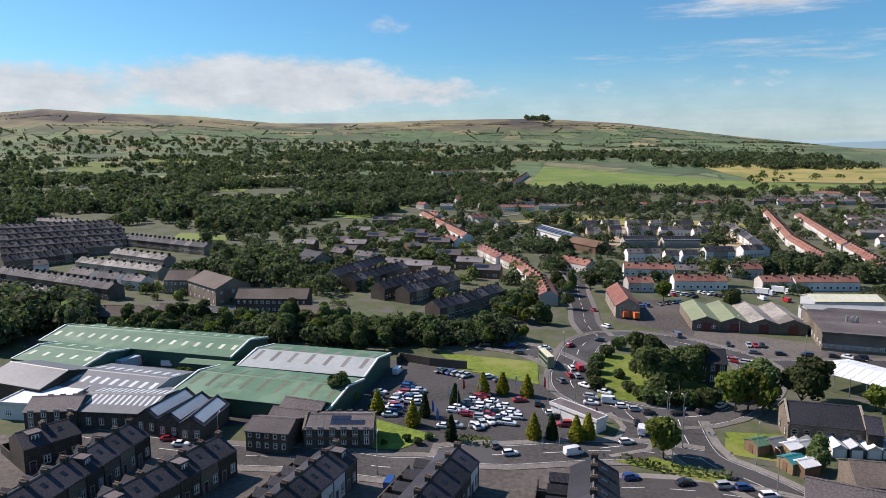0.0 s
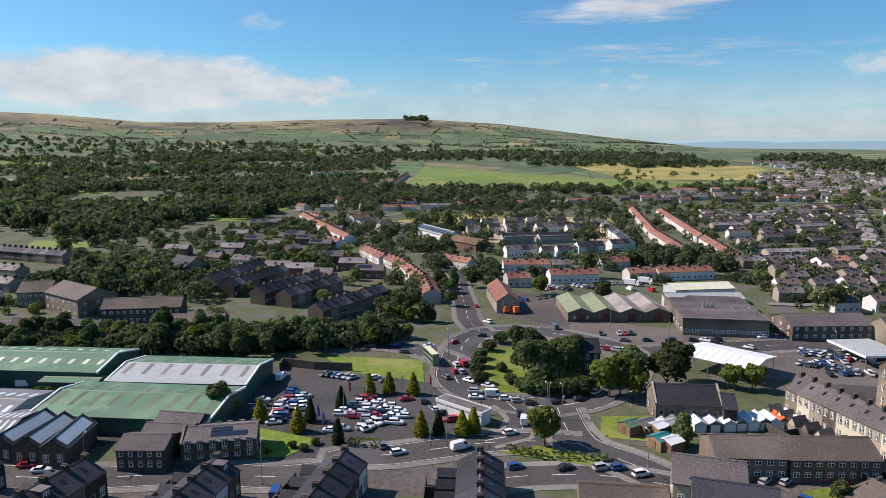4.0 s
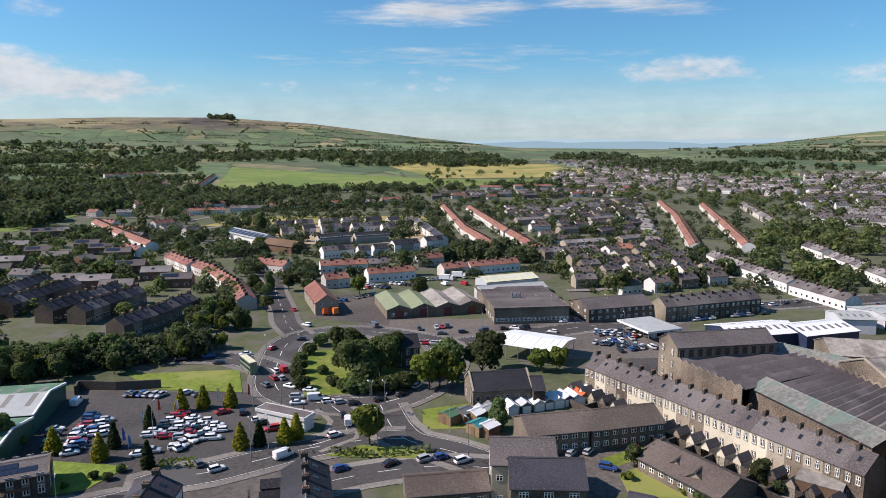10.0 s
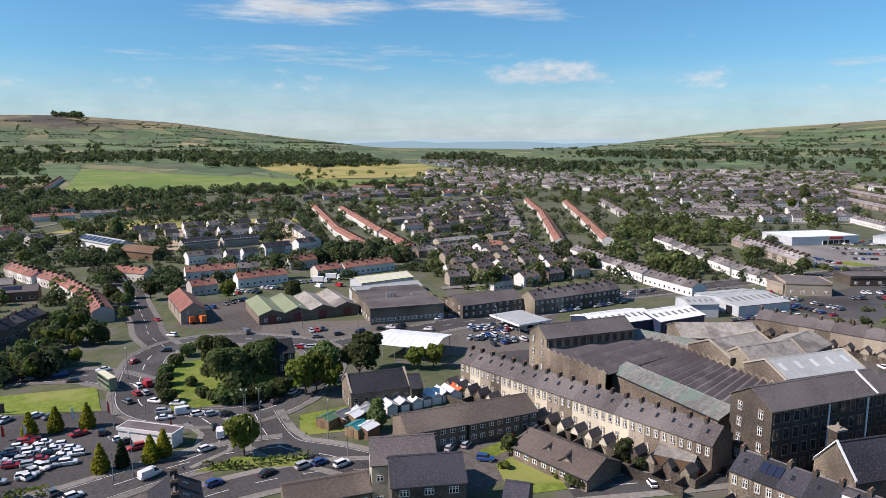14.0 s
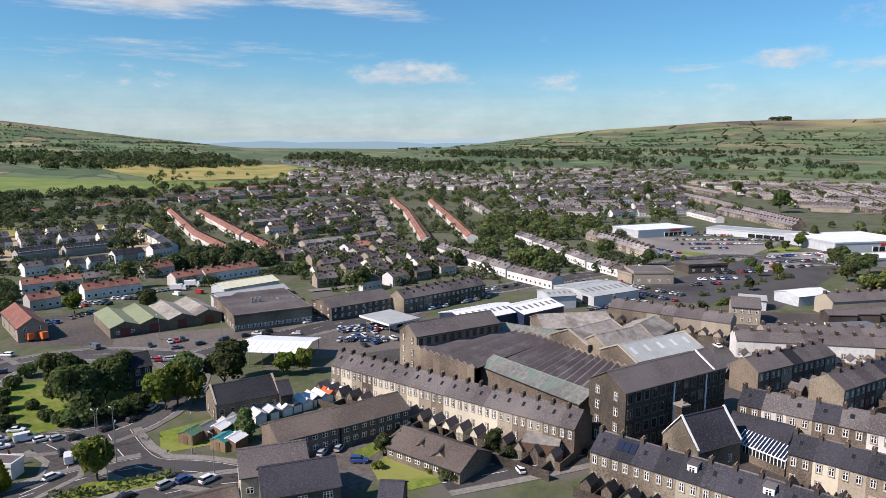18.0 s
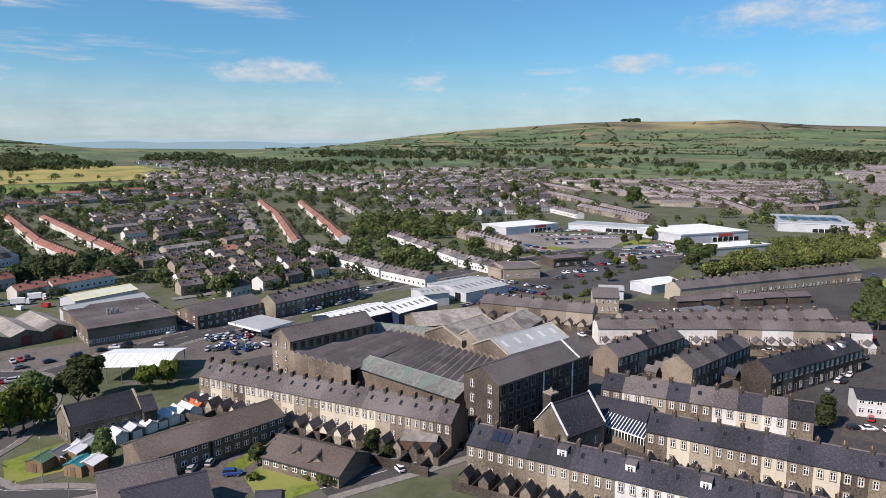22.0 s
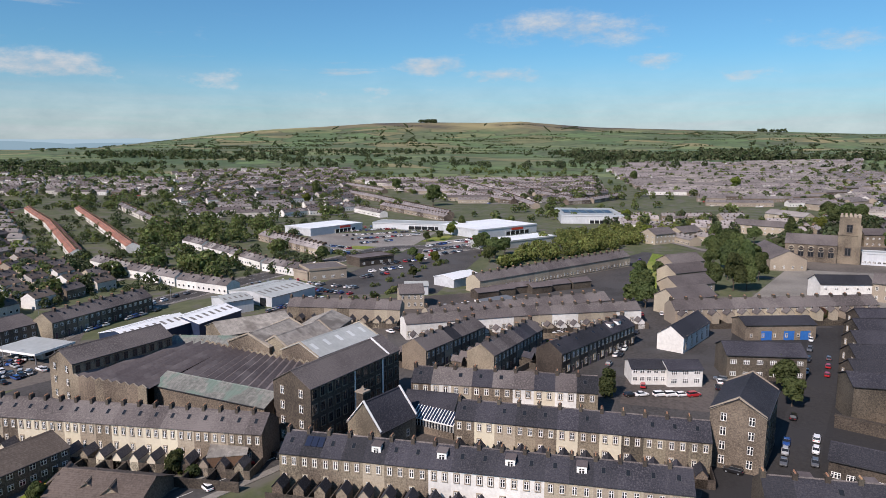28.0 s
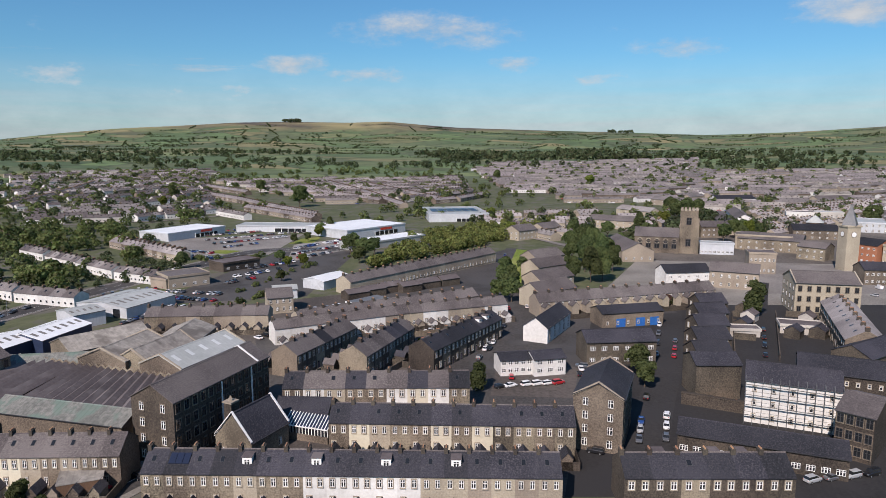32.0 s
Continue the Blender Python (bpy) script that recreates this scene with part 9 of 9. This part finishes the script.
thicket("tree_belt", (139.8, 297.6), (185.8, 282.7), (202.9, 308.8), (164.0, 327.5), 34, 6, 9, 51, "garden trees behind red roofed rows")
thicket("tree_belt", (0.1, 368.8), (56.9, 348.8), (91.2, 524.5), (2.2, 527.3), 18, 6, 8.5, 52, "garden trees round the crescents")
thicket("tree_belt", (18.9, 237.8), (33.4, 227.5), (43.5, 277.7), (29.9, 295.9), 12, 4, 6.5, 53, "dense trees behind the crescent")
thicket("tree_belt", (43.2, 290.3), (72.6, 271.5), (82.6, 318.3), (57.6, 346.6), 14, 5, 8, 54, "trees along the north road")
thicket("tree_belt", (-43.2, 618.3), (54.9, 567.8), (86.8, 904.3), (-66.1, 951.9), 45, 8, 12, 55, "woodland garden trees")
thicket("tree_belt", (2.9, 582.9), (50.5, 551.5), (87.8, 988.4), (9.3, 1025.4), 26, 8, 12, 56, "woodland garden trees")
thicket("tree_belt", (273.9, 742.6), (512.1, 688.8), (563.0, 757.4), (307.1, 831.7), 26, 8, 12, 57, "trees along the playing field edge")
for _n, _q in enumerate((((-47.8, 265.9), (37.5, 229.9), (58.4, 387.6), (-72.4, 494.2)), ((4.3, 351.3), (81.1, 302.7), (120.6, 478.5), (18.6, 608.4)), ((80.0, 319.3), (163.6, 301.9), (233.2, 431.0), (128.1, 475.3)))):
    thicket("garden_trees", *_q, 40, 3.5, 7.0, 90 + _n, "rounded garden trees between the houses", WOOD if _n else WOOD_LIGHT)
for _n, _q in enumerate((((202.2, 302.2), (274.3, 281.7), (229.5, 181.9), (155.6, 216.3)), ((295.7, 532.8), (496.7, 537.5), (275.2, 294.5), (213.9, 313.9)), ((299.5, 284.0), (360.3, 171.3), (300.4, 142.0), (212.5, 173.6)), ((-125.0, 252.2), (-33.3, 238.6), (-21.1, 296.8), (-145.1, 310.4)), ((25.8, 323.8), (170.5, 259.4), (208.6, 317.4), (27.8, 437.1)), ((234.3, 311.7), (297.9, 235.9), (404.2, 318.7), (352.2, 464.5)))):
    thicket("garden_shrubs", *_q, 110, 1.6, 4.4, 70 + _n, "hedges and shrubs in the back gardens", WOOD_LIGHT if _n % 2 else WOOD)
for _x, _y, _s in ((100.2, 231.4, 1.0), (175.5, 204.9, 1.1), (113.7, 278.5, 1.0), (144.1, 301.0, .9), (151.8, 297.7, .9), (82.7, 249.6, 1.0), (86.8, 471.3, 1.1), (69.0, 385.8, .9), (621.4, 181.0, 2.4), (767.3, 269.2, 1.9), (911.9, -125.6, 2.0), (1006.9, -3.3, 1.7), (699.0, 340.3, 1.5), (606.3, 304.6, 1.4), (364.9, 77.0, 1.1), (419.7, 110.8, 1.0), (535.9, 2.4, 1.2), (443.4, -10.0, 1.1)):
    tree(_x, _y, _s)
woods("woodland", ((-36, -22, 440, 640, 520, 12), (-22, -4, 440, 640, 520, 12), (-36, 0, 640, 1000, 1300, 12), (-36, 4, 1000, 1700, 1300, 13), (-10, 6, 1000, 1500, 400, 12)), "dense broadleaf woodland across the valley", WOOD, 3, 0.0, 0.006)
woods("park_wood", ((-37, -21, 540, 760, 420, 10), (-36, -24, 740, 1150, 420, 11), (-20, -14, 470, 700, 130, 10), (-9, 3, 660, 1000, 220, 10)), "dark broadleaf trees of the park and villas", WOOD, 21, -0.22, 0.012)
woods("ridge_wood", ((-14, 18, 1500, 1900, 620, 14), (17, 30, 1350, 1800, 420, 13), (-36, 10, 1900, 2500, 420, 14)), "dense woods along the low ridge", WOOD, 8, -0.2, 0.003)
woods("garden_trees", ((-4, 14, 300, 520, 90, 6), (8, 34, 290, 650, 380, 6), (2, 24, 600, 860, 420, 9), (-22, 0, 300, 520, 260, 6)), "garden and street trees between the houses", WOOD, 4, -0.1, 0.01)
woods("street_trees", ((24, 64, 290, 620, 330, 5.0), (26, 62, 600, 1000, 250, 6.0)), "single street and garden trees among the houses", WOOD, 15, -2.0, 0.01)
woods("town_trees", ((24, 64, 600, 1250, 700, 7.5), (60, 112, 480, 1300, 900, 7.5)), "garden and street trees across the town", WOOD_LIGHT, 14, -0.1, 0.01)
woods("valley_wood", ((26, 50, 1150, 1900, 900, 12), (44, 118, 1300, 2000, 1300, 12), (78, 108, 1600, 2050, 700, 15)), "tree belts round the far side of the town", WOOD, 5, 0.02, 0.004)
tree_lines("hedgerow", ((-38, 26, 1650, 3150, 210, 5.5), (44, 120, 1700, 3150, 250, 5.5), (-36, -4, 900, 1800, 40, 9)), "hedgerows and tree lines on the hills", WOOD, 6)
woods("copse", ((-38, 24, 2000, 3000, 900, 10), (48, 120, 1900, 2950, 1000, 10)), "dark copses on the hillside", WOOD, 7, 0.38, 0.0022)
woods("hill_clump", ((6.8, 8.6, 3220, 3300, 40, 18), (72.5, 74, 3260, 3320, 34, 15), (99, 101, 3260, 3320, 30, 12)), "dark clump of trees on the hilltop", WOOD, 9, -2)

# distance beyond the hill gap: glowing strips with blue haze put into the colour
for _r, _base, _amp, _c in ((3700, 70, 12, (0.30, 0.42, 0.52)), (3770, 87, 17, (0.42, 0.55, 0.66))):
    _s = Solid()
    for _i in range(60):
        _q = []
        for _k in (_i, _i + 1):
            _a = radians(14 + _k * 0.8)
            _z = _base + _amp * (noise.noise((_k * 0.12, _r * 0.01, 0.5)) + 0.4 * noise.noise((_k * 0.5, _r * 0.02, 1.5)))
            _q += [(_r * math.sin(_a), _r * math.cos(_a), 0.0), (_r * math.sin(_a), _r * math.cos(_a), _z)]
        _s.face([_q[0], _q[2], _q[3], _q[1]])
    _m = bpy.data.materials.new("haze_glow")
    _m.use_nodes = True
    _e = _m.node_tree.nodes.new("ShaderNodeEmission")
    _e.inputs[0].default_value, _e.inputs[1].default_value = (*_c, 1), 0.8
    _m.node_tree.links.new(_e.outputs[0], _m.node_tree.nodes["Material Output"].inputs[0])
    tagged(new("backdrop", _s.mesh("backdrop", _m)), "glowing backdrop of far hills with blue haze in its colour", "backdrop", kind="structure")
join_distant()
plots()

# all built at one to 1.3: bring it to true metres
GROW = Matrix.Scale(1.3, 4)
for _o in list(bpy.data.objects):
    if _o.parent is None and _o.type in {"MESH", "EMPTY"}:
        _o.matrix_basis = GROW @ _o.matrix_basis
